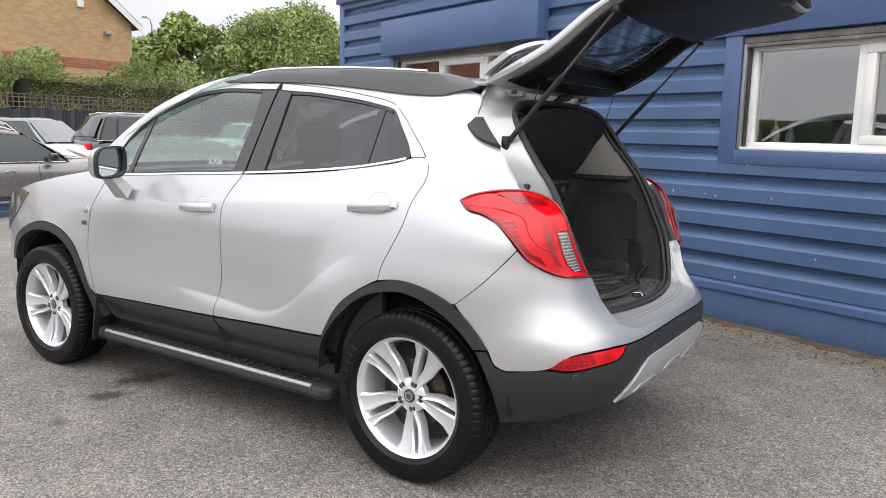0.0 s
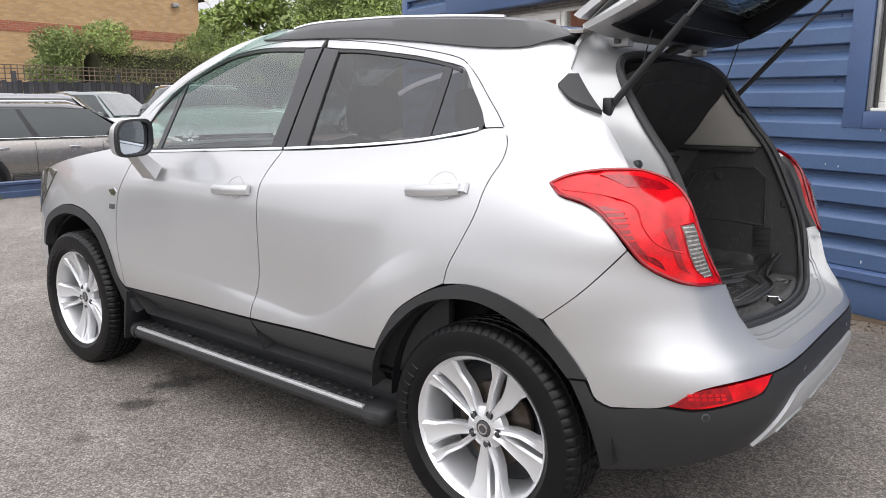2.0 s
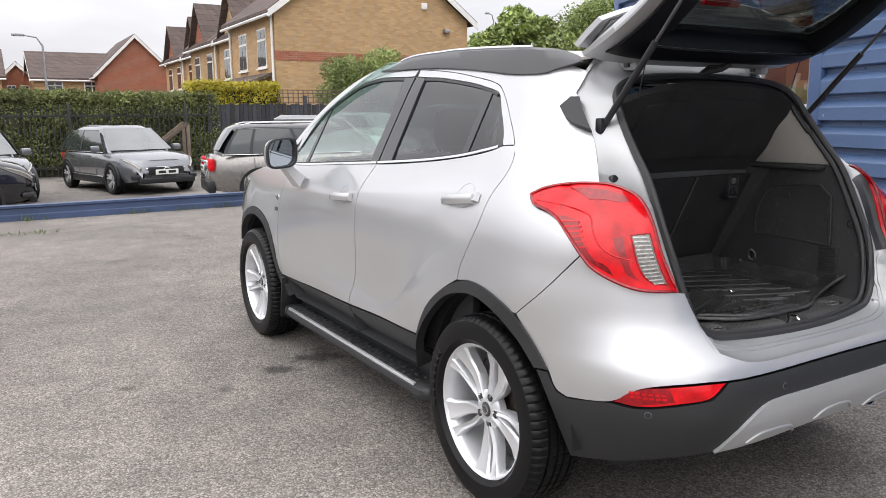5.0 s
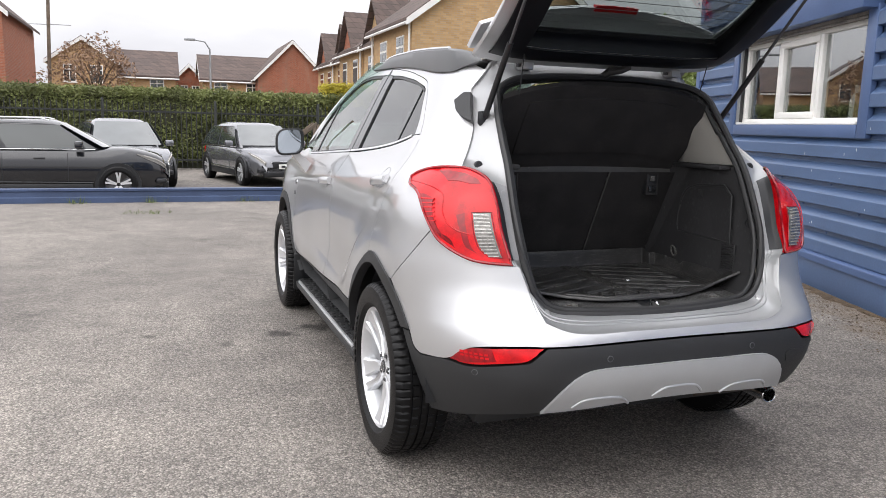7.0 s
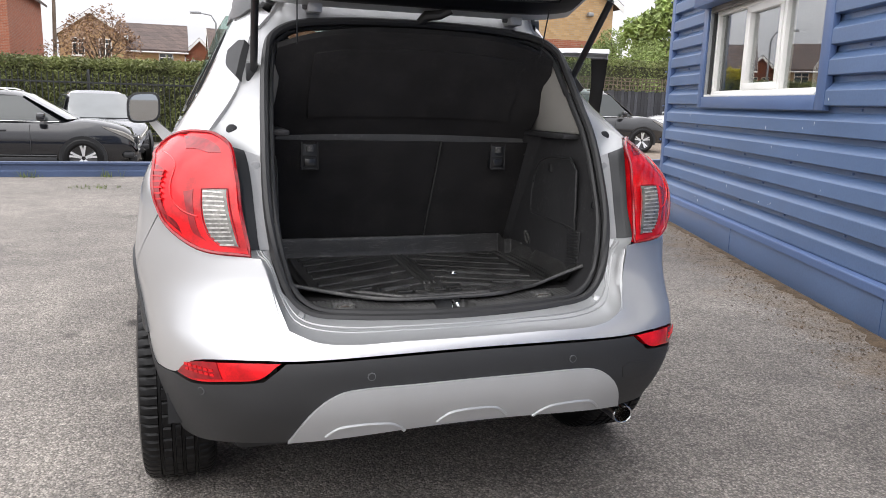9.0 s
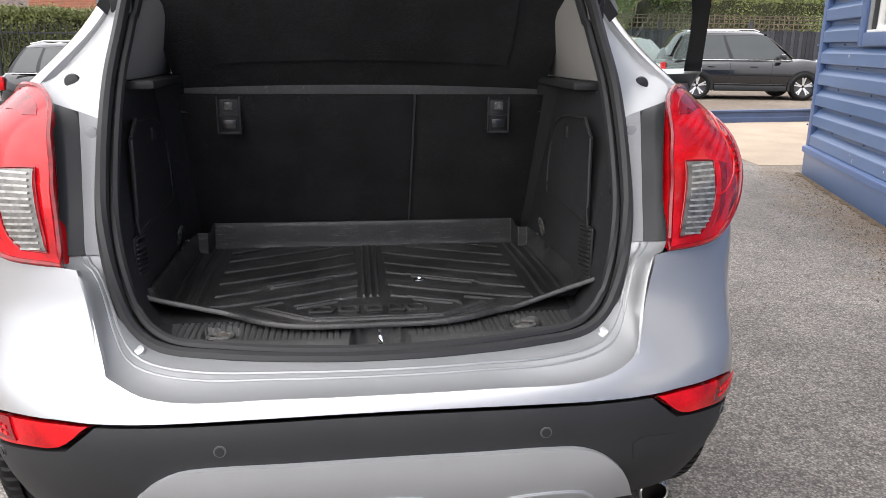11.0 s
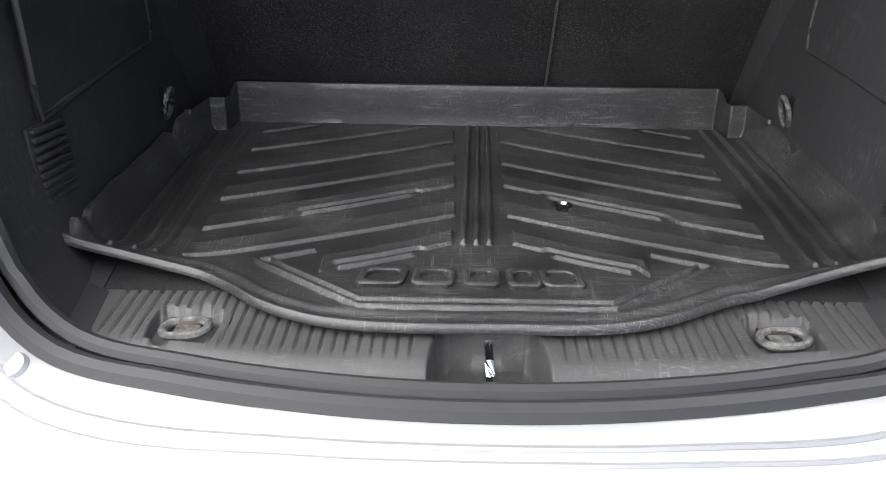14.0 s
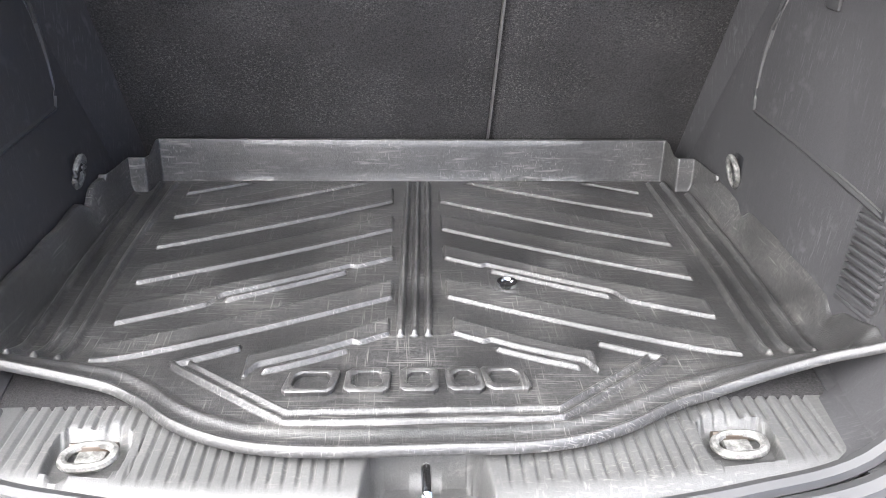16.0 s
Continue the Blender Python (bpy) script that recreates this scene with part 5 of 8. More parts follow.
# boot walls
def wall_rows(s, z0, z1, n, depth):
    rows = []
    for k in range(n + 1):
        z = z1 + (z0 - z1) * k / n
        e = min((p for p in inner[8:]), key=lambda p: abs(p.z - z) + (0 if p.x < -0.3 else 1))
        row = []
        for j in range(9):
            t = j / 8
            y = e.y + 0.012 + (depth(z) - e.y) * t
            x = e.x + 0.012 + (-(0.490 if s > 0 else 0.478) - (z - 0.7) * 0.02 - e.x) * smooth01(0, 0.35, t)
            row.append(Vector((s * x, y, z)))
        rows.append(row)
    return rows


def seat_y(z):
    return 0.937 - (z - 0.69) * 0.50


for s in (1, -1):
    part("boot_side", *slab_mesh(wall_rows(s, 0.66, 1.163, 16, lambda z: seat_y(z) + 0.03), (-s * 0.012, 0, 0)), TRIM, car, "charcoal boot side trim")
    part("pillar_trim", *slab_mesh([[Vector((-s * x, y, z)) for y, x, z in ((e0 + (0.80 - e0) * t, xe + (0.486 - 0.10 * k - xe) * min(1, t * 2.5), zz) for t in (0, 0.1, 0.2, 0.4, 0.7, 1.0))] for k, e0, xe, zz in ((0, 0.395, 0.503, 1.168), (0.25, 0.452, 0.494, 1.25), (0.55, 0.545, 0.480, 1.36), (0.8, 0.60, 0.455, 1.44))], (s * -0.01, 0, 0)), BEIGE, car, "beige pillar trim")
    box("side_ledge", (min(-s * 0.50, -s * 0.44), 0.42, 1.148), (max(-s * 0.50, -s * 0.44), 0.80, 1.166), TRIM, car, 0.006)
    # side pocket cover with its outline, vent slots, lashing eye
    x = 0.4875 if s > 0 else 0.4755
    cover = [(0.365, 0.858), (0.52, 0.866), (0.69, 0.870), (0.700, 0.90), (0.672, 1.03), (0.63, 1.065), (0.42, 1.088), (0.375, 1.05)]
    ln = spline([(0, a, b) for a, b in cover], closed=True, per=5)
    part("pocket_cover", *slab_mesh([[Vector((-s * (x - 0.003), 0.53 + (p.y - 0.53) * k, 0.97 + (p.z - 0.97) * k)) for p in ln + ln[:1]] for k in (0.02, 0.5, 0.97, 1.0)], (-s * 0.004, 0, 0)), TRIM, car)
    part("cover_groove", *tube_mesh([Vector((-s * (x - 0.0040), p.y, p.z)) for p in ln], 0.0042, 6, closed=True), SEAL, car)
    part("cover_bead", *tube_mesh([Vector((-s * (x - 0.0030), 0.53 + (p.y - 0.53) * 0.965, 0.97 + (p.z - 0.97) * 0.965)) for p in ln], 0.0016, 6, closed=True), TRIM_GREY, car)
    part("finger_hole", *box_mesh((-s * (x - 0.0045) - 0.003, 0.545, 1.030), (-s * (x - 0.0045) + 0.003, 0.575, 1.058), 0.004), SEAL, car)
    part("vent_backing", *box_mesh((-s * (x - 0.001) - 0.003, 0.332, 0.742), (-s * (x - 0.001) + 0.003, 0.408, 0.858), 0.003), SEAL, car)
    for k in range(11):
        zk = 0.747 + k * 0.0100
        part("vent_slat", *box_mesh((-s * (x - 0.005) - 0.004, 0.336, zk), (-s * (x - 0.005) + 0.004, 0.404, zk + 0.0058), 0.0018, turn=Matrix.Rotation(radians(-6), 3, "X")), TRIM, car)
    ringp = [Vector((-s * (x - 0.014) + s * 0.006 * math.sin(a), 0.70 + 0.017 * math.cos(a), 0.775 + 0.022 * math.sin(a))) for a in [2 * math.pi * j / 16 for j in range(16)]]
    part("lashing_eye", *tube_mesh(ringp, 0.0042, 8, closed=True), WORN_STEEL, car, "steel lashing eye")
    part("eye_plate", *box_mesh((-s * (x - 0.002) - 0.006, 0.683, 0.750), (-s * (x - 0.002) + 0.006, 0.717, 0.804), 0.005), PLASTIC_D, car)
    v, f = lathe_mesh([(0.016, 0.0), (0.017, -0.004), (0.012, -0.005), (0.011, 0.004), (0.0005, 0.004)], 20)
    part("trim_clip", [Vector((-s * 0.505 + s * (-p.x), 0.305 + p.y, 0.948 + p.z)) for p in v], f, PLASTIC_D, car)
    # arch bulge beside the seat
    part("belt_cover", *grid_mesh([[Vector((-s * xx, seat_y(zz) - dy, zz)) for xx, dy in ((0.484, 0.10), (0.474, 0.06), (0.458, 0.005), (0.44, -0.03))] for zz in (0.69, 0.80, 0.95, 1.08, 1.15)]), TRIM, car)

# load floor edge with ribs
def scuff_height(x, y):
    g = 0.0
    k = (x / 0.0128) % 1.0
    yy = y - 0.040 * (x / 0.41) ** 2
    if 0.068 < abs(x) < 0.40 and 0.186 < yy:
        g = -0.0030 * (1 - smooth01(0.09, 0.20, min(k, 1 - k))) * smooth01(0.186, 0.192, yy)
        if (abs(x + 0.004) - 0.309) ** 4 / 0.045**4 + (y - 0.238) ** 4 / 0.037**4 < 1:
            g = 0.0
    d = (abs(x + 0.004) - 0.309) ** 4 / 0.037**4 + (y - 0.238) ** 4 / 0.031**4
    g -= 0.014 * (1 - smooth01(0.7, 1.0, d))
    e = (x / (0.064 - 0.10 * (y - 0.15))) ** 4 + ((y - 0.190) / 0.050) ** 4
    g -= 0.045 * (1 - smooth01(0.45, 1.0, e))
    return 0.6835 + g - 0.016 * smooth01(0.182, 0.146, yy)


rows = []
for j in range(27):
    t = j / 26
    row = []
    for i in range(-360, 361):
        x = 0.405 * i / 360 + (0.03 * t * i / 360)
        y0 = 0.148 + 0.040 * (x / 0.41) ** 2
        y = y0 + (0.40 - y0) * t
        row.append(Vector((x, y, scuff_height(x, y))))
    rows.append(row)
part("load_sill_trim", *slab_mesh(rows, (0, 0, -0.02)), TRIM_GREY, car, "ribbed grey plastic load sill trim", sharp=60)
for s in (1, -1):
    rows = [[Vector((s * xx, yy, 0.686 + 0.03 * smooth01(0.44, 0.52, xx))) for xx in (0.405 + 0.035 * t, 0.45 + 0.02 * t, 0.49, 0.515)] for t, yy in ((0, 0.188), (0.4, 0.26), (0.8, 0.36), (1, 0.46))]
    part("sill_corner", *slab_mesh(rows, (0, 0, -0.02)), TRIM, car)
    cx = s * 0.309 - 0.004
    tie = [Vector((cx + 0.024 * math.copysign(abs(math.cos(a)) ** 0.7, math.cos(a)), 0.236 + 0.015 * math.sin(a), 0.679 + 0.002 * math.cos(a))) for a in [2 * math.pi * j / 22 for j in range(22)]]
    eye = part("lashing_eye", *tube_mesh(tie, 0.0046, 8, closed=True), WORN_STEEL, car, "folded steel lashing eye with chipped plating")
    part("eye_base", *box_mesh((cx - 0.014, 0.230, 0.668), (cx + 0.014, 0.252, 0.677), 0.004), WORN_STEEL, eye)
    part("eye_pivot", *tube_mesh([(cx - 0.022, 0.250, 0.677), (cx + 0.022, 0.250, 0.677)], 0.005, 8), STEEL, eye)
part("striker", *tube_mesh([(0, 0.160, 0.640), (0, 0.162, 0.682), (0, 0.170, 0.690), (0, 0.202, 0.690), (0, 0.208, 0.640)], 0.0048, 8), CHROME, car, "steel latch striker")
box("striker_plate", (-0.018, 0.150, 0.638), (0.018, 0.178, 0.645), ALLOY, car, 0.002)
part("boot_floor", *box_mesh((-0.50, 0.30, 0.655), (0.50, 0.93, 0.684), 0.004), CARPET, car)

# rear seat backs, split 60 to 40
for name, x0, x1 in (("rear_seat_back", -0.46, 0.119), ("rear_seat_back", 0.125, 0.46)):
    rows = []
    for j in range(7):
        z = 0.67 + 0.075 * j
        rows.append([Vector((x0 + (x1 - x0) * i / 8, seat_y(z) - 0.012 * min(1, min(i, 8 - i) * 2), z)) for i in range(9)])
    seat = part(name, *slab_mesh(rows, (0, 0.09, 0)), CARPET, car, "black carpeted back of the rear seat", sharp=50)
    xl = -0.337 if x0 < 0 else 0.337
    latch = box("seat_latch", (xl - 0.027, 0.716, 1.025), (xl + 0.027, 0.750, 1.118), PLASTIC_D, seat, 0.006)
    for lo_, hi_ in (((xl - 0.029, 0.712, 1.023), (xl - 0.024, 0.722, 1.120)), ((xl + 0.024, 0.712, 1.023), (xl + 0.029, 0.722, 1.120)), ((xl - 0.024, 0.712, 1.023), (xl + 0.024, 0.724, 1.030)), ((xl - 0.024, 0.713, 1.066), (xl + 0.024, 0.720, 1.071))):
        box("latch_edge", lo_, hi_, TRIM, latch, 0.0015)
    box("latch_loop", (xl - 0.012, 0.709, 1.082), (xl + 0.012, 0.722, 1.104), WORN_STEEL, latch, 0.004)
    box("latch_tongue", (xl - 0.018, 0.710, 1.036), (xl + 0.018, 0.716, 1.060), GLOSS_BLACK, latch, 0.004)

rows = [[Vector((0.122 + dx, seat_y(z) - 0.004 - dy, z)) for dx, dy in ((-0.0026, 0.0), (-0.0018, 0.006), (0.0018, 0.006), (0.0026, 0.0))] for z in (0.67, 0.82, 0.97, 1.12)]
part("seat_piping", *grid_mesh(rows, ring=True, caps=True), TRIM_GREY, car, "grey edging between the two seat backs")

# parcel shelf, lifted by its cords
rows = []
for j in range(15):
    t = j / 14
    row = []
    for i in range(-12, 13):
        q = i / 12
        far = 1 - 0.16 * abs(q) ** 3
        tt = t * far
        w = 0.455 + 0.015 * math.sin(math.pi * t)
        row.append(Vector((w * q, 0.745 - 0.225 * tt - 0.03 * math.sin(math.pi * tt) * 0.4, 1.128 + 0.325 * tt + 0.010 * (1 - q * q))))
    rows.append(row)
shelf = part("parcel_shelf", *slab_mesh(rows, (0, 0.020, 0.016)), CARPET, car, "black parcel shelf hanging open on its cords", sharp=60)
rows2 = [[p + Vector((0, -0.006, -0.004)) for p in r[3:22]] for r in rows[3:13]]
part("shelf_panel", *slab_mesh(rows2, (0, 0.006, 0.004)), CARPET, shelf)
part("shelf_edge", *slab_mesh([[p + Vector((0, -0.004, -0.002 + dz)) for p in rows[0]] for dz in (-0.052, 0.012)], (0, 0.018, 0)), TRIM_GREY, shelf, "grey plastic hinge edge")
for s in (1, -1):
    part("shelf_cord", *tube_mesh([(s * 0.40, 0.54, 1.415), (s * 0.405, 0.50, 1.56)], 0.0022, 6), PLASTIC_D, shelf)

# raised tailgate: profiles of its inner and outer sides, from the hinge to its lower edge
INNER = spline([(0, 0.625, 1.535), (0, 0.50, 1.565), (0, 0.36, 1.640), (0, 0.15, 1.790), (0, 0.0, 1.832), (0, -0.20, 1.862), (0, -0.33, 1.885)], per=6)
OUTER = spline([(0, 0.690, 1.600), (0, 0.575, 1.680), (0, 0.42, 1.745), (0, 0.25, 1.855), (0, 0.10, 1.945), (0, -0.15, 1.985), (0, -0.345, 1.955)], per=6)
n_gate = 34
inn, outr = even(INNER, n_gate), even(OUTER, n_gate)
gate_w = curve((0, 0.545), (0.3, 0.565), (0.5, 0.57), (0.8, 0.535), (1, 0.47))


def gate_point(t, q, deep):
    """t along the gate from the hinge, q across from -1 to 1, deep from the inner side (0) to the outer (1)."""
    i = min(int(t * (n_gate - 1)), n_gate - 2)
    f = t * (n_gate - 1) - i
    a, b = inn[i].lerp(inn[i + 1], f), outr[i].lerp(outr[i + 1], f)
    round_ = 1 - 0.50 * abs(q) ** 5 * deep
    p = a.lerp(b, deep * round_ + (1 - deep) * 0.36 * abs(q) ** 6)
    w = gate_w(t) - 0.012 * deep
    return Vector((w * q, p.y + 0.02 * (q * q - 0.5) * (1 if t < 0.5 else -0.6) * deep, p.z))


gate = thing("tailgate", (0, 0.68, 1.56))
gate.parent = car
gate.location = Vector((0, 0.68, 1.56)) - Vector(car.location)


def gate_ring(t0, t1, q0, q1, deep, nt=14, nq=14):
    return [[gate_point(t0 + (t1 - t0) * i / nt, q0 + (q1 - q0) * j / nq, deep) for j in range(nq + 1)] for i in range(nt + 1)]


def gate_part(name, rows, depth, mat, label="", sharp=50):
    return part(name, *slab_mesh(rows, depth), mat, gate, label, sharp)


T0, T1, Q = 0.16, 0.535, 0.80
# inner faces of the gate, in the silver darkened for their shade
gate_part("inner_header", gate_ring(0.0, T0, -1, 1, 0.0), (0, 0.012, 0.014), SILVER_SHADED)
gate_part("inner_frame", gate_ring(T0, T1 + 0.02, -1, -Q, 0.0), (0, 0.0, 0.010), SILVER_SHADED)
gate_part("inner_frame", gate_ring(T0, T1 + 0.02, Q, 1, 0.0), (0, 0.0, 0.010), SILVER_SHADED)
gate_part("inner_lower", gate_ring(T1, 1.0, -1, 1, 0.0), (0, 0.0, 0.012), SILVER_SHADED)
gate_part("outer_lower", gate_ring(T1, 1.0, -1, 1, 1.0), (0, 0.0, -0.008), SILVER, "silver outer tailgate skin")
gate_part("outer_frame", gate_ring(0.0, T1, -1, -Q, 1.0), (0, 0.0, -0.008), SILVER)
gate_part("outer_frame", gate_ring(0.0, T1, Q, 1, 1.0), (0, 0.0, -0.008), SILVER)
pane = gate_part("rear_window", gate_ring(T0 - 0.02, T1 + 0.01, -Q - 0.02, Q + 0.02, 0.55), (0, 0.001, 0.004), GLASS_REAR, "tinted rear window with heating wires")
for k in range(9):
    t = T0 + 0.03 + (T1 - T0 - 0.06) * k / 8
    part("heater_wire", *tube_mesh([gate_point(t, -0.72 + 1.44 * j / 10, 0.545) for j in range(11)], 0.0012, 4), PLASTIC_D, pane)
for q0, q1, t0, t1 in ((-Q - 0.02, Q + 0.02, T0 - 0.02, T0 + 0.035), (-Q - 0.02, -Q + 0.06, T0 + 0.035, T1), (Q - 0.06, Q + 0.02, T0 + 0.035, T1)):
    part("glass_border", *slab_mesh(gate_ring(t0, t1, q0, q1, 0.53, 6, 6), (0, 0.0005, 0.001)), GLOSS_BLACK, pane)
for q in (-1, 1):
    gate_part("gate_edge", [[gate_point(i / 24, q, d) for d in (0.0, 0.35, 0.7, 1.0)] for i in range(25)], (-q * 0.006, 0, 0), SILVER)
    gate_part("window_reveal", [[gate_point(T0 + (T1 - T0) * i / 10, q * Q, d) for d in (0.0, 0.55)] for i in range(11)], (q * 0.004, 0, 0), GATE_TRIM)
    # trim that frames the window
    gate_part("window_trim", [[gate_point(T0 + (T1 - T0) * i / 14, q * (Q + 0.18 * j / 4), 0.0) + Vector((0, -0.006, -0.010)) for j in range(-1, 4)] for i in range(15)], (0, 0.004, 0.006), GATE_TRIM)
gate_part("window_reveal", [[gate_point(T0, -Q + 2 * Q * i / 10, d) for d in (0.0, 0.55)] for i in range(11)], (0, 0.004, 0), GATE_TRIM)
gate_part("window_reveal", [[gate_point(T1, -Q + 2 * Q * i / 10, d) for d in (0.0, 0.55)] for i in range(11)], (0, -0.004, 0), GATE_TRIM)
gate_part("gate_trim", [[gate_point(T1 + (0.975 - T1) * i / 16, 0.93 * j / 12, 0.0) + Vector((0, -0.004, -0.016 if 0 < i < 16 and abs(j) < 12 else -0.004)) for j in range(-12, 13)] for i in range(17)], (0, 0.003, 0.008), GATE_TRIM, "black moulded tailgate trim")
gate_part("upper_trim", [[gate_point(0.055 + (T0 - 0.055) * i / 3, 0.93 * j / 12, 0.0) + Vector((0, -0.002, -0.008 if i else -0.001)) for j in range(-12, 13)] for i in range(4)], (0, 0.003, 0.006), GATE_TRIM)
box("latch", (-0.05, -0.345, 1.868), (0.05, -0.27, 1.90), PLASTIC_D, gate, 0.01)
# spoiler and high brake lamp, which stand up with the gate
rows = []
for i in range(9):
    t = i / 8
    rows.append([Vector((0.555 * q, 0.690 - (0.115 + 0.005 * (1 - q * q)) * t + 0.004 * math.sin(math.pi * t), 1.600 + (0.075 + 0.090 * (1 - abs(q) ** 2.2)) * t)) for q in [j / 12 for j in range(-12, 13)]])
gate_part("spoiler", rows, (0, -0.022, -0.012), SILVER, "silver roof spoiler")
under = [[p + Vector((0, -0.026, -0.014)) for p in r[1:-1]] for r in rows[:-1]]
gate_part("spoiler_underside", under, (0, -0.004, -0.002), SILVER)
lampv = [[rows[k][j] + Vector((0, -0.012, 0.004)) for j in range(10, 15)] for k in (7, 8)]
gate_part("brake_lamp", lampv, (0, -0.024, -0.008), RED, "red high-level brake lamp")
for s in (1, -1):
    hinge = box("hinge", (s * 0.335 - 0.022, 0.60, 1.515), (s * 0.335 + 0.022, 0.70, 1.545), SILVER_SHADED, gate, 0.006)
    box("hinge_bolt", (s * 0.335 - 0.035, 0.625, 1.525), (s * 0.335 - 0.015, 0.645, 1.55), ALLOY_DARK, hinge, 0.004)
    box("hinge_arm", (s * 0.335 + 0.010, 0.61, 1.52), (s * 0.335 + 0.022, 0.66, 1.58), SILVER_SHADED, hinge, 0.003)
part("cable_boot", *tube_mesh([(0.0, 0.63, 1.50), (0.02, 0.60, 1.525), (0.06, 0.585, 1.53), (0.09, 0.58, 1.55)], [0.014, 0.017, 0.015, 0.02], 10), SEAL, gate, "ribbed rubber cable boot")

# cabin seen through the glass
part("headliner", *slab_mesh([[Vector((0.47 * q / 4, y, 1.555 + 0.03 * (1 - (q / 4) ** 2))) for q in range(-4, 5)] for y in (0.70, 1.2, 1.7, 2.1)], (0, 0, 0.01)), BEIGE, car)
part("cabin_floor", *box_mesh((-0.70, 1.0, 0.32), (0.70, 3.2, 0.36), 0.0), CARPET, car)
part("dashboard", *grid_mesh([[Vector((x, y, z)) for x in (-0.70, -0.35, 0, 0.35, 0.70)] for y, z in ((2.62, 0.70), (2.58, 0.92), (2.64, 1.02), (2.80, 1.06), (3.15, 1.07))]), TRIM, car)
part("bulkhead", *box_mesh((-0.68, 3.12, 0.36), (0.68, 3.15, 1.06), 0.0), TRIM, car)
part("steering_wheel", *tube_mesh([Vector((0.36 + 0.185 * math.cos(a), 2.50 - 0.05 * math.sin(a), 0.98 + 0.175 * math.sin(a))) for a in [2 * math.pi * j / 28 for j in range(28)]], 0.016, 8, closed=True), TRIM, car)
part("steering_boss", *box_mesh((0.27, 2.47, 0.92), (0.45, 2.60, 1.03), 0.03), TRIM, car)


def car_seat(x, y, head):
    """A front seat: cushion, back and headrest."""
    seat = part("seat_cushion", *box_mesh((x - 0.25, y, 0.46), (x + 0.25, y + 0.52, 0.64), 0.06), CLOTH, car)
    rows = [[Vector((x + w * math.cos(a), y + 0.02 - 0.30 * t + 0.07 * math.sin(a), 0.58 + 0.60 * t)) for a in [2 * math.pi * j / 16 for j in range(16)]] for t, w in ((0, 0.22), (0.3, 0.25), (0.7, 0.24), (0.95, 0.18), (1.0, 0.10))]
    part("seat_back", *grid_mesh(rows, ring=True, caps=True), CLOTH, seat)
    part("headrest", *box_mesh((x - 0.13, y - 0.36, 1.20), (x + 0.13, y - 0.25, 1.20 + head), 0.05), CLOTH, seat)


car_seat(-0.36, 2.02, 0.20)
car_seat(0.36, 2.02, 0.20)
for x in (-0.34, 0.34):
    part("rear_headrest", *box_mesh((x - 0.12, 0.86, 1.14), (x + 0.12, 0.96, 1.28), 0.04), CLOTH, car)
part("rear_bench", *box_mesh((-0.60, 0.95, 0.40), (0.60, 1.45, 0.66), 0.06), CLOTH, car)
for s in (1, -1):
    part("door_card", *box_mesh((min(-s * 0.76, -s * 0.72), 1.0, 0.40), (max(-s * 0.76, -s * 0.72), 2.9, 1.09), 0.01), TRIM, car)

# open driver's door on the far flank
swing = thing("driver_door", (0.78, 2.88, 0.5))
swing.parent = car
swing.location = Vector((0.78, 2.88, 0.5)) - Vector(car.location)


hinge_at, turn = Vector((0.80, 2.88, 0)), Matrix.Rotation(radians(62), 3, "Z")


def swung(ob):
    for v in ob.data.vertices:
        v.co = hinge_at + turn @ (v.co - hinge_at)
    return ob


for nm, lp, mt in (("front_door", front_door, SILVER), ("front_door_frame", front_frame, SILVER), ("front_door_post", front_post, GLOSS_BLACK), ("front_door_cladding", front_clad, PLASTIC)):
    o = panel(nm, lp, mt, car, side=-1, thick=0.05)
    o.parent, o.matrix_parent_inverse = swing, Matrix.Translation(-Vector((0.78, 2.88, 0.5)))
    swung(o)
o = panel("front_side_window", front_glass, GLASS, car, off=-0.008, thick=0.004, gap=0, side=-1)
o.parent, o.matrix_parent_inverse = swing, Matrix.Translation(-Vector((0.78, 2.88, 0.5)))
o.visible_shadow = False
swung(o)
o = part("door_lining", *box_mesh((0.715, 1.90, 0.42), (0.765, 2.86, 1.08), 0.02), TRIM, swing)
swung(o)

# ---- boot mat ----
front_edge = curve((-0.475, 0.322), (-0.44, 0.320), (-0.40, 0.318), (-0.36, 0.314), (-0.315, 0.306), (-0.28, 0.286), (-0.244, 0.256), (-0.185, 0.227), (-0.131, 0.216), (0.025, 0.214), (0.132, 0.219), (0.19, 0.237), (0.258, 0.273), (0.299, 0.288), (0.35, 0.296), (0.40, 0.297), (0.472, 0.286))


def back_edge(x):
    a = abs(x)
    return 0.876 - 0.006 * x - 0.045 * smooth01(0.414, 0.428, a) - 0.070 * smooth01(0.452, 0.464, a)


def raised(d, edge=0.004):
    return smooth01(0, edge, d)


BARS = [(0.447, 0.400, 0.374, 0.332, 0.036, 0.190), (0.535, 0.488, 0.396, 0.355, 0.033, 0.355), (0.630, 0.580, 0.478, 0.434, 0.034, 0.355), (0.727, 0.676, 0.572, 0.526, 0.035, 0.358),
        (0.828, 0.774, 0.666, 0.621, 0.036, 0.360), (0.925, 0.872, 0.754, 0.718, 0.037, 0.362), (1.03, 0.98, 0.842, 0.803, 0.037, 0.364)]


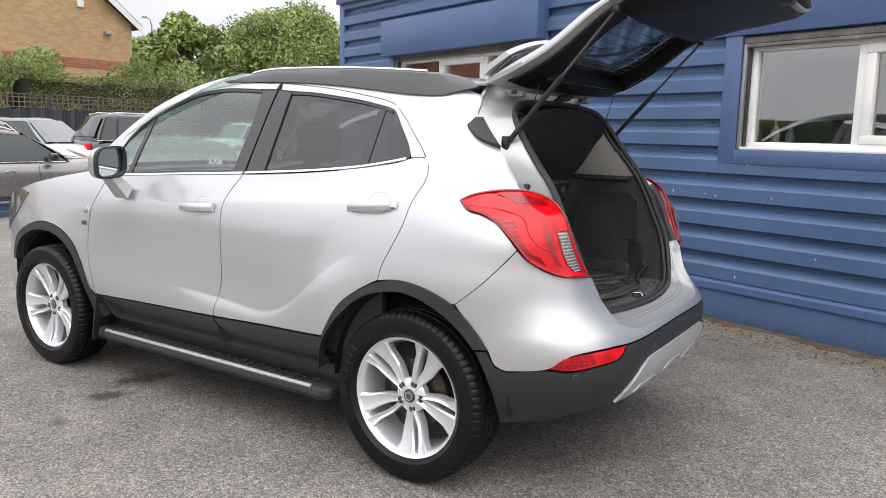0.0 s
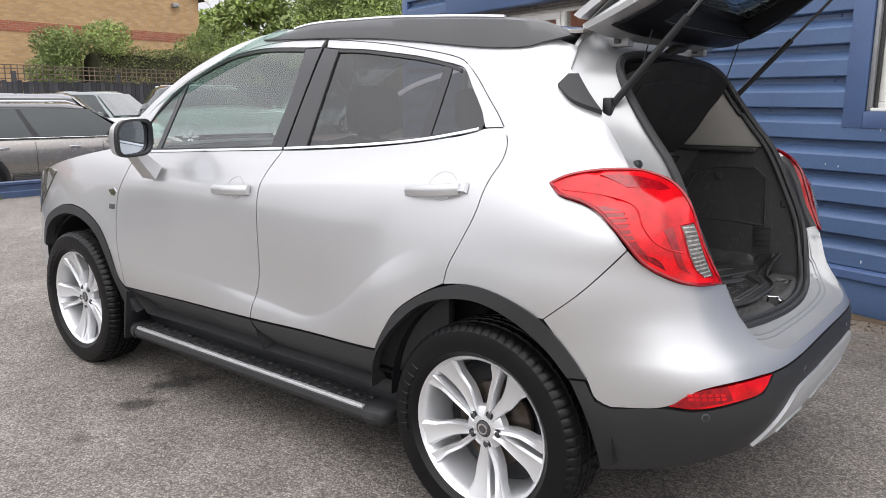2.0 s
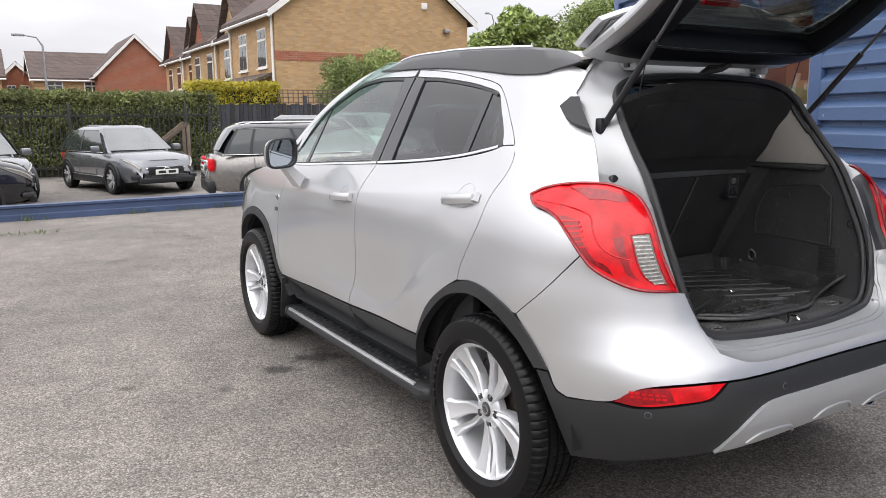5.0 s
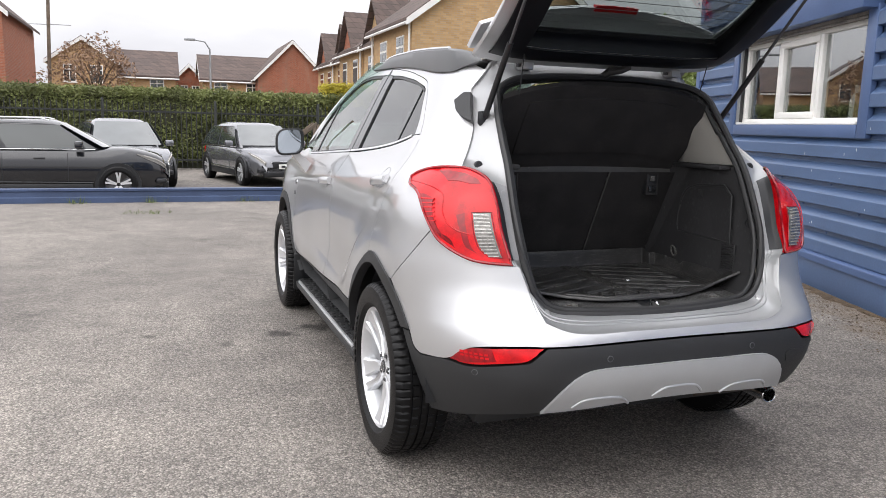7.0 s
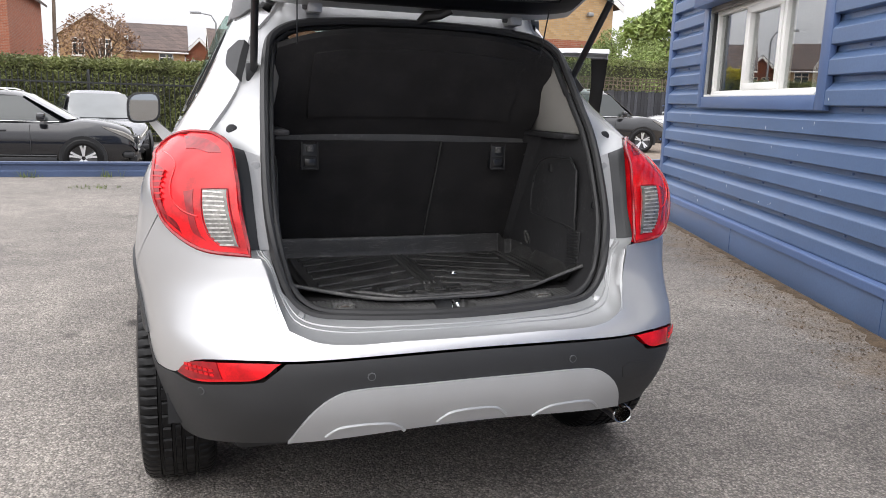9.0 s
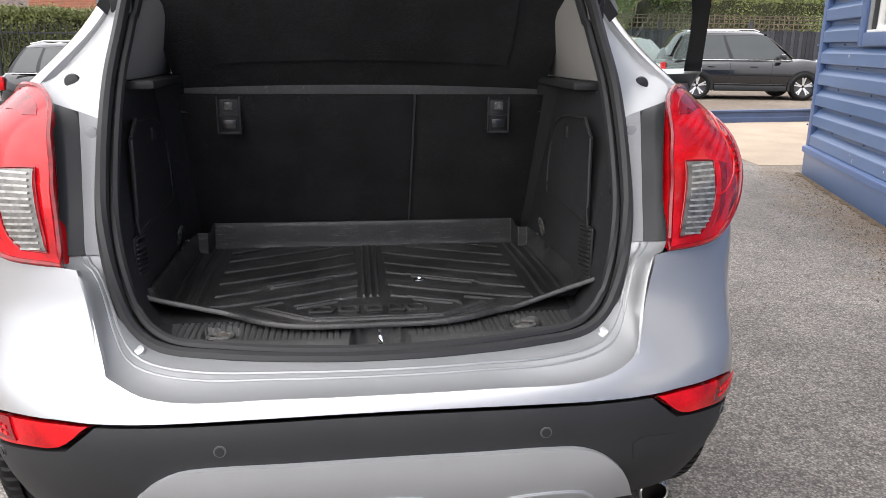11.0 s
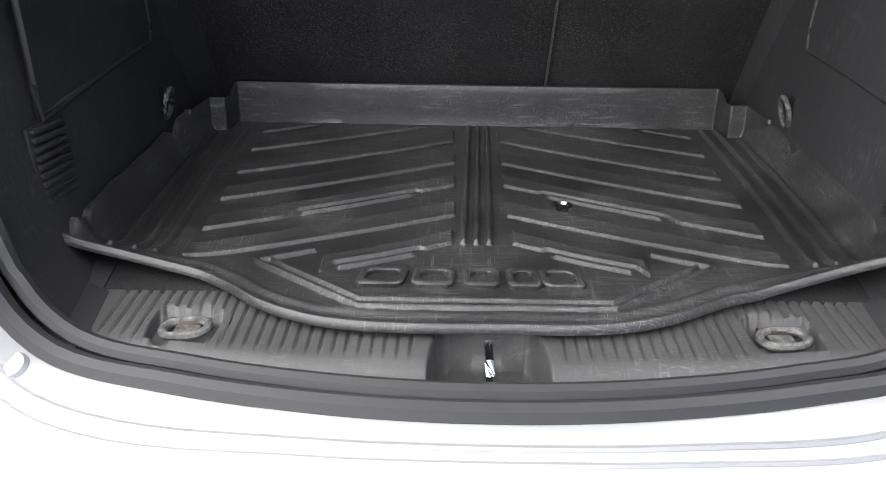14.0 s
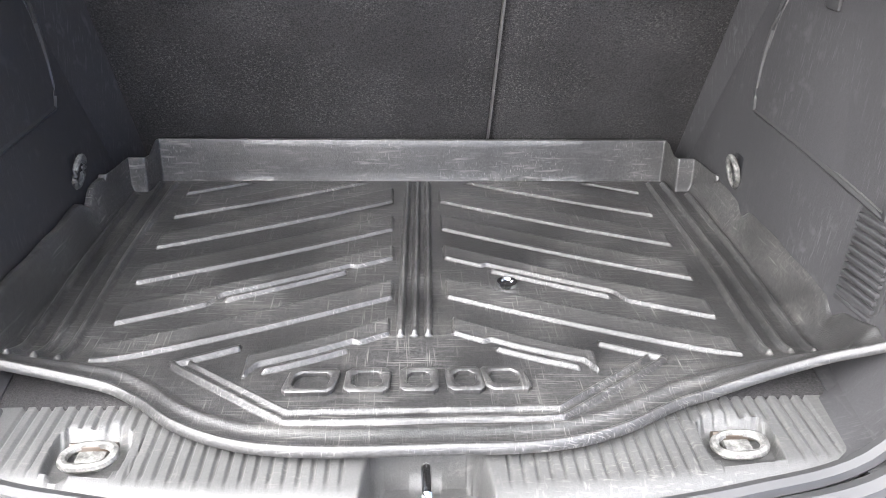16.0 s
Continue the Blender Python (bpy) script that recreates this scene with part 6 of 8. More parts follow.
def mat_height(x, y):
    a, h = abs(x), 0.0
    lo, hi = front_edge(x), back_edge(x)
    clear = smooth01(0.020, 0.030, hi - y)
    # slanting bars: flat tops that rise a little towards the seat, each with a lip along its near edge
    for far1, near1, far2, near2, a0, a1 in BARS:
        if a0 < a < a1:
            k = (a - a0) / (a1 - a0)
            bow = -0.005 * math.sin(math.pi * k)
            y1, y0 = far1 + (far2 - far1) * k + bow, near1 + (near2 - near1) * k + bow
            y1 -= 0.006
            if near1 in (0.400, 0.580):
                # a slot is cut into the near side, with a narrow tongue before it
                s0, s1 = (0.080, 0.172) if near1 == 0.400 else (0.092, 0.240)
                tongue = 0.0052 * (1 - smooth01(0.0022, 0.0045, abs(y - y0 - 0.005))) * smooth01(s0, s0 + 0.006, a) * smooth01(s1, s1 - 0.006, a)
                h = max(h, tongue * clear)
                y0 += 0.0165 * smooth01(s1 + 0.020, s1 + 0.002, a) * (0.55 + 0.45 * smooth01(s0 - 0.012, s0, a))
            d = min(y1 - y, a - a0, a1 - a)
            if y0 < y < y1 and d > 0:
                top = 0.0036 + 0.0038 * (y - y0) / (y1 - y0) + 0.0012 * bell(y - y0, 0.0035, 0.0022)
                h = max(h, top * raised(d, 0.0020) * raised(y - y0, 0.0030) * clear)
    # ridges: three in the middle, three down each side
    for c in (-0.024, -0.008, 0.008):
        if 0.405 < y < 0.872:
            h = max(h, 0.0075 * (1 - smooth01(0.0016, 0.0052, abs(x - c - 0.026 * (y - 0.41)))) * clear * smooth01(0.405, 0.411, y))
    for c in (0.391, 0.415, 0.442):
        w = c - 0.008 * smooth01(0.62, 0.37, y)
        if 0.352 < y:
            h = max(h, 0.0070 * (1 - smooth01(0.0016, 0.0054, abs(a - w))) * clear * smooth01(0.352, 0.360, y))
    # kite-shaped frame round the lowest bars, of two beads
    if a < 0.280:
        upper = 0.462 - (a - 0.034) * 0.448
        edge = 0.262 + max(0, a - 0.136) * 0.72
        for inset, tall, wide in ((0.0, 0.0060, 0.0058), (0.017, 0.0042, 0.0042)):
            if y < upper + 0.006 and edge + inset < upper:
                h = max(h, tall * (1 - smooth01(0.0018, wide, abs(y - edge - inset))) * smooth01(0.272 - inset, 0.262 - inset, a))
        if 0.200 < a and y > edge:
            h = max(h, 0.0052 * (1 - smooth01(0.0018, 0.0056, abs(y - upper))))
    # rolled front edge with a shallow gutter behind it
    h += 0.011 * (1 - smooth01(0.006, 0.016, y - lo)) - 0.006 * (1 - smooth01(0.0, 0.004, y - lo))
    h += 0.0035 * bell(y - lo, 0.036, 0.007)
    # upright lips along the back and the sides
    back_lip = (0.070 - 0.016 * smooth01(0.418, 0.424, a)) * (1 - smooth01(0.004, 0.013, hi - y))
    side = smooth01(0.446, 0.468, a) * smooth01(-0.004, 0.05, y - lo)
    notch = 1 - 0.30 * bell(y, 0.655 if x > 0 else 0.690, 0.016) - 0.25 * bell(y, 0.392 if x > 0 else 0.375, 0.014)
    side_lip = (0.050 + 0.0015 * math.sin(23 * y + (1 if x > 0 else 4)) + 0.001 * math.sin(71 * y)) * side * notch
    h += max(back_lip, side_lip)
    # the front corners lift
    curl = (0.058 if x > 0 else 0.036) * min(1.0, max(0.0, (a - 0.29) / 0.178)) ** 1.25
    h += curl * (1 - smooth01(0.0, 0.085, y - lo)) * (1 - 0.6 * side)
    return 0.6915 + h


rows = []
NX, NY = 560, 400
for j in range(NY + 1):
    t = j / NY
    row = []
    for i in range(NX + 1):
        x = -0.474 + 0.944 * i / NX
        lo, hi = front_edge(x), back_edge(x)
        y = lo + (hi - lo) * t
        row.append(Vector((x, y, mat_height(x, y))))
    rows.append(row)
mat_thing = part("boot_mat", *slab_mesh(rows, (0, 0, -0.004)), MAT_RUBBER, None, sharp=60)
tagged(mat_thing, "scuffed black rubber boot liner with slanting ribs", "mat")


def ring_block(x0, x1, y0, y1, lean):
    """A raised outline, hollow in the middle, that leans sideways."""
    rows = []
    for (w, z) in ((0.0, 0.6905), (0.0, 0.6965), (0.0015, 0.6982), (0.0065, 0.6982), (0.008, 0.6965), (0.008, 0.6905)):
        ring = []
        for px, py in ((x0 + w + 0.006, y0 + w), (x1 - w - 0.006, y0 + w), (x1 - w, y0 + w + 0.006), (x1 - w, y1 - w - 0.006), (x1 - w - 0.006, y1 - w), (x0 + w + 0.006, y1 - w), (x0 + w, y1 - w - 0.006), (x0 + w, y0 + w + 0.006)):
            ring.append(Vector((px + lean * (py - y0) / (y1 - y0), py, z)))
        rows.append(ring)
    return grid_mesh(rows, ring=True, ends=True)


for x0, x1, lean in ((-0.146, -0.093, 0.008), (-0.083, -0.036, 0.003), (-0.025, 0.016, 0.0), (0.025, 0.064, -0.002), (0.066, 0.113, -0.008)):
    adopt(part("raised_outline", *ring_block(x0, x1, 0.303, 0.343, lean), MAT_RUBBER, None, sharp=40), mat_thing)
clip = part("mat_stud", *[q for q in lathe_mesh([(0.014, 0.0), (0.013, 0.004), (0.008, 0.005), (0.006, 0.002), (0.0005, 0.002)], 18)], CHROME, None, "scratched round stud")
for v in clip.data.vertices:
    v.co = Vector((0.112 + v.co.y, 0.522 + v.co.z, 0.6925 + v.co.x))
adopt(clip, mat_thing)

# the body rides a little higher than its wheels' own level
RIDE = 0.018
car.location.z += RIDE
mat_thing.location.z += RIDE
for ob in car.children:
    if ob.name.split(".")[0] == "wheel":
        ob.location.z -= RIDE

# ---- ground ----
FAR_Z = -0.26


def ground_z(x, y):
    """The yard is level; past the barrier the car park lies lower on the left."""
    line = 10.98 + 0.152 * max(0.0, min(x, 12.5) - 2.4)
    return FAR_Z * smooth01(0.0, 1.1, y - line) * (1 - smooth01(4.5, 9.0, x))


xs = [-150 + 12 * i for i in range(11)] + [-28 + 2 * i for i in range(12)] + [-4 + 0.5 * i for i in range(41)] + [18 + 12 * i for i in range(12)]
ys = [-120 + 12 * i for i in range(11)] + [10.5 + 0.22 * i for i in range(20)] + [16, 20, 30] + [40 + 14 * i for i in range(11)]
rows = [[Vector((x, y, ground_z(x, y))) for x in xs] for y in ys]
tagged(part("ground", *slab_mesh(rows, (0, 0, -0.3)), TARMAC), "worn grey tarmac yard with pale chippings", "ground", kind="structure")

# ---- blue clad building; its own axes: X along the wall, Y out of it towards the car ----
WALL = Matrix.Translation((2.66, 0, 0)) @ Matrix.Rotation(math.atan2(1, 0.35), 4, "Z")
wall = thing("wall_building", (2.66, 0, 0), "blue profiled metal wall of a low building", "wall", kind="structure")


def on_wall(name, mesh, mat, parent, label="", sharp=35):
    v, f = mesh
    return part(name, [WALL @ Vector(p) for p in v], f, mat, parent, label, sharp)


S0, S1, TOP = -7.0, 6.40, 3.35
WINDOWS = [(2.66, 5.05, 1.40, 2.24), (-1.95, 0.43, 1.31, 2.07)]


def pieces(lo, hi, z0, z1, margin=0.0, rise=0.0):
    """The stretches of a course between the windows."""
    cuts = [(a - margin, b + margin) for a, b, c, d in WINDOWS if z1 > c - rise + 0.001 and z0 < d + rise - 0.001]
    out, at = [], lo
    for a, b in sorted(cuts):
        if a > at:
            out.append((at, a))
        at = max(at, b)
    if at < hi:
        out.append((at, hi))
    return out


levels = sorted({0.0, TOP, *[w[2] for w in WINDOWS], *[w[3] for w in WINDOWS]})
core = []
for a, b in zip(levels, levels[1:]):
    core += [box_mesh((p, -0.22, a), (q, -0.02, b), 0) for p, q in pieces(S0, S1, a, b)]
on_wall("wall_core", join(*core), BLUE, wall)
on_wall("end_wall", box_mesh((S1 - 0.2, -7, 0), (S1, -0.22, TOP), 0), BLUE, wall)
on_wall("near_end_wall", box_mesh((S0, -7, 0), (S0 + 0.2, -0.22, TOP), 0), BLUE, wall)
on_wall("back_wall", box_mesh((S0, -7.2, 0), (S1, -7.0, TOP), 0), BLUE, wall)
on_wall("flat_roof", box_mesh((S0 - 0.1, -7.3, TOP), (S1 + 0.1, 0.12, TOP + 0.15), 0.02), BLUE_TRIM, wall)
on_wall("room_floor", box_mesh((S0 + 0.2, -7, 0.30), (S1 - 0.2, -0.22, 0.42), 0), INDOOR, wall)
on_wall("room_lining", box_mesh((S0 + 0.2, -3.4, 0.42), (S1 - 0.2, -3.3, TOP), 0), INDOOR, wall)
on_wall("room_ceiling", box_mesh((S0 + 0.2, -3.3, 2.6), (S1 - 0.2, -0.22, 2.66), 0), INDOOR, wall)
on_wall("plinth", box_mesh((S0, -0.02, 0.0), (S1, 0.058, 0.262), 0.006), BLUE, wall, "flat blue plinth")
for s in (-0.6, 1.45, 3.9):
    on_wall("plinth_joint", box_mesh((s - 0.003, 0.05, 0.0), (s + 0.003, 0.061, 0.235), 0.001), BLUE_TRIM, wall)
# profiled courses, bolted through their recessed bands
v, f = box_mesh((-0.009, -0.009, -0.009), (0.009, 0.009, 0.009), 0.004, seg=1)
BOLT = bpy.data.meshes.new("bolt")
BOLT.from_pydata([tuple(p) for p in v], [], f)
BOLT.materials.append(BLUE_TRIM)
on_wall("drip_flashing", grid_mesh([[Vector((s, d, h)) for d, h in ((-0.01, 0.318), (0.035, 0.304), (0.078, 0.292), (0.082, 0.286), (0.082, 0.236), (0.070, 0.232), (-0.01, 0.232))] for s in (S0, -1.0, 3.0, S1)], ring=True, caps=True), BLUE_TRIM, wall, "blue drip flashing over the plinth", sharp=18)
PITCH = 0.2035
k = 0
while 0.30 + (k + 1) * PITCH <= TOP + 0.01:
    z = 0.30 + k * PITCH
    prof = [(0.0, 0.0), (0.006, 0.0), (0.060, 0.008), (0.063, 0.012), (0.063, 0.106), (0.060, 0.112), (0.012, 0.160), (0.006, 0.165), (0.006, 0.2030), (0.0, 0.2030)]
    for p, q in pieces(S0, S1 - 0.10, z, z + PITCH, 0.16, -0.01):
        nseg = max(1, int((q - p) / 0.6))
        rows = [[Vector((p + (q - p) * i / nseg, d - 0.02, z + h)) for d, h in prof] for i in range(nseg + 1)]
        on_wall("siding_course", grid_mesh(rows, ring=True, caps=True), BLUE, wall, sharp=18)
    for j in range(15):
        s = S0 + 0.35 + 0.92 * j + 0.46 * (k % 2)
        if z > 0.4 and not any(a - 0.2 < s < b + 0.2 and c - 0.3 < z < d + 0.15 for a, b, c, d in WINDOWS):
            bolt = new("bolt", BOLT)
            adopt(bolt, wall)
            bolt.location = WALL @ Vector((s, -0.013, z - 0.018))
    k += 1
on_wall("corner_trim", box_mesh((S1 - 0.10, -0.02, 0.29), (S1 + 0.02, 0.045, TOP), 0.006), BLUE_TRIM, wall)
on_wall("eaves_fascia", box_mesh((S0, 0.0, 3.02), (S1, 0.11, TOP), 0.01), BLUE_TRIM, wall)
on_wall("canopy_box", box_mesh((2.50, 0.0, 2.27), (5.20, 0.17, 2.68), 0.008), BLUE_TRIM, wall, "blue boxed shutter housing")
on_wall("canopy_box", box_mesh((-2.2, 0.0, 2.13), (0.75, 0.06, 2.75), 0.008), BLUE_TRIM, wall, "blue boxed shutter housing")
for n_w, (a, b, c, d) in enumerate(WINDOWS):
    w = thing("window_%d" % (n_w + 1), tuple(WALL @ Vector(((a + b) / 2, 0, c))), "white plastic window in a blue metal surround", "window", kind="structure")
    for nm, lo, hi in (("surround", (a - 0.17, 0.0, c - 0.11), (a - 0.035, 0.048, d + 0.06)), ("surround", (b + 0.035, 0.0, c - 0.11), (b + 0.17, 0.048, d + 0.06)), ("surround", (a - 0.035, 0.0, c - 0.11), (b + 0.035, 0.050, c - 0.004)), ):
        on_wall(nm, box_mesh(lo, hi, 0.005), BLUE_TRIM, w)
    for s in (a - 0.03, b + 0.004):
        on_wall("shutter_guide", box_mesh((s, -0.10, c), (s + 0.026, 0.030, d), 0.003), GALV, w)
    on_wall("shutter_slot", box_mesh((a - 0.03, -0.09, d), (b + 0.03, 0.030, d + 0.045), 0.006), DIRTY_STEEL, w, "dirty grey shutter slot")
    on_wall("shutter_bar", box_mesh((a + 0.0, 0.0, d - 0.028), (b - 0.0, 0.034, d - 0.002), 0.006), DIRTY_STEEL, w)
    on_wall("seal_strip", join(box_mesh((a - 0.004, -0.028, c + 0.024), (a + 0.012, 0.004, d - 0.03), 0.002), box_mesh((b - 0.012, -0.028, c + 0.024), (b + 0.004, 0.004, d - 0.03), 0.002)), SEAL, w)
    n_sash = 3
    fr = 0.055
    on_wall("window_frame", join(box_mesh((a, -0.12, c), (b, -0.03, c + fr), 0.005), box_mesh((a, -0.12, d - fr), (b, -0.03, d), 0.005), box_mesh((a, -0.118, c + fr), (a + fr, -0.032, d - fr), 0.005), box_mesh((b - fr, -0.118, c + fr), (b, -0.032, d - fr), 0.005),
                                 *[box_mesh((a + (b - a) * i / n_sash - fr / 2, -0.117, c + fr), (a + (b - a) * i / n_sash + fr / 2, -0.033, d - fr), 0.005) for i in range(1, n_sash)]), UPVC, w)
    on_wall("window_sill", box_mesh((a - 0.0, -0.03, c - 0.004), (b + 0.0, 0.040, c + 0.018), 0.006), UPVC, w)
    for i in range(n_sash):
        p, q = a + (b - a) * i / n_sash + fr * (1 if i == 0 else 0.5), a + (b - a) * (i + 1) / n_sash - fr * (1 if i == n_sash - 1 else 0.5)
        if i == 1:
            g = 0.060
            on_wall("sash", join(box_mesh((p, -0.09, c + fr), (q, -0.022, c + fr + g), 0.006), box_mesh((p, -0.09, d - fr - g), (q, -0.022, d - fr), 0.006), box_mesh((p, -0.089, c + fr + g), (p + g, -0.023, d - fr - g), 0.006), box_mesh((q - g, -0.089, c + fr + g), (q, -0.023, d - fr - g), 0.006)), UPVC, w)
        pn = on_wall("pane", box_mesh((p, -0.072, c + fr), (q, -0.066, d - fr), 0), PANE, w)
        pn.visible_shadow = False
    on_wall("inner_sill", box_mesh((a, -0.42, c - 0.03), (b, -0.12, c + 0.01), 0.005), UPVC, w)


def bottle(name, s, y, z, h, r, mat, cap, label):
    e = thing(name, tuple(WALL @ Vector((s, y, z))), label, "bottle")
    v, f = tube_mesh([(0, 0, 0), (0, 0, h * 0.62), (0, 0, h * 0.75), (0, 0, h * 0.85)], [r, r, r * 0.6, r * 0.35], 14)
    on_wall("bottle_body", ([Vector(p) + Vector((s, y, z)) for p in v], f), mat, e)
    v, f = tube_mesh([(0, 0, h * 0.85), (0, 0, h)], r * 0.42, 10)
    on_wall("cap", ([Vector(p) + Vector((s, y, z)) for p in v], f), cap, e)


bottle("spray_bottle", 0.30, -0.22, 1.32, 0.20, 0.032, WHITE, LEAF_Y, "white cleaning bottle with a yellow top inside the window")
bottle("spray_bottle", 0.20, -0.25, 1.32, 0.16, 0.035, GALV, WHITE, "grey bottle standing inside the window")
bottle("paper_roll", 3.10, -0.20, 1.41, 0.32, 0.055, WHITE, WHITE, "white roll standing beside the box on the inner sill")
bx = thing("cardboard_box", tuple(WALL @ Vector((2.90, -0.22, 1.41))), "small brown cardboard box on the inner sill", "box")
on_wall("carton", box_mesh((2.78, -0.32, 1.41), (3.03, -0.14, 1.66), 0.004), CARD, bx)
on_wall("box_label", box_mesh((2.86, -0.142, 1.58), (2.92, -0.137, 1.63), 0.001), WHITE, bx)

# strip of moss and silt along the wall foot
rows = []
random.seed(3)
for i in range(420):
    s = S0 + (S1 - S0) * i / 419
    w = 0.03 + 0.10 * abs(noise.noise((s * 1.3, 0, 0))) + 0.10 * abs(noise.noise((s * 4.1, 3, 0))) + 0.05 * noise.noise((s * 14, 7, 0))
    rows.append([WALL @ Vector((s, 0.075 + w * t, 0.012 * (1 - t) ** 0.6 + 0.004 * noise.noise((s * 9, t * 3, 1)) * (1 - t))) for t in (0, 0.3, 0.6, 0.85, 1.0)])
tagged(part("silt_strip", *grid_mesh(rows), SOIL), "brown moss and silt along the foot of the wall", "debris", kind="stuff")

def litter(count, seed):
    """Bits of moss, grit and dead leaf that thin out from the wall's foot."""
    rnd = random.Random(seed)
    verts, faces = [], []
    for _ in range(count):
        s, out_ = rnd.uniform(-4.5, S1), 0.08 + abs(rnd.gauss(0, 0.22)) + 0.25 * rnd.random() ** 3
        q = rnd.uniform(0.004, 0.013)
        a = rnd.uniform(0, 6.28)
        k = len(verts)
        c = Vector((s, out_, 0.004 + q * 0.3))
        verts += [WALL @ (c + Vector((q * math.cos(a + t), q * 0.6 * math.sin(a + t), rnd.uniform(-0.3, 0.6) * q))) for t in (0, 1.6, 3.1, 4.7)]
        faces.append((k, k + 1, k + 2, k + 3))
    tagged(part("leaf_litter", verts, faces, SOIL), "scattered grit and dead moss along the wall", "debris", kind="stuff")


litter(5200, 21)


def droppings(count, seed):
    """Small pale splashes on the cladding."""
    rnd = random.Random(seed)
    verts, faces = [], []
    for _ in range(count):
        s, z = rnd.uniform(-0.5, 5.5), 0.30 + PITCH * rnd.randrange(0, 6) + rnd.uniform(0.03, 0.095)
        w, h = rnd.uniform(0.003, 0.006), rnd.uniform(0.006, 0.026)
        k = len(verts)
        verts += [WALL @ Vector((s + x, 0.0445, z + y)) for x, y in ((-w, 0), (0, -h), (w, 0), (w * 0.7, h * 0.5), (-w * 0.7, h * 0.5))]
        faces.append((k, k + 1, k + 2, k + 3, k + 4))
    tagged(part("bird_droppings", verts, faces, WHITE), "small white bird droppings on the blue cladding", "stains", kind="stuff")


droppings(34, 5)

# ---- low blue barrier ----
def barrier(a, b):
    a, b = Vector(a), Vector(b)
    e = thing("barrier_rail", tuple((a + b) / 2), "low blue steel barrier lying along the yard's edge", "barrier", kind="structure")
    d = (b - a).normalized()
    n = Vector((-d.y, d.x, 0))
    prof = [(-0.09, 0.0), (-0.09, 0.08), (-0.075, 0.095), (-0.075, 0.17), (-0.10, 0.185), (-0.10, 0.215), (0.09, 0.215), (0.09, 0.0)]
    rows = [[a + (b - a) * i / 20 + n * p + Vector((0, 0, q)) for p, q in prof] for i in range(21)]
    part("beam", *grid_mesh(rows, ring=True, caps=True), BARRIER, e, sharp=25)


barrier((-22, 10.75, 0), (2.4, 10.72, 0))
barrier((2.4, 10.72, 0), (12.5, 12.25, 0))


def weeds(x, y, n, r, h, name="weed_tuft"):
    verts, faces = [], []
    for _ in range(n):
        a, q = random.random() * 6.28, r * random.random() ** 0.5
        p = Vector((x + q * math.cos(a) * 2.2, y + q * math.sin(a), 0))
        lean = Vector((random.uniform(-1, 1), random.uniform(-1, 1), 0)) * h * 0.5
        side = Vector((math.cos(a * 3), math.sin(a * 3), 0)) * 0.006
        k = len(verts)
        hh = h * random.uniform(0.5, 1.2)
        verts += [p - side, p + side, p + lean + Vector((0, 0, hh)) + side * 0.2, p + lean + Vector((0, 0, hh))]
        faces.append((k, k + 1, k + 2, k + 3))
    tagged(part(name, verts, faces, GRASS), "small green weeds growing from the tarmac", "weeds", kind="stuff")


random.seed(8)
weeds(-1.9, 9.2, 60, 0.16, 0.05)
for x, y in ((-2.9, 10.55), (-1.75, 10.58), (0.3, 10.58), (1.5, 10.6), (0.9, 10.6), (2.3, 10.55), (-0.4, 10.6)):
    weeds(x, y, 26, 0.09, 0.11)

# ---- foliage ----
def leaf_cloud(points, size, rnd):
    """Many small folded leaves, as one mesh."""
    verts, faces = [], []
    for p in points:
        a, b = rnd.uniform(0, 6.28), rnd.uniform(-1.0, 1.0)
        d = Vector((math.cos(a) * math.cos(b), math.sin(a) * math.cos(b), math.sin(b)))
        s = d.cross(Vector((rnd.uniform(-1, 1), rnd.uniform(-1, 1), rnd.uniform(-1, 1)))).normalized()
        q = size * rnd.uniform(0.6, 1.4)
        k = len(verts)
        up = d.cross(s) * q * 0.22
        verts += [p - d * q, p + s * q * 0.5 + up, p + d * q, p - s * q * 0.5 + up]
        faces += [(k, k + 1, k + 2), (k, k + 2, k + 3)]
    return verts, faces


def foliage(name, verts, faces, mat, parent=None, label=""):
    me = bpy.data.meshes.new(name)
    me.from_pydata([tuple(v) for v in verts], [], faces)
    me.materials.append(mat)
    ob = new(name, me)
    if parent:
        adopt(ob, parent)
    if label:
        ob["label"] = label
    return ob


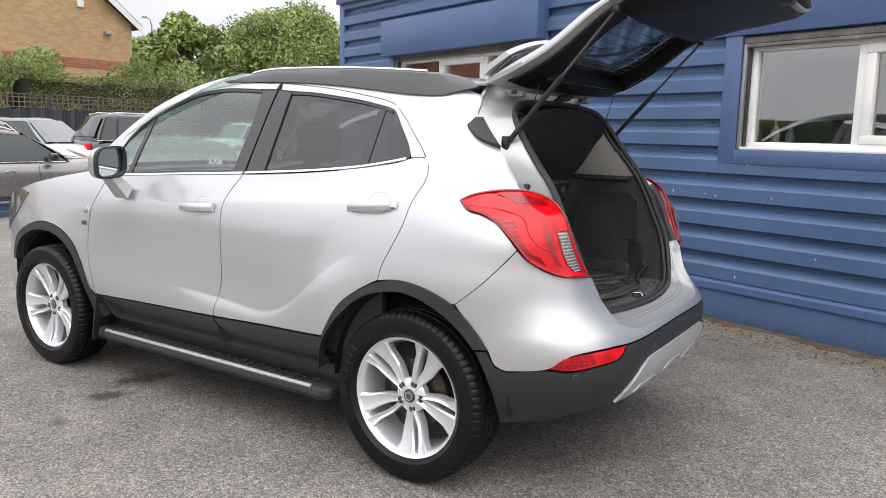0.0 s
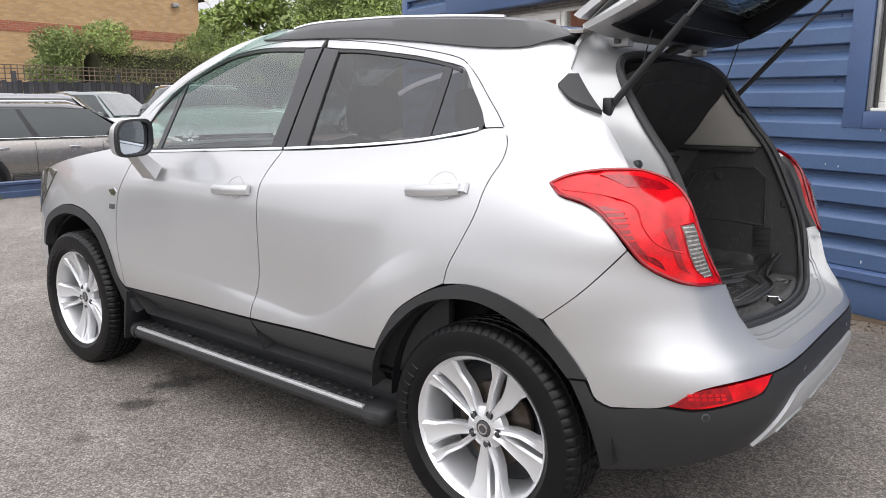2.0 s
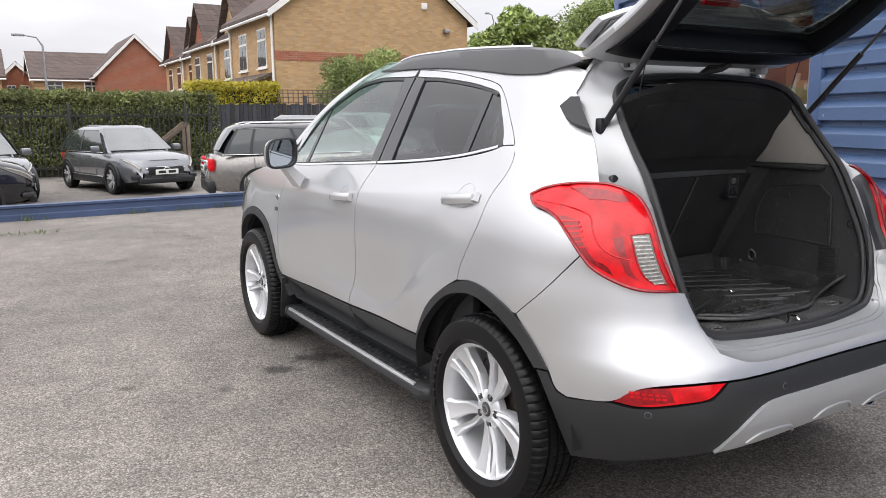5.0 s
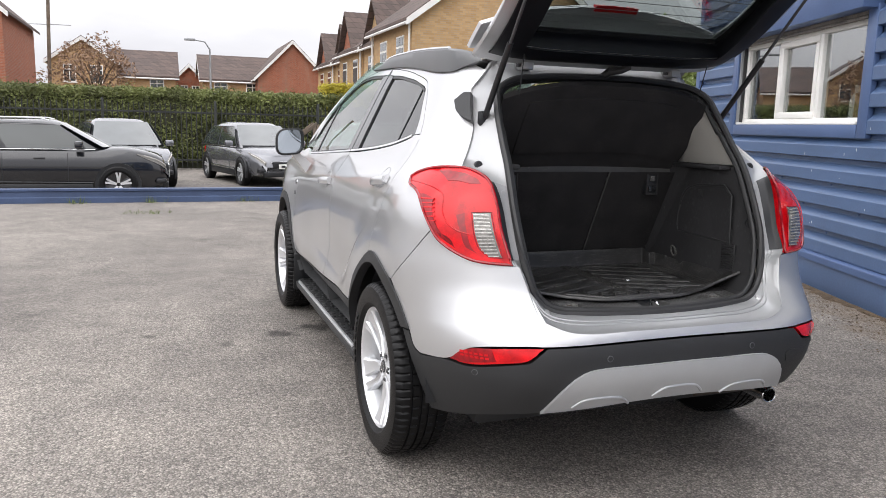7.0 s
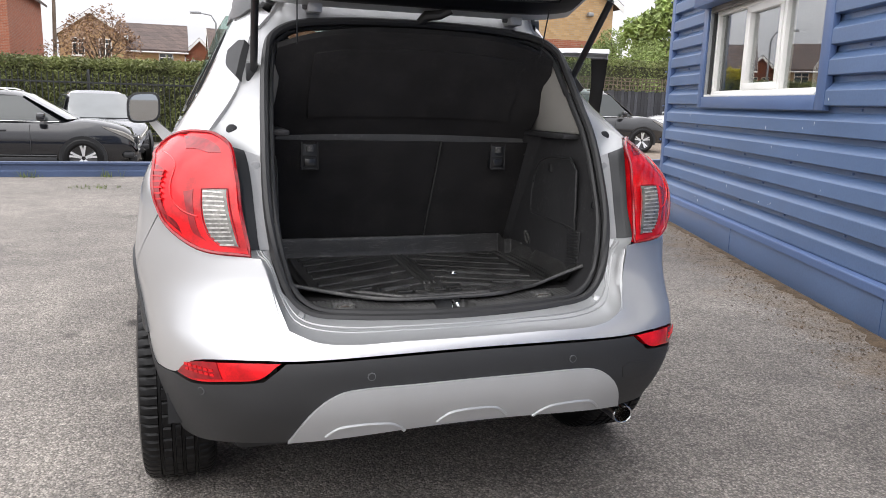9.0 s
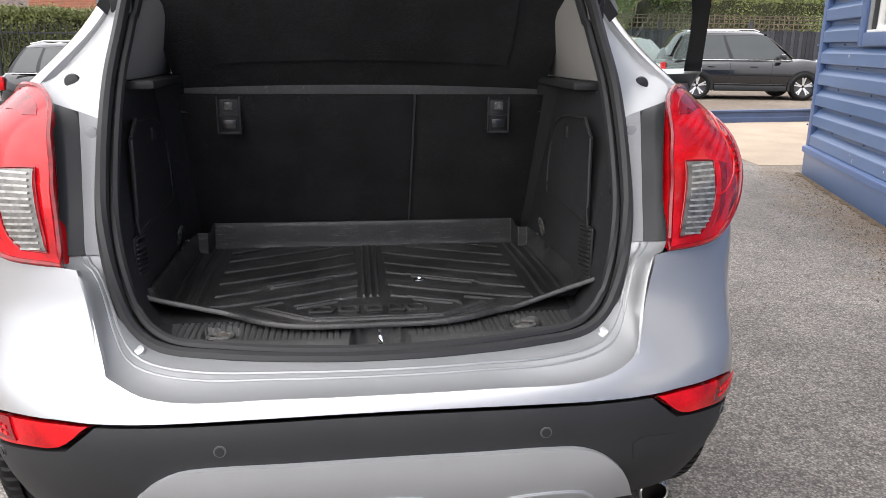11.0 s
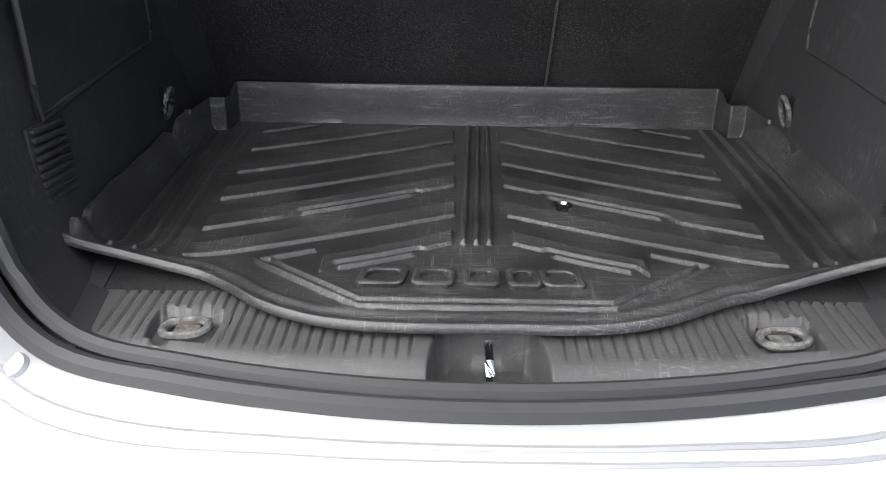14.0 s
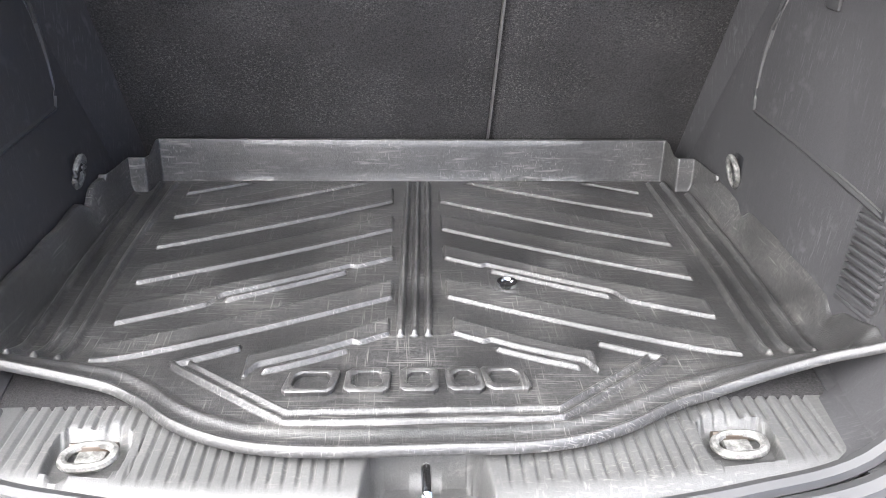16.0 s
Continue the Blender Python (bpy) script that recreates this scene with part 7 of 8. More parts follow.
def hedge(name, x0, x1, y, h, depth, count, mat, seed, label):
    rnd = random.Random(seed)
    e = thing(name, ((x0 + x1) / 2, y + depth / 2, 0), label, "hedge")
    rows = []
    nx = int((x1 - x0) / 0.4) + 2
    for i in range(nx):
        x = x0 + (x1 - x0) * i / (nx - 1)
        j = 0.10 * noise.noise((x * 1.1, 0, seed))
        rows.append([Vector((x, y + 0.14 + 0.1 * noise.noise((x * 2, z, 5)) + (0.25 if z > h - 0.3 else 0), z)) for z in (0, h * 0.35, h * 0.7)] + [Vector((x, y + 0.30, h - 0.14 + j)), Vector((x, y + depth - 0.2, h - 0.14 + j)), Vector((x, y + depth, h * 0.6)), Vector((x, y + depth, 0))])
    # solid core, coloured dark for the shade behind the leaves
    part("twig_mass", *grid_mesh(rows, ring=True, caps=True), TWIG_SHADE, e)
    pts = []
    for _ in range(count):
        x = rnd.uniform(x0, x1)
        j = 0.10 * noise.noise((x * 1.1, 0, seed)) + 0.05 * noise.noise((x * 5, 0, seed))
        if rnd.random() < 0.68:
            z = rnd.uniform(0.15, h)
            bulge = 0.16 * noise.noise((x * 0.9, z * 1.4, seed)) + 0.10 * noise.noise((x * 3, z * 3, seed))
            pts.append(Vector((x, y + bulge + rnd.uniform(-0.04, 0.16) + (0.12 * (z / h) ** 6), z + j * (z / h))))
        else:
            pts.append(Vector((x, y + rnd.uniform(0.0, depth), h + j + rnd.uniform(-0.18, 0.08) + (0.14 * rnd.random() if rnd.random() < 0.06 else 0))))
    foliage("leaves", *leaf_cloud(pts, 0.037, rnd), mat, e)


hedge("hedge", -26, 3.3, 19.5, 2.02, 1.2, 125000, LEAF, 1, "clipped green privet hedge behind iron railings")
hedge("golden_hedge", 2.6, 5.2, 19.75, 2.30, 0.9, 12000, LEAF_Y, 2, "yellow-leaved hedge beside the dark fence")
hedge("hedge", 8.6, 15.5, 20.6, 2.75, 1.2, 11000, LEAF, 3, "rough green hedge behind a dark board fence")
hedge("hedge", 15.5, 30, 20.6, 2.55, 1.2, 12000, LEAF, 4, "rough green hedge behind a dark board fence")


def crown(name, at, h, spread, base, count, mat, seed, label, size=0.16, clumps=26):
    rnd = random.Random(seed)
    at = Vector(at)
    e = thing(name, tuple(at), label, "tree")
    part("trunk", *tube_mesh([at, at + Vector((0.1, 0, base * 0.6)), at + Vector((0, 0.1, base * 1.2)), at + Vector((0, 0, h * 0.7))], [h * 0.03, h * 0.024, h * 0.018, h * 0.006], 9), BARK, e)
    centres = []
    for i in range(clumps):
        a, t = rnd.uniform(0, 6.28), rnd.random()
        prof = math.sin(math.pi * (0.16 + 0.78 * t)) ** 0.7
        r = spread * prof * rnd.uniform(0.35, 0.92)
        c = at + Vector((r * math.cos(a), r * math.sin(a), base + (h - base) * (0.06 + 0.88 * t)))
        centres.append((c, spread * rnd.uniform(0.20, 0.36)))
        if i % 2 == 0:
            s = at + Vector((0, 0, base * 0.7 + (c.z - at.z - base * 0.7) * 0.4))
            part("limb", *tube_mesh([s, s.lerp(c, 0.55) + Vector((0, 0, 0.2)), c], [h * 0.012, h * 0.008, h * 0.002], 6), BARK, e)
    pts = []
    for _ in range(count):
        c, r = centres[rnd.randrange(clumps)]
        d = Vector((rnd.gauss(0, 1), rnd.gauss(0, 1), rnd.gauss(0, 0.8))).normalized() * r * rnd.uniform(0.55, 1.08) ** 0.6
        pts.append(c + d)
    foliage("crown", *leaf_cloud(pts, size, rnd), mat, e)


crown("tree", (43.5, 45, 0), 10.4, 6.8, 1.6, 76000, LEAF_T, 11, "large leafy sycamore in summer leaf", 0.145, 90)
crown("tree", (31.6, 47, 0), 5.8, 2.7, 1.2, 9000, LEAF_T, 12, "rounded green tree beyond the hedge", 0.2, 26)
crown("tree", (52, 46, 0), 8.8, 4.2, 1.6, 8000, LEAF_T, 16, "rounded green tree beyond the hedge", 0.22, 26)
crown("tree", (24.5, 34, 0), 6.8, 3.2, 1.2, 8000, LEAF_T, 17, "green tree seen past the end of the blue building", 0.18, 24)
crown("shrub", (8.6, 21.8, 0), 3.8, 1.7, 0.5, 26000, LEAF_T, 13, "loose green shrub above the dark fence", 0.042, 34)
crown("shrub", (13.6, 22.2, 0), 4.1, 1.9, 0.5, 20000, LEAF_T, 14, "loose green shrub above the dark fence", 0.042, 30)
crown("bronze_tree", (-5.0, 44, 0), 5.1, 2.8, 1.4, 4200, LEAF_B, 15, "small bronze-leaved tree with thin foliage", 0.085, 30)

# ---- iron railings ----
def palisade(x0, x1, y, h):
    e = thing("railings", ((x0 + x1) / 2, y, 0), "tall black iron railings in front of the hedge", "fence")
    v, f = box_mesh((-0.011, -0.011, 0.05), (0.011, 0.011, h), 0)
    v += [Vector((0, 0, h + 0.07))]
    tops = [i for i in range(8) if v[i].z > h - 0.01]
    f += [(a, b, 8) for a, b in zip(tops, tops[1:] + tops[:1])]
    me = bpy.data.meshes.new("bar")
    me.from_pydata([tuple(p) for p in v], [], f)
    me.materials.append(IRON)
    n = int((x1 - x0) / 0.125)
    for i in range(n):
        b = new("bar", me)
        adopt(b, e)
        b.location = (x0 + i * 0.125, y, 0)
    for i in range(int((x1 - x0) / 2.7) + 1):
        box("post", (x0 + i * 2.7 - 0.03, y + 0.01, 0), (x0 + i * 2.7 + 0.03, y + 0.07, h + 0.12), IRON, e, 0.004)
    for z in (0.22, h - 0.22):
        box("cross_rail", (x0, y + 0.012, z), (x1, y + 0.035, z + 0.045), IRON, e, 0.003)


palisade(-22, 3.0, 18.95, 1.66)

# ---- dark board fence with trellis ----
fence = thing("board_fence", (12, 19.6, 0), "charcoal close-boarded timber fence topped with trellis", "fence")
me = {}
for k in range(3):
    v, f = box_mesh((-0.058, -0.012, 0.03), (0.058, 0.012, 1.74 + 0.02 * k), 0.004)
    m_ = bpy.data.meshes.new("board")
    m_.from_pydata([tuple(p) for p in v], [], f)
    m_.materials.append(FENCE)
    me[k] = m_
for i in range(205):
    b = new("board", me[i % 3])
    adopt(b, fence)
    b.location = (3.05 + i * 0.124, 19.55 + 0.008 * (i % 2), 0)
for i in range(10):
    x = 3.1 + i * 2.7
    box("fence_post", (x - 0.05, 19.59, 0), (x + 0.05, 19.68, 2.0), FENCE, fence, 0.006)
tre = thing("trellis", (9.0, 19.62, 1.78), "brown timber trellis on top of the board fence", "trellis")
for i in range(66):
    x = 5.0 + i * 0.15
    box("lath", (x - 0.012, 19.61, 1.77), (x + 0.012, 19.625, 2.16), TIMBER, tre, 0)
for z in (1.80, 1.93, 2.05, 2.14):
    box("lath", (5.0, 19.628, z), (14.9, 19.642, z + 0.024), TIMBER, tre, 0)

# pale concrete apron past the building's end
rows = [[Vector((x, y, 0.005)) for x in (x0, (x0 + x1) / 2, x1)] for x0, x1, y in ((4.55, 6.6, 6.6), (4.9, 8.0, 9.0), (5.4, 9.6, 11.4))]
tagged(part("concrete_apron", *slab_mesh(rows, (0, 0, -0.02)), CONCRETE), "pale sandy concrete apron", "pavement", kind="structure")

# ---- parked cars beyond the barrier ----
def parked_wheel(parent, x, y, r, s):
    """A wheel whose axle runs along y; s: the flank it faces."""
    def turned(mesh):
        v, f = mesh
        return [Vector((x + p.y, y + s * (-p.x), r + p.z)) for p in v], f
    w = part("wheel", *turned(lathe_mesh([(0.03, -0.03), (r * 0.62, -0.03), (r * 0.67, -0.085), (r * 0.68, -0.06), (r * 0.66, 0.06)], 28)), ALLOY_DARK, parent)
    part("tyre", *turned(lathe_mesh([(r * 0.66, -0.08), (r * 0.78, -0.105), (r * 0.93, -0.10), (r * 0.995, -0.08), (r, 0.0), (r * 0.995, 0.08), (r * 0.93, 0.10), (r * 0.66, 0.08)], 36)), RUBBER, w)
    for k in range(5):
        a = 2 * math.pi * k / 5 + 0.3
        for d in (-0.16, 0.16):
            rows = []
            for q in (0.0, 0.5, 1.0):
                rr, aa = r * (0.10 + 0.57 * q), a + d * (0.4 + 0.6 * q)
                e, t = Vector((0, math.cos(aa), math.sin(aa))), Vector((0, -math.sin(aa), math.cos(aa)))
                rows.append([e * rr + t * (0.018 * b) + Vector((-0.055 - 0.03 * q + c, 0, 0)) for b, c in ((-1, 0), (1, 0), (0.9, 0.03), (-0.9, 0.03))])
            part("spoke", *turned(grid_mesh(rows, ring=True, caps=True)), ALLOY, w)


def parked_car(name, label, at, heading, L=4.4, W=1.84, H=1.62, paint=None, top=None, suv=True, plate=True):
    """A parked car: nose towards +x in its own space, then turned and moved."""
    paint, top = paint or PAINT_GREY, top or paint or PAINT_GREY
    e = thing(name, (0, 0, 0), label, "car")
    belt, hood, w = (0.97, 0.98, W / 2) if suv else (0.90, 0.88, W / 2)
    deck = curve((-L / 2, 0.62), (-L / 2 + 0.06, 0.86), (-L / 2 + 0.25, belt), (0.15 * L, belt), (0.23 * L, belt - 0.01), (0.30 * L, hood + 0.01), (0.42 * L, hood - 0.07), (L / 2 - 0.12, hood - 0.17), (L / 2 - 0.03, hood - 0.27), (L / 2, hood - 0.44))
    rows = []
    n = 44
    for i in range(n + 1):
        x = -L / 2 + L * i / n
        q = abs(x) / (L / 2)
        ww = w * (1 - 0.34 * q**7 - 0.05 * q**2)
        z = deck(x)
        zl = 0.24 + 0.10 * q**6
        rows.append([Vector((x, k * ww, zz)) for k, zz in ((-0.90, zl), (-0.985, zl + 0.14), (-1.0, 0.62 * z + 0.10), (-0.985, z * 0.80), (-0.955, z - 0.05), (-0.88, z), (-0.45, z + 0.022), (0, z + 0.03), (0.45, z + 0.022), (0.88, z), (0.955, z - 0.05), (0.985, z * 0.80), (1.0, 0.62 * z + 0.10), (0.985, zl + 0.14), (0.90, zl))])
    part("body", *grid_mesh(rows, ring=True, caps=True), paint, e, sharp=50)
    # greenhouse: base and roof outlines, lofted
    xa, xb, xc, xd = (0.285 if suv else 0.255) * L, (0.085 if suv else 0.055) * L, (-0.385 if suv else -0.33) * L, -0.468 * L
    lv = []
    for t in (0, 0.25, 0.5, 0.75, 0.92, 1.0):
        f, b = xa + (xb - xa) * t, xd + (xc - xd) * t**1.3
        hw = w * (0.91 - 0.225 * t**1.2)
        z = belt - 0.01 + (H - belt) * (t if t < 1 else 1.0) - (0.015 if t == 0.92 else 0)
        if t == 1.0:
            f, b, hw, z = f - 0.12, b + 0.10, hw - 0.09, H + 0.005
        lv.append((f, b, hw, z))
    rows = []
    for f, b, hw, z in lv:
        ring = []
        for k in range(40):
            a = 2 * math.pi * k / 40
            c, s_ = math.cos(a), math.sin(a)
            c, s_ = math.copysign(abs(c) ** 0.42, c), math.copysign(abs(s_) ** 0.42, s_)
            ring.append(Vector(((f + b) / 2 + (f - b) / 2 * c, hw * s_, z + (0.03 * (1 - s_ * s_) if z > H - 0.1 else 0))))
        rows.append(ring)
    part("roof", *grid_mesh(rows, ring=True, caps=True), top, e, sharp=50)

    def side_at(x, t, s, off=0.006):
        hw = w * (0.91 - 0.225 * t**1.2)
        return Vector((x, s * (hw + off), belt - 0.01 + (H - belt) * t))

    def lean(t, front):
        return (xa + (xb - xa) * t) if front else (xd + (xc - xd) * t**1.3)

    nose_x = L / 2
    for s in (-1, 1):
        for nm, f0, f1 in (("front_window", 0.075, 0.50), ("rear_window", 0.53, 0.80), ("quarter_window", 0.82, 0.94)):
            rows = []
            for t in (0.06, 0.35, 0.6, 0.88):
                a, b = lean(t, True), lean(t, False)
                lo, hi = a + (b - a) * (f0 - (0.04 * t if nm == "front_window" else 0)), a + (b - a) * f1
                rows.append([side_at(lo + (hi - lo) * k / 4, t, s) for k in range(5)])
            part(nm, *slab_mesh(rows, (0, -s * 0.003, 0)), GLOSS_GLASS, e, sharp=60)
        mx, my, mz = 0.165 * L, s * (w + 0.06), belt + 0.09
        part("door_mirror", *box_mesh((mx - 0.07, my - 0.10, mz - 0.07), (mx + 0.07, my + 0.10, mz + 0.07), 0.04), top, e)
        for y_h in (0.02, -0.22):
            part("door_handle", *box_mesh((y_h * L - 0.10, s * (w * 0.985) - 0.012, 0.80), (y_h * L + 0.08, s * (w * 0.985) + 0.022, 0.835), 0.008), CHROME if top is not paint else paint, e)
        for hx in (0.12, -0.115, -0.315):
            part("door_gap", *slab_mesh([[Vector((hx * L + d, s * (w * k + 0.002), z)) for d in (-0.004, 0.004)] for k, z in ((0.99, 0.36), (1.0, 0.62 * belt + 0.10), (0.985, 0.80 * belt), (0.955, belt - 0.06))], (0, -s * 0.004, 0)), PLASTIC_D, e)
        for wx in (0.305 * L, -0.295 * L):
            rr = 0.34 if suv else 0.325
            arch = [Vector((wx + (rr + 0.055) * math.cos(a), s * (w * 0.985 + 0.012), rr + (rr + 0.055) * math.sin(a))) for a in [math.pi * (-0.1 + 1.2 * j / 18) for j in range(19)]]
            inner_ = [Vector((wx + rr * 0.94 * math.cos(a), s * (w * 0.985 + 0.004), rr + rr * 0.94 * math.sin(a))) for a in [math.pi * (-0.1 + 1.2 * j / 18) for j in range(19)]]
            part("wheel_arch", *slab_mesh([arch, inner_], (0, -s * 0.05, 0)), PLASTIC_D, e)
            parked_wheel(e, wx, s * (w * 0.985 - 0.070), rr, s)
        part("sill", *box_mesh((-0.20 * L, s * (w * 0.97) - 0.03, 0.22), (0.21 * L, s * (w * 0.97) + 0.025, 0.36), 0.02), PLASTIC_D, e)
        rows = []
        for j in range(9):
            x = nose_x - 0.04 - 0.50 * j / 8
            q = x / (L / 2)
            ww, z = w * (1 - 0.34 * q**7 - 0.05 * q**2), deck(x)
            tall = 1 - 0.85 * (j / 8) ** 1.5
            top_, low = Vector((x, s * (ww * 0.950 + 0.010), z - 0.048)), Vector((x, s * (ww * 0.985 + 0.012), z * 0.80 + 0.02))
            rows.append([top_.lerp(low, tall * i / 4) for i in range(5)])
        lamp = part("headlamp", *slab_mesh(rows, (0, -s * 0.03, 0)), CLEAR, e)
        part("lamp_strip", *tube_mesh([r[1] + Vector((0, s * 0.004, 0)) for r in rows[:7]], 0.012, 6), LENS_RIB, lamp)
        part("tail_lamp", *box_mesh((-L / 2 + 0.02, s * w * 0.66 - 0.10, belt - 0.30), (-L / 2 + 0.14, s * w * 0.66 + 0.085, belt - 0.06), 0.03), RED, e)
        part("pillar_band", *slab_mesh([[side_at(lean(t, True) + (lean(t, False) - lean(t, True)) * q, t, s, 0.003) for q in (0.06, 0.3, 0.5, 0.7, 0.96)] for t in (0.04, 0.35, 0.65, 0.90)], (0, -s * 0.004, 0)), PLASTIC_D, e)
        if suv:
            part("roof_bar", *tube_mesh([(xb - 0.15, s * w * 0.63, H + 0.01), (xb - 0.3, s * w * 0.64, H + 0.055), (xc + 0.35, s * w * 0.64, H + 0.05), (xc + 0.12, s * w * 0.63, H)], 0.013, 8), ALLOY, e)
    rows = []
    for t in (0.08, 0.4, 0.7, 0.93):
        a = lean(t, True)
        hw = w * (0.91 - 0.225 * t**1.2) * 0.90
        rows.append([Vector((a + 0.012 - 0.10 * abs(k / 4) ** 3 * (1 - 0.4 * t), hw * k / 4, belt - 0.005 + (H - belt) * t + 0.012)) for k in range(-4, 5)])
    part("windscreen", *slab_mesh(rows, (-0.004, 0, -0.004)), SCREEN_GLASS, e, sharp=60)
    rows = []
    for t in (0.15, 0.4, 0.7, 0.9):
        b = lean(t, False)
        hw = w * (0.91 - 0.225 * t**1.2) * 0.84
        rows.append([Vector((b - 0.012 + 0.06 * abs(k / 4) ** 3, hw * k / 4, belt + (H - belt) * t + 0.006)) for k in range(-4, 5)])
    part("tailgate_window", *slab_mesh(rows, (0.004, 0, -0.004)), GLOSS_GLASS, e, sharp=60)
    nose = L / 2
    for s in (-1, 1):
        part("window_strip", *tube_mesh([side_at(lean(0.03, True) - 0.25 + (lean(0.03, False) - lean(0.03, True) + 0.35) * k / 6, 0.03, s, 0.008) for k in range(7)], 0.006, 6), CHROME, e)
        part("wheel_cladding", *tube_mesh([(-0.20 * L, s * (w * 0.985 + 0.012), 0.40), (0.21 * L, s * (w * 0.985 + 0.012), 0.38)], 0.014, 6), PLASTIC_D if suv else CHROME, e)
        part("fog_recess", *box_mesh((nose - 0.22, s * w * 0.70 - 0.10, 0.34), (nose - 0.03, s * w * 0.70 + 0.10, 0.44), 0.03), PLASTIC_D, e)
    part("wiper", *tube_mesh([(xa + 0.03, -0.55, belt + 0.02), (xa + 0.015, 0.0, belt + 0.035)], 0.010, 6), PLASTIC_D, e)
    part("bonnet_line", *tube_mesh([(nose - 0.20, -w * 0.62, hood - 0.155), (nose - 0.12, -w * 0.3, hood - 0.135), (nose - 0.11, 0, hood - 0.128), (nose - 0.12, w * 0.3, hood - 0.135), (nose - 0.20, w * 0.62, hood - 0.155)], 0.006, 6), PLASTIC_D, e)
    part("tail_trim", *box_mesh((-nose + 0.0, -0.52, belt - 0.16), (-nose + 0.10, 0.52, belt - 0.11), 0.02), CHROME, e)
    g = part("grille", *box_mesh((nose - 0.10, -0.40, hood - 0.42), (nose + 0.012, 0.40, hood - 0.27), 0.02), PLASTIC_D, e)
    part("grille_frame", *tube_mesh([Vector((nose + 0.006 - 0.05 * abs(k) ** 2, 0.44 * k, hood - 0.345 + dz * (1 - 0.25 * abs(k)))) for k, dz in ((-1, 0.06), (-0.5, 0.078), (0.5, 0.078), (1, 0.06), (0.9, -0.07), (0.5, -0.082), (-0.5, -0.082), (-0.9, -0.07))], 0.009, 6, closed=True), CHROME, g)
    part("grille_badge", *tube_mesh([Vector((nose + 0.016, 0.06 * math.cos(a), hood - 0.345 + 0.06 * math.sin(a))) for a in [2 * math.pi * j / 16 for j in range(16)]], 0.010, 6, closed=True), CHROME, g)
    part("lower_grille", *box_mesh((nose - 0.12, -0.62, 0.25), (nose + 0.004, 0.62, 0.38), 0.03), PLASTIC_D, e)
    part("rear_bumper", *box_mesh((-nose - 0.005, -0.66, 0.26), (-nose + 0.14, 0.66, 0.50), 0.04), PLASTIC_D, e)
    for sx in ((1, -1) if plate else ()):
        px = sx * (nose + 0.018)
        z = 0.44 if sx > 0 else 0.66
        pl = part("number_plate", *box_mesh((px - 0.006, -0.26, z), (px + 0.006, 0.26, z + 0.111), 0.003), PLATE, e)
        part("plate_bar", *box_mesh((px + sx * 0.006 - 0.002, -0.20, z + 0.028), (px + sx * 0.006 + 0.002, -0.03, z + 0.084), 0.0), PLASTIC_D, pl)
        part("plate_bar", *box_mesh((px + sx * 0.006 - 0.002, 0.03, z + 0.028), (px + sx * 0.006 + 0.002, 0.20, z + 0.084), 0.0), PLASTIC_D, pl)
    e.matrix_basis = pose(at[0], at[1], ground_z(*at), 0, 0, heading)
    return e


SCREEN_GLASS = material("parked_car_windscreen", (0.08, 0.09, 0.09), rough=0.05, coat=1.0, spec=1.0, vary=0.15, scale=2)
GLOSS_GLASS = material("parked_car_windows", (0.030, 0.037, 0.037), rough=0.04, coat=0.5, spec=0.6, vary=0.1, scale=1.5)
parked_car("black_suv", "black family crossover parked nose-on to the barrier's end", (-3.80, 13.95), 0, 4.45, 1.84, 1.47, PAINT_BLACK)
parked_car("grey_hatchback", "dark grey hatchback parked against the hedge", (-2.60, 17.55), -78, 4.3, 1.80, 1.50, PAINT_GREY, suv=False)
parked_car("grey_estate", "grey raised estate car facing the yard", (0.62, 18.3), -76, 4.37, 1.80, 1.47, PAINT_GREY, suv=False)
parked_car("champagne_crossover", "champagne small crossover with a black roof", (3.58, 13.3), -8, 4.55, 1.82, 1.51, PAINT_SILVER, PAINT_BLACK)
parked_car("grey_sports_hatchback", "pale grey hatchback with a dark interior beside the board fence", (5.5, 16.95), -30, 4.3, 1.80, 1.66, PAINT_PALE, PAINT_GREY, suv=False)
parked_car("white_hatchback", "white and grey-green hatchback parked past the building", (7.9, 19.5), -72, 4.2, 1.8, 1.55, PAINT_WHITE, PAINT_GREEN, suv=False)
parked_car("black_crossover", "black crossover parked past the building", (10.35, 17.9), -10, 4.4, 1.84, 1.66, PAINT_BLACK)
parked_car("white_crossover", "white crossover parked against the far fence", (17.6, 22.5), -170, 4.3, 1.8, 1.55, PAINT_WHITE)

# timber prop leaning beside the estate car
prop = thing("timber_steps", (2.0, 17.6, 0), "pale timber handrail beside the parked cars", "handrail")
for dy in (0, 0.5):
    box("post", (2.0, 17.6 + dy, 0), (2.07, 17.67 + dy, 1.25), TIMBER, prop, 0.005)
    box("rail", (1.3, 17.6 + dy, 0.98), (2.1, 17.64 + dy, 1.06), TIMBER, prop, 0.005, turn=Matrix.Rotation(radians(-38), 3, "Y"))

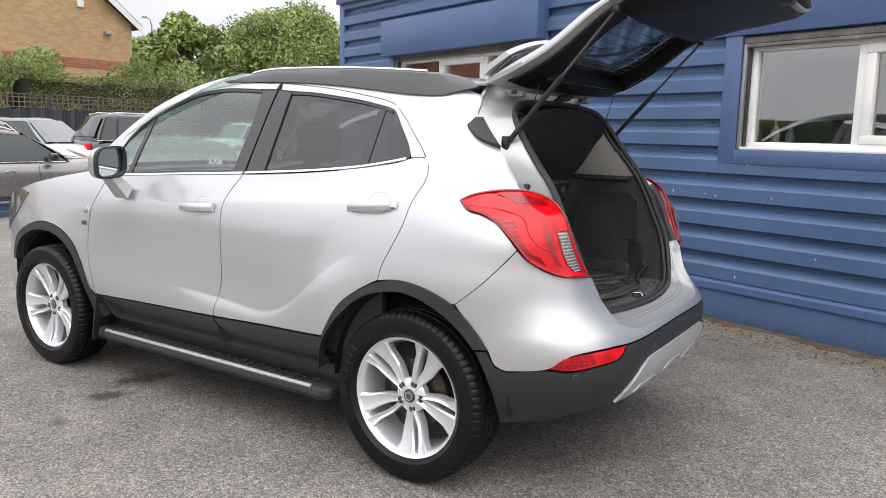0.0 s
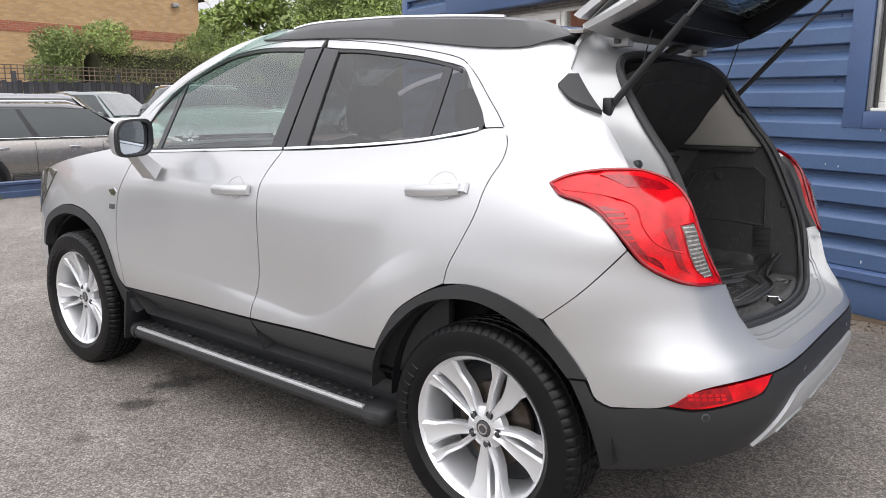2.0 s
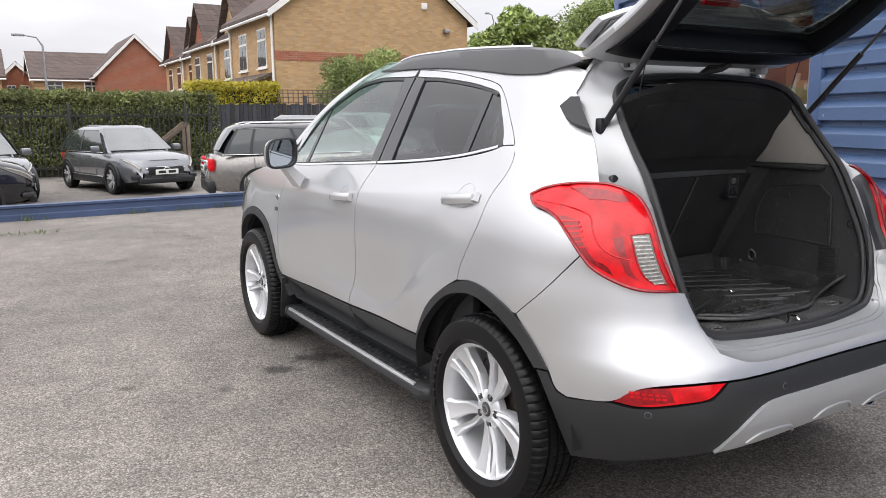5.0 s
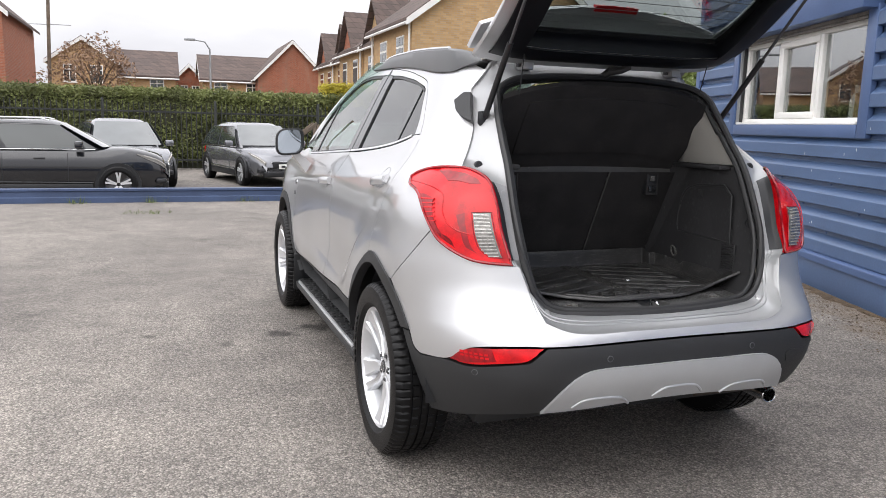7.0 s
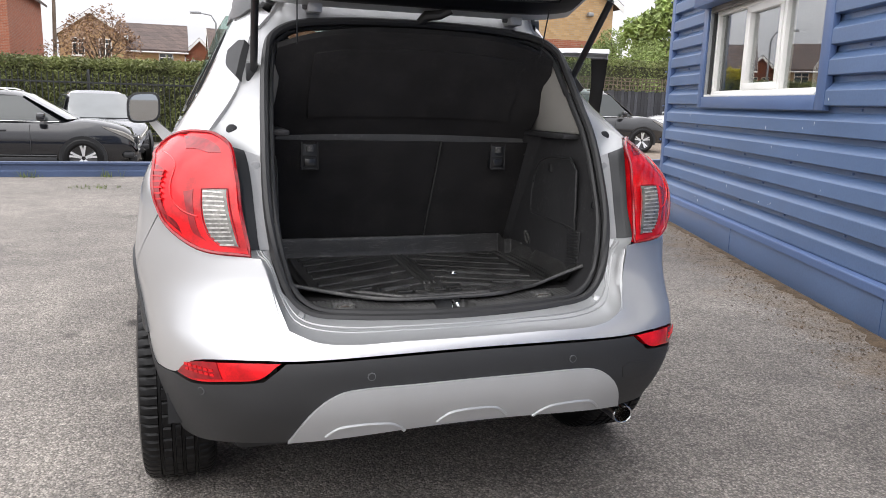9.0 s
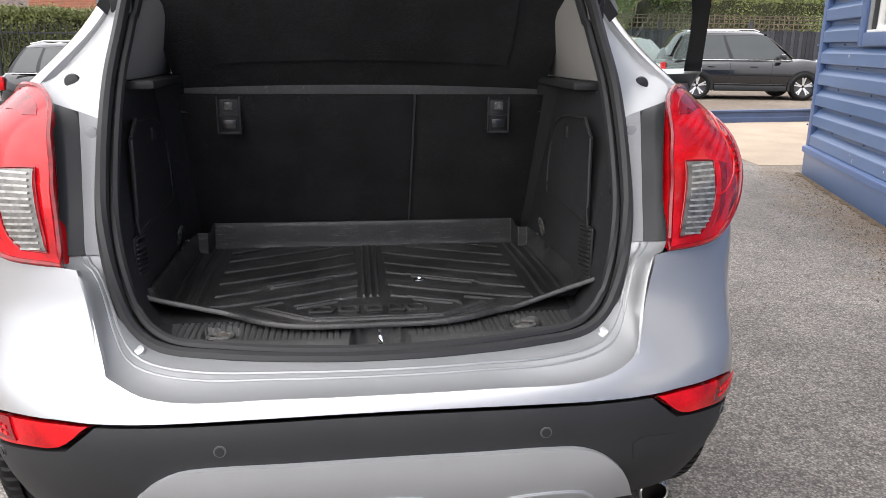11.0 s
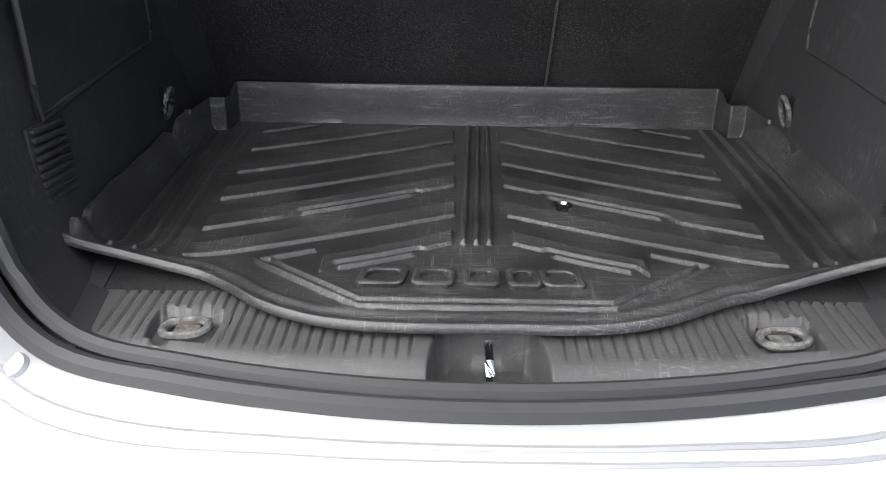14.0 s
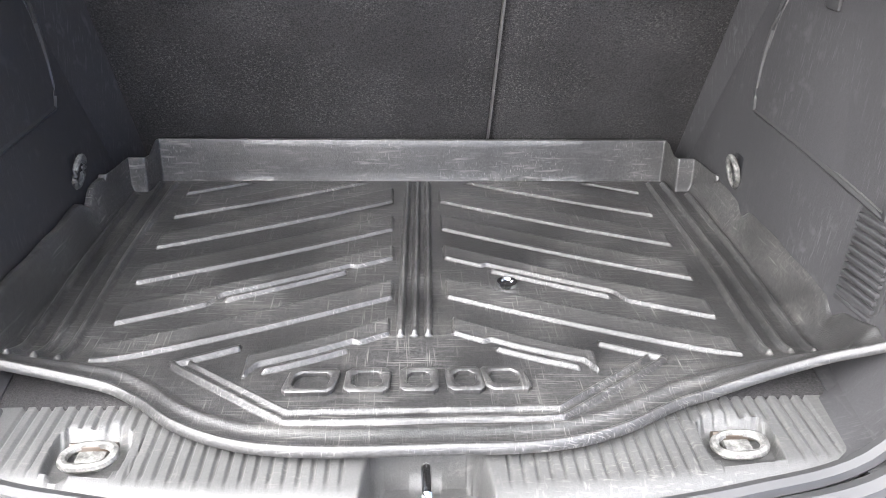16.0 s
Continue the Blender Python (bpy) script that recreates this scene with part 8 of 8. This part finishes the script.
# ---- houses ----
def house_window(h, x, y, z, w, hh, axis):
    """A white window; axis 'y': in a wall that faces -y, 'x': in one that faces -x."""
    def put(nm, a, b, d0, d1, z0, z1, mat, parent):
        lo, hi = ((x + a, y + d0, z + z0), (x + b, y + d1, z + z1)) if axis == "y" else ((x + d0, y + a, z + z0), (x + d1, y + b, z + z1))
        return part(nm, *box_mesh(lo, hi, 0), mat, parent)
    f = put("window", -w / 2, w / 2, -0.03, 0.05, 0, hh, UPVC, h)
    n = max(2, round(w / 0.6))
    for i in range(n):
        a, b = -w / 2 + 0.06 + (w - 0.06) * i / n, -w / 2 + (w - 0.06) * (i + 1) / n
        put("pane", a, b, -0.045, -0.02, 0.07, hh * 0.68, GLOSS_GLASS, f)
        put("pane", a, b, -0.045, -0.02, hh * 0.74, hh - 0.06, GLOSS_GLASS, f)
    put("sill", -w / 2 - 0.06, w / 2 + 0.06, -0.09, 0.03, -0.06, 0.0, UPVC, f)


def house(name, label, x0, x1, y0, y1, eave, ridge, along, wallm, windows=(), band=None, pipes=()):
    """A house with a pitched roof whose ridge runs along 'x' or 'y'."""
    h = thing(name, ((x0 + x1) / 2, (y0 + y1) / 2, 0), label, "house")
    v = [Vector(p) for p in ((x0, y0, 0), (x1, y0, 0), (x1, y1, 0), (x0, y1, 0), (x0, y0, eave), (x1, y0, eave), (x1, y1, eave), (x0, y1, eave))]
    f = [(0, 1, 5, 4), (1, 2, 6, 5), (2, 3, 7, 6), (3, 0, 4, 7)]
    o, t = 0.32, 0.14
    if along == "y":
        xm = (x0 + x1) / 2
        v += [Vector((xm, y0, ridge)), Vector((xm, y1, ridge))]
        f += [(4, 5, 8), (6, 7, 9)]
        k = (ridge - eave) / (xm - x0)
        slopes = [[[Vector((x0 - o, y, eave - o * k + 0.06)), Vector((xm, y, ridge + 0.06))] for y in (y0 - 0.28, y1 + 0.28)], [[Vector((x1 + o, y, eave - o * k + 0.06)), Vector((xm, y, ridge + 0.06))] for y in (y0 - 0.28, y1 + 0.28)]]
        verges = [[(x0 - o, y0 - 0.30, eave - o * k), (xm, y0 - 0.30, ridge)], [(x1 + o, y0 - 0.30, eave - o * k), (xm, y0 - 0.30, ridge)]]
        gut = [((x0 - o, y0 - 0.28, eave - o * k), (x0 - o, y1 + 0.28, eave - o * k))]
    else:
        ym = (y0 + y1) / 2
        v += [Vector((x0, ym, ridge)), Vector((x1, ym, ridge))]
        f += [(7, 4, 8), (5, 6, 9)]
        k = (ridge - eave) / (ym - y0)
        slopes = [[[Vector((x, y0 - o, eave - o * k + 0.06)), Vector((x, ym, ridge + 0.06))] for x in (x0 - 0.28, x1 + 0.28)], [[Vector((x, y1 + o, eave - o * k + 0.06)), Vector((x, ym, ridge + 0.06))] for x in (x0 - 0.28, x1 + 0.28)]]
        verges = [[(x0 - 0.30, y0 - o, eave - o * k), (x0 - 0.30, ym, ridge)], [(x0 - 0.30, y1 + o, eave - o * k), (x0 - 0.30, ym, ridge)]]
        gut = [((x0 - 0.28, y0 - o, eave - o * k), (x1 + 0.28, y0 - o, eave - o * k))]
    part("wall", v, f, wallm, h)
    for s in slopes:
        part("roof", *slab_mesh(s, (0, 0, t)), TILES, h)
    for a, b in verges:
        a, b = Vector(a), Vector(b)
        q = Vector((0, 0.03, 0)) if along == "y" else Vector((0.03, 0, 0))
        part("bargeboard", *slab_mesh([[a - Vector((0, 0, 0.10)), a + Vector((0, 0, 0.16))], [b - Vector((0, 0, 0.10)), b + Vector((0, 0, 0.16))]], q), WHITE, h)
    for a, b in gut:
        part("gutter", *tube_mesh([a, b], 0.06, 8), WHITE, h)
    if band:
        part("brick_band", *box_mesh((x0 - 0.012, y0 - 0.012, band), (x1 + 0.012, y0 + 0.1, band + 0.34), 0), RED_WALL, h)
    for w in windows:
        house_window(h, *w)
    for px, py in pipes:
        part("downpipe", *tube_mesh([(px, py, 0), (px, py, eave - 0.1)], 0.045, 8), WHITE, h)
    return h


GX0, GX1, GY = 7.2, 15.5, 26.0
house("end_house", "buff brick end house with a red brick band", GX0, GX1, GY, GY + 5.6, 5.25, 8.3, "y", BUFF_WALL,
      [(GX0, GY + 1.5, 3.25, 1.0, 1.45, "x"), (GX0, GY + 3.9, 3.25, 1.0, 1.45, "x"), (GX0, GY + 1.5, 0.9, 1.4, 1.3, "x")], band=3.45, pipes=((GX0 - 0.08, GY + 0.12), (GX0 - 0.08, GY + 5.5)))
end = bpy.data.objects["end_house"]
part("security_lamp", *box_mesh((14.3, GY - 0.22, 4.72), (14.55, GY, 4.88), 0.04), GALV, end)
part("alarm_box", *box_mesh((13.3, GY - 0.08, 5.6), (13.55, GY, 5.85), 0.02), WHITE, end)
part("porch_roof", *slab_mesh([[Vector((GX0 - 1.5, GY + 0.4, 2.35)), Vector((GX0, GY + 0.4, 2.95))], [Vector((GX0 - 1.5, GY + 5.4, 2.35)), Vector((GX0, GY + 5.4, 2.95))]], (0, 0, 0.1)), TILES, end)
for k in range(4):
    y0 = GY + 5.6 + k * 5.4
    xo = GX0 + 0.42 * (k + 1) + (0.5 if k % 2 == 0 else 0)
    hs = house("terraced_house", "buff brick terraced house with a tiled front gable", xo, xo + 8.0, y0, y0 + 5.4, 5.15, 8.1, "y", BUFF_WALL,
               [(xo, y0 + 1.4, 3.2, 1.0, 1.4, "x"), (xo, y0 + 3.9, 3.2, 1.0, 1.4, "x")], pipes=((xo - 0.08, y0 + 0.1),))
    hs["group"] = "terraced houses"
    # front cross gable
    ym, xr = y0 + 2.7, xo + 2.0
    part("front_gable", [Vector((xo - 0.05, ym - 1.5, 5.15)), Vector((xo - 0.05, ym + 1.5, 5.15)), Vector((xo - 0.05, ym, 7.0)), Vector((xr, ym, 7.0)), Vector((xr, ym - 1.5, 5.15)), Vector((xr, ym + 1.5, 5.15))], [(0, 1, 2), (0, 2, 3, 4), (1, 5, 3, 2)], RED_WALL if k % 2 else BUFF_WALL, hs)
    for sg in (-1, 1):
        part("gable_roof", *slab_mesh([[Vector((xo - 0.35, ym + sg * 1.75, 4.95)), Vector((xo - 0.35, ym, 7.08))], [Vector((xr + 1.5, ym + sg * 1.75, 4.95)), Vector((xr + 1.5, ym, 7.08))]], (0, 0, 0.12)), TILES, hs)
    part("porch_roof", *slab_mesh([[Vector((xo - 1.4, y0 + 0.5, 2.35)), Vector((xo, y0 + 0.5, 2.95))], [Vector((xo - 1.4, y0 + 4.9, 2.35)), Vector((xo, y0 + 4.9, 2.95))]], (0, 0, 0.1)), TILES, hs)
house("red_brick_house", "red brick house with a white-edged gable", 5.2, 10.4, 58, 66, 4.6, 7.2, "y", RED_WALL)
house("red_brick_house", "red brick house mirrored in the office window", -44.0, -34.0, 62, 71, 3.6, 6.2, "x", RED_WALL, [(-41.5, 62, 2.0, 1.4, 1.1, "y"), (-36.8, 62, 2.0, 1.4, 1.1, "y")])
house("far_house", "brown-roofed house mirrored in the office window", -32.0, -22.0, 66, 75, 3.8, 6.6, "x", BUFF_WALL, [(-30.0, 66, 2.2, 1.4, 1.1, "y"), (-24.0, 66, 2.2, 1.4, 1.1, "y")])
house("far_house", "low house with a brown tiled roof", 1.3, 6.6, 60, 67, 4.3, 6.2, "x", BUFF_WALL, [(2.6, 60, 3.0, 1.0, 1.1, "y"), (5.0, 60, 3.0, 1.0, 1.1, "y")])
house("far_house", "low house with a brown tiled roof", -5.2, -0.7, 59, 66, 4.3, 6.2, "x", BUFF_WALL, [(-2.0, 59, 3.0, 1.0, 1.1, "y")])
house("far_cottage", "small red brick house with a gable", -0.6, 1.6, 66, 72, 4.5, 5.6, "y", RED_WALL, [(0.1, 66, 3.1, 0.6, 0.9, "y"), (1.0, 66, 3.1, 0.6, 0.9, "y")])
house("gabled_house", "pale-gabled house behind a bronze tree", -8.8, -4.7, 57, 65, 5.1, 6.55, "y", BUFF_WALL, [(-7.6, 57, 3.6, 0.8, 1.2, "y"), (-5.9, 57, 3.6, 0.8, 1.2, "y")])
house("red_brick_house", "red brick house at the end of the hedge", -16.0, -9.0, 42, 52, 6.4, 9.4, "y", RED_WALL)

# ---- lamp posts ----
def lamp_post(x, y, h, arm, label, mat):
    e = thing("street_lamp", (x, y, 0), label, "lamp post")
    part("column", *tube_mesh([(x, y, 0), (x, y, h * 0.3), (x, y, h - 0.5), (x + arm * 0.25, y, h - 0.08), (x + arm * 0.8, y, h)], [0.09, 0.075, 0.05, 0.04, 0.035], 10), mat, e)
    box("lantern", (x + min(arm * 0.8, arm * 1.4), y - 0.10, h - 0.05), (x + max(arm * 0.8, arm * 1.4), y + 0.10, h + 0.08), GALV, e, 0.03)


lamp_post(1.0, 45, 5.75, -1.0, "grey street lamp with a swan neck", GALV)
lamp_post(30.1, 45, 8.6, -0.5, "tall grey street lamp", GALV)
pole = thing("aerial_pole", (-7.4, 45, 0), "tall brown pole with a thin cross arm", "pole")
part("shaft", *tube_mesh([(-7.5, 45, 0), (-7.2, 45, 9.5)], [0.11, 0.08], 8), TIMBER, pole)
part("cross_arm", *tube_mesh([(-8.3, 45, 6.1), (-6.2, 45, 6.15)], 0.025, 6), GALV, pole)
van = thing("white_van_roof", (27.5, 40, 0), "white van seen over the hedge", "van")
part("van_body", *box_mesh((25.5, 39, 0.4), (30.5, 41, 4.2), 0.2), PAINT_WHITE, van)
part("van_cab", *box_mesh((30.3, 39, 0.4), (32.0, 41, 3.6), 0.4), PAINT_WHITE, van)

# all beyond the lower car park stands on its level, further off
lower = Matrix.Translation((-2.0, -1.2, 1.34)) @ Matrix.Scale(1.19, 4) @ Matrix.Translation((2.0, 1.2, -1.34))
for ob in [o for o in scene.objects if o.parent is None]:
    if ob.name.split(".")[0] in ("hedge", "golden_hedge", "railings", "board_fence", "trellis", "timber_steps", "tree", "shrub", "bronze_tree", "end_house", "terraced_house", "red_brick_house", "far_house", "far_cottage", "gabled_house", "street_lamp", "aerial_pole", "white_van_roof"):
        ob.matrix_basis = lower @ ob.matrix_basis
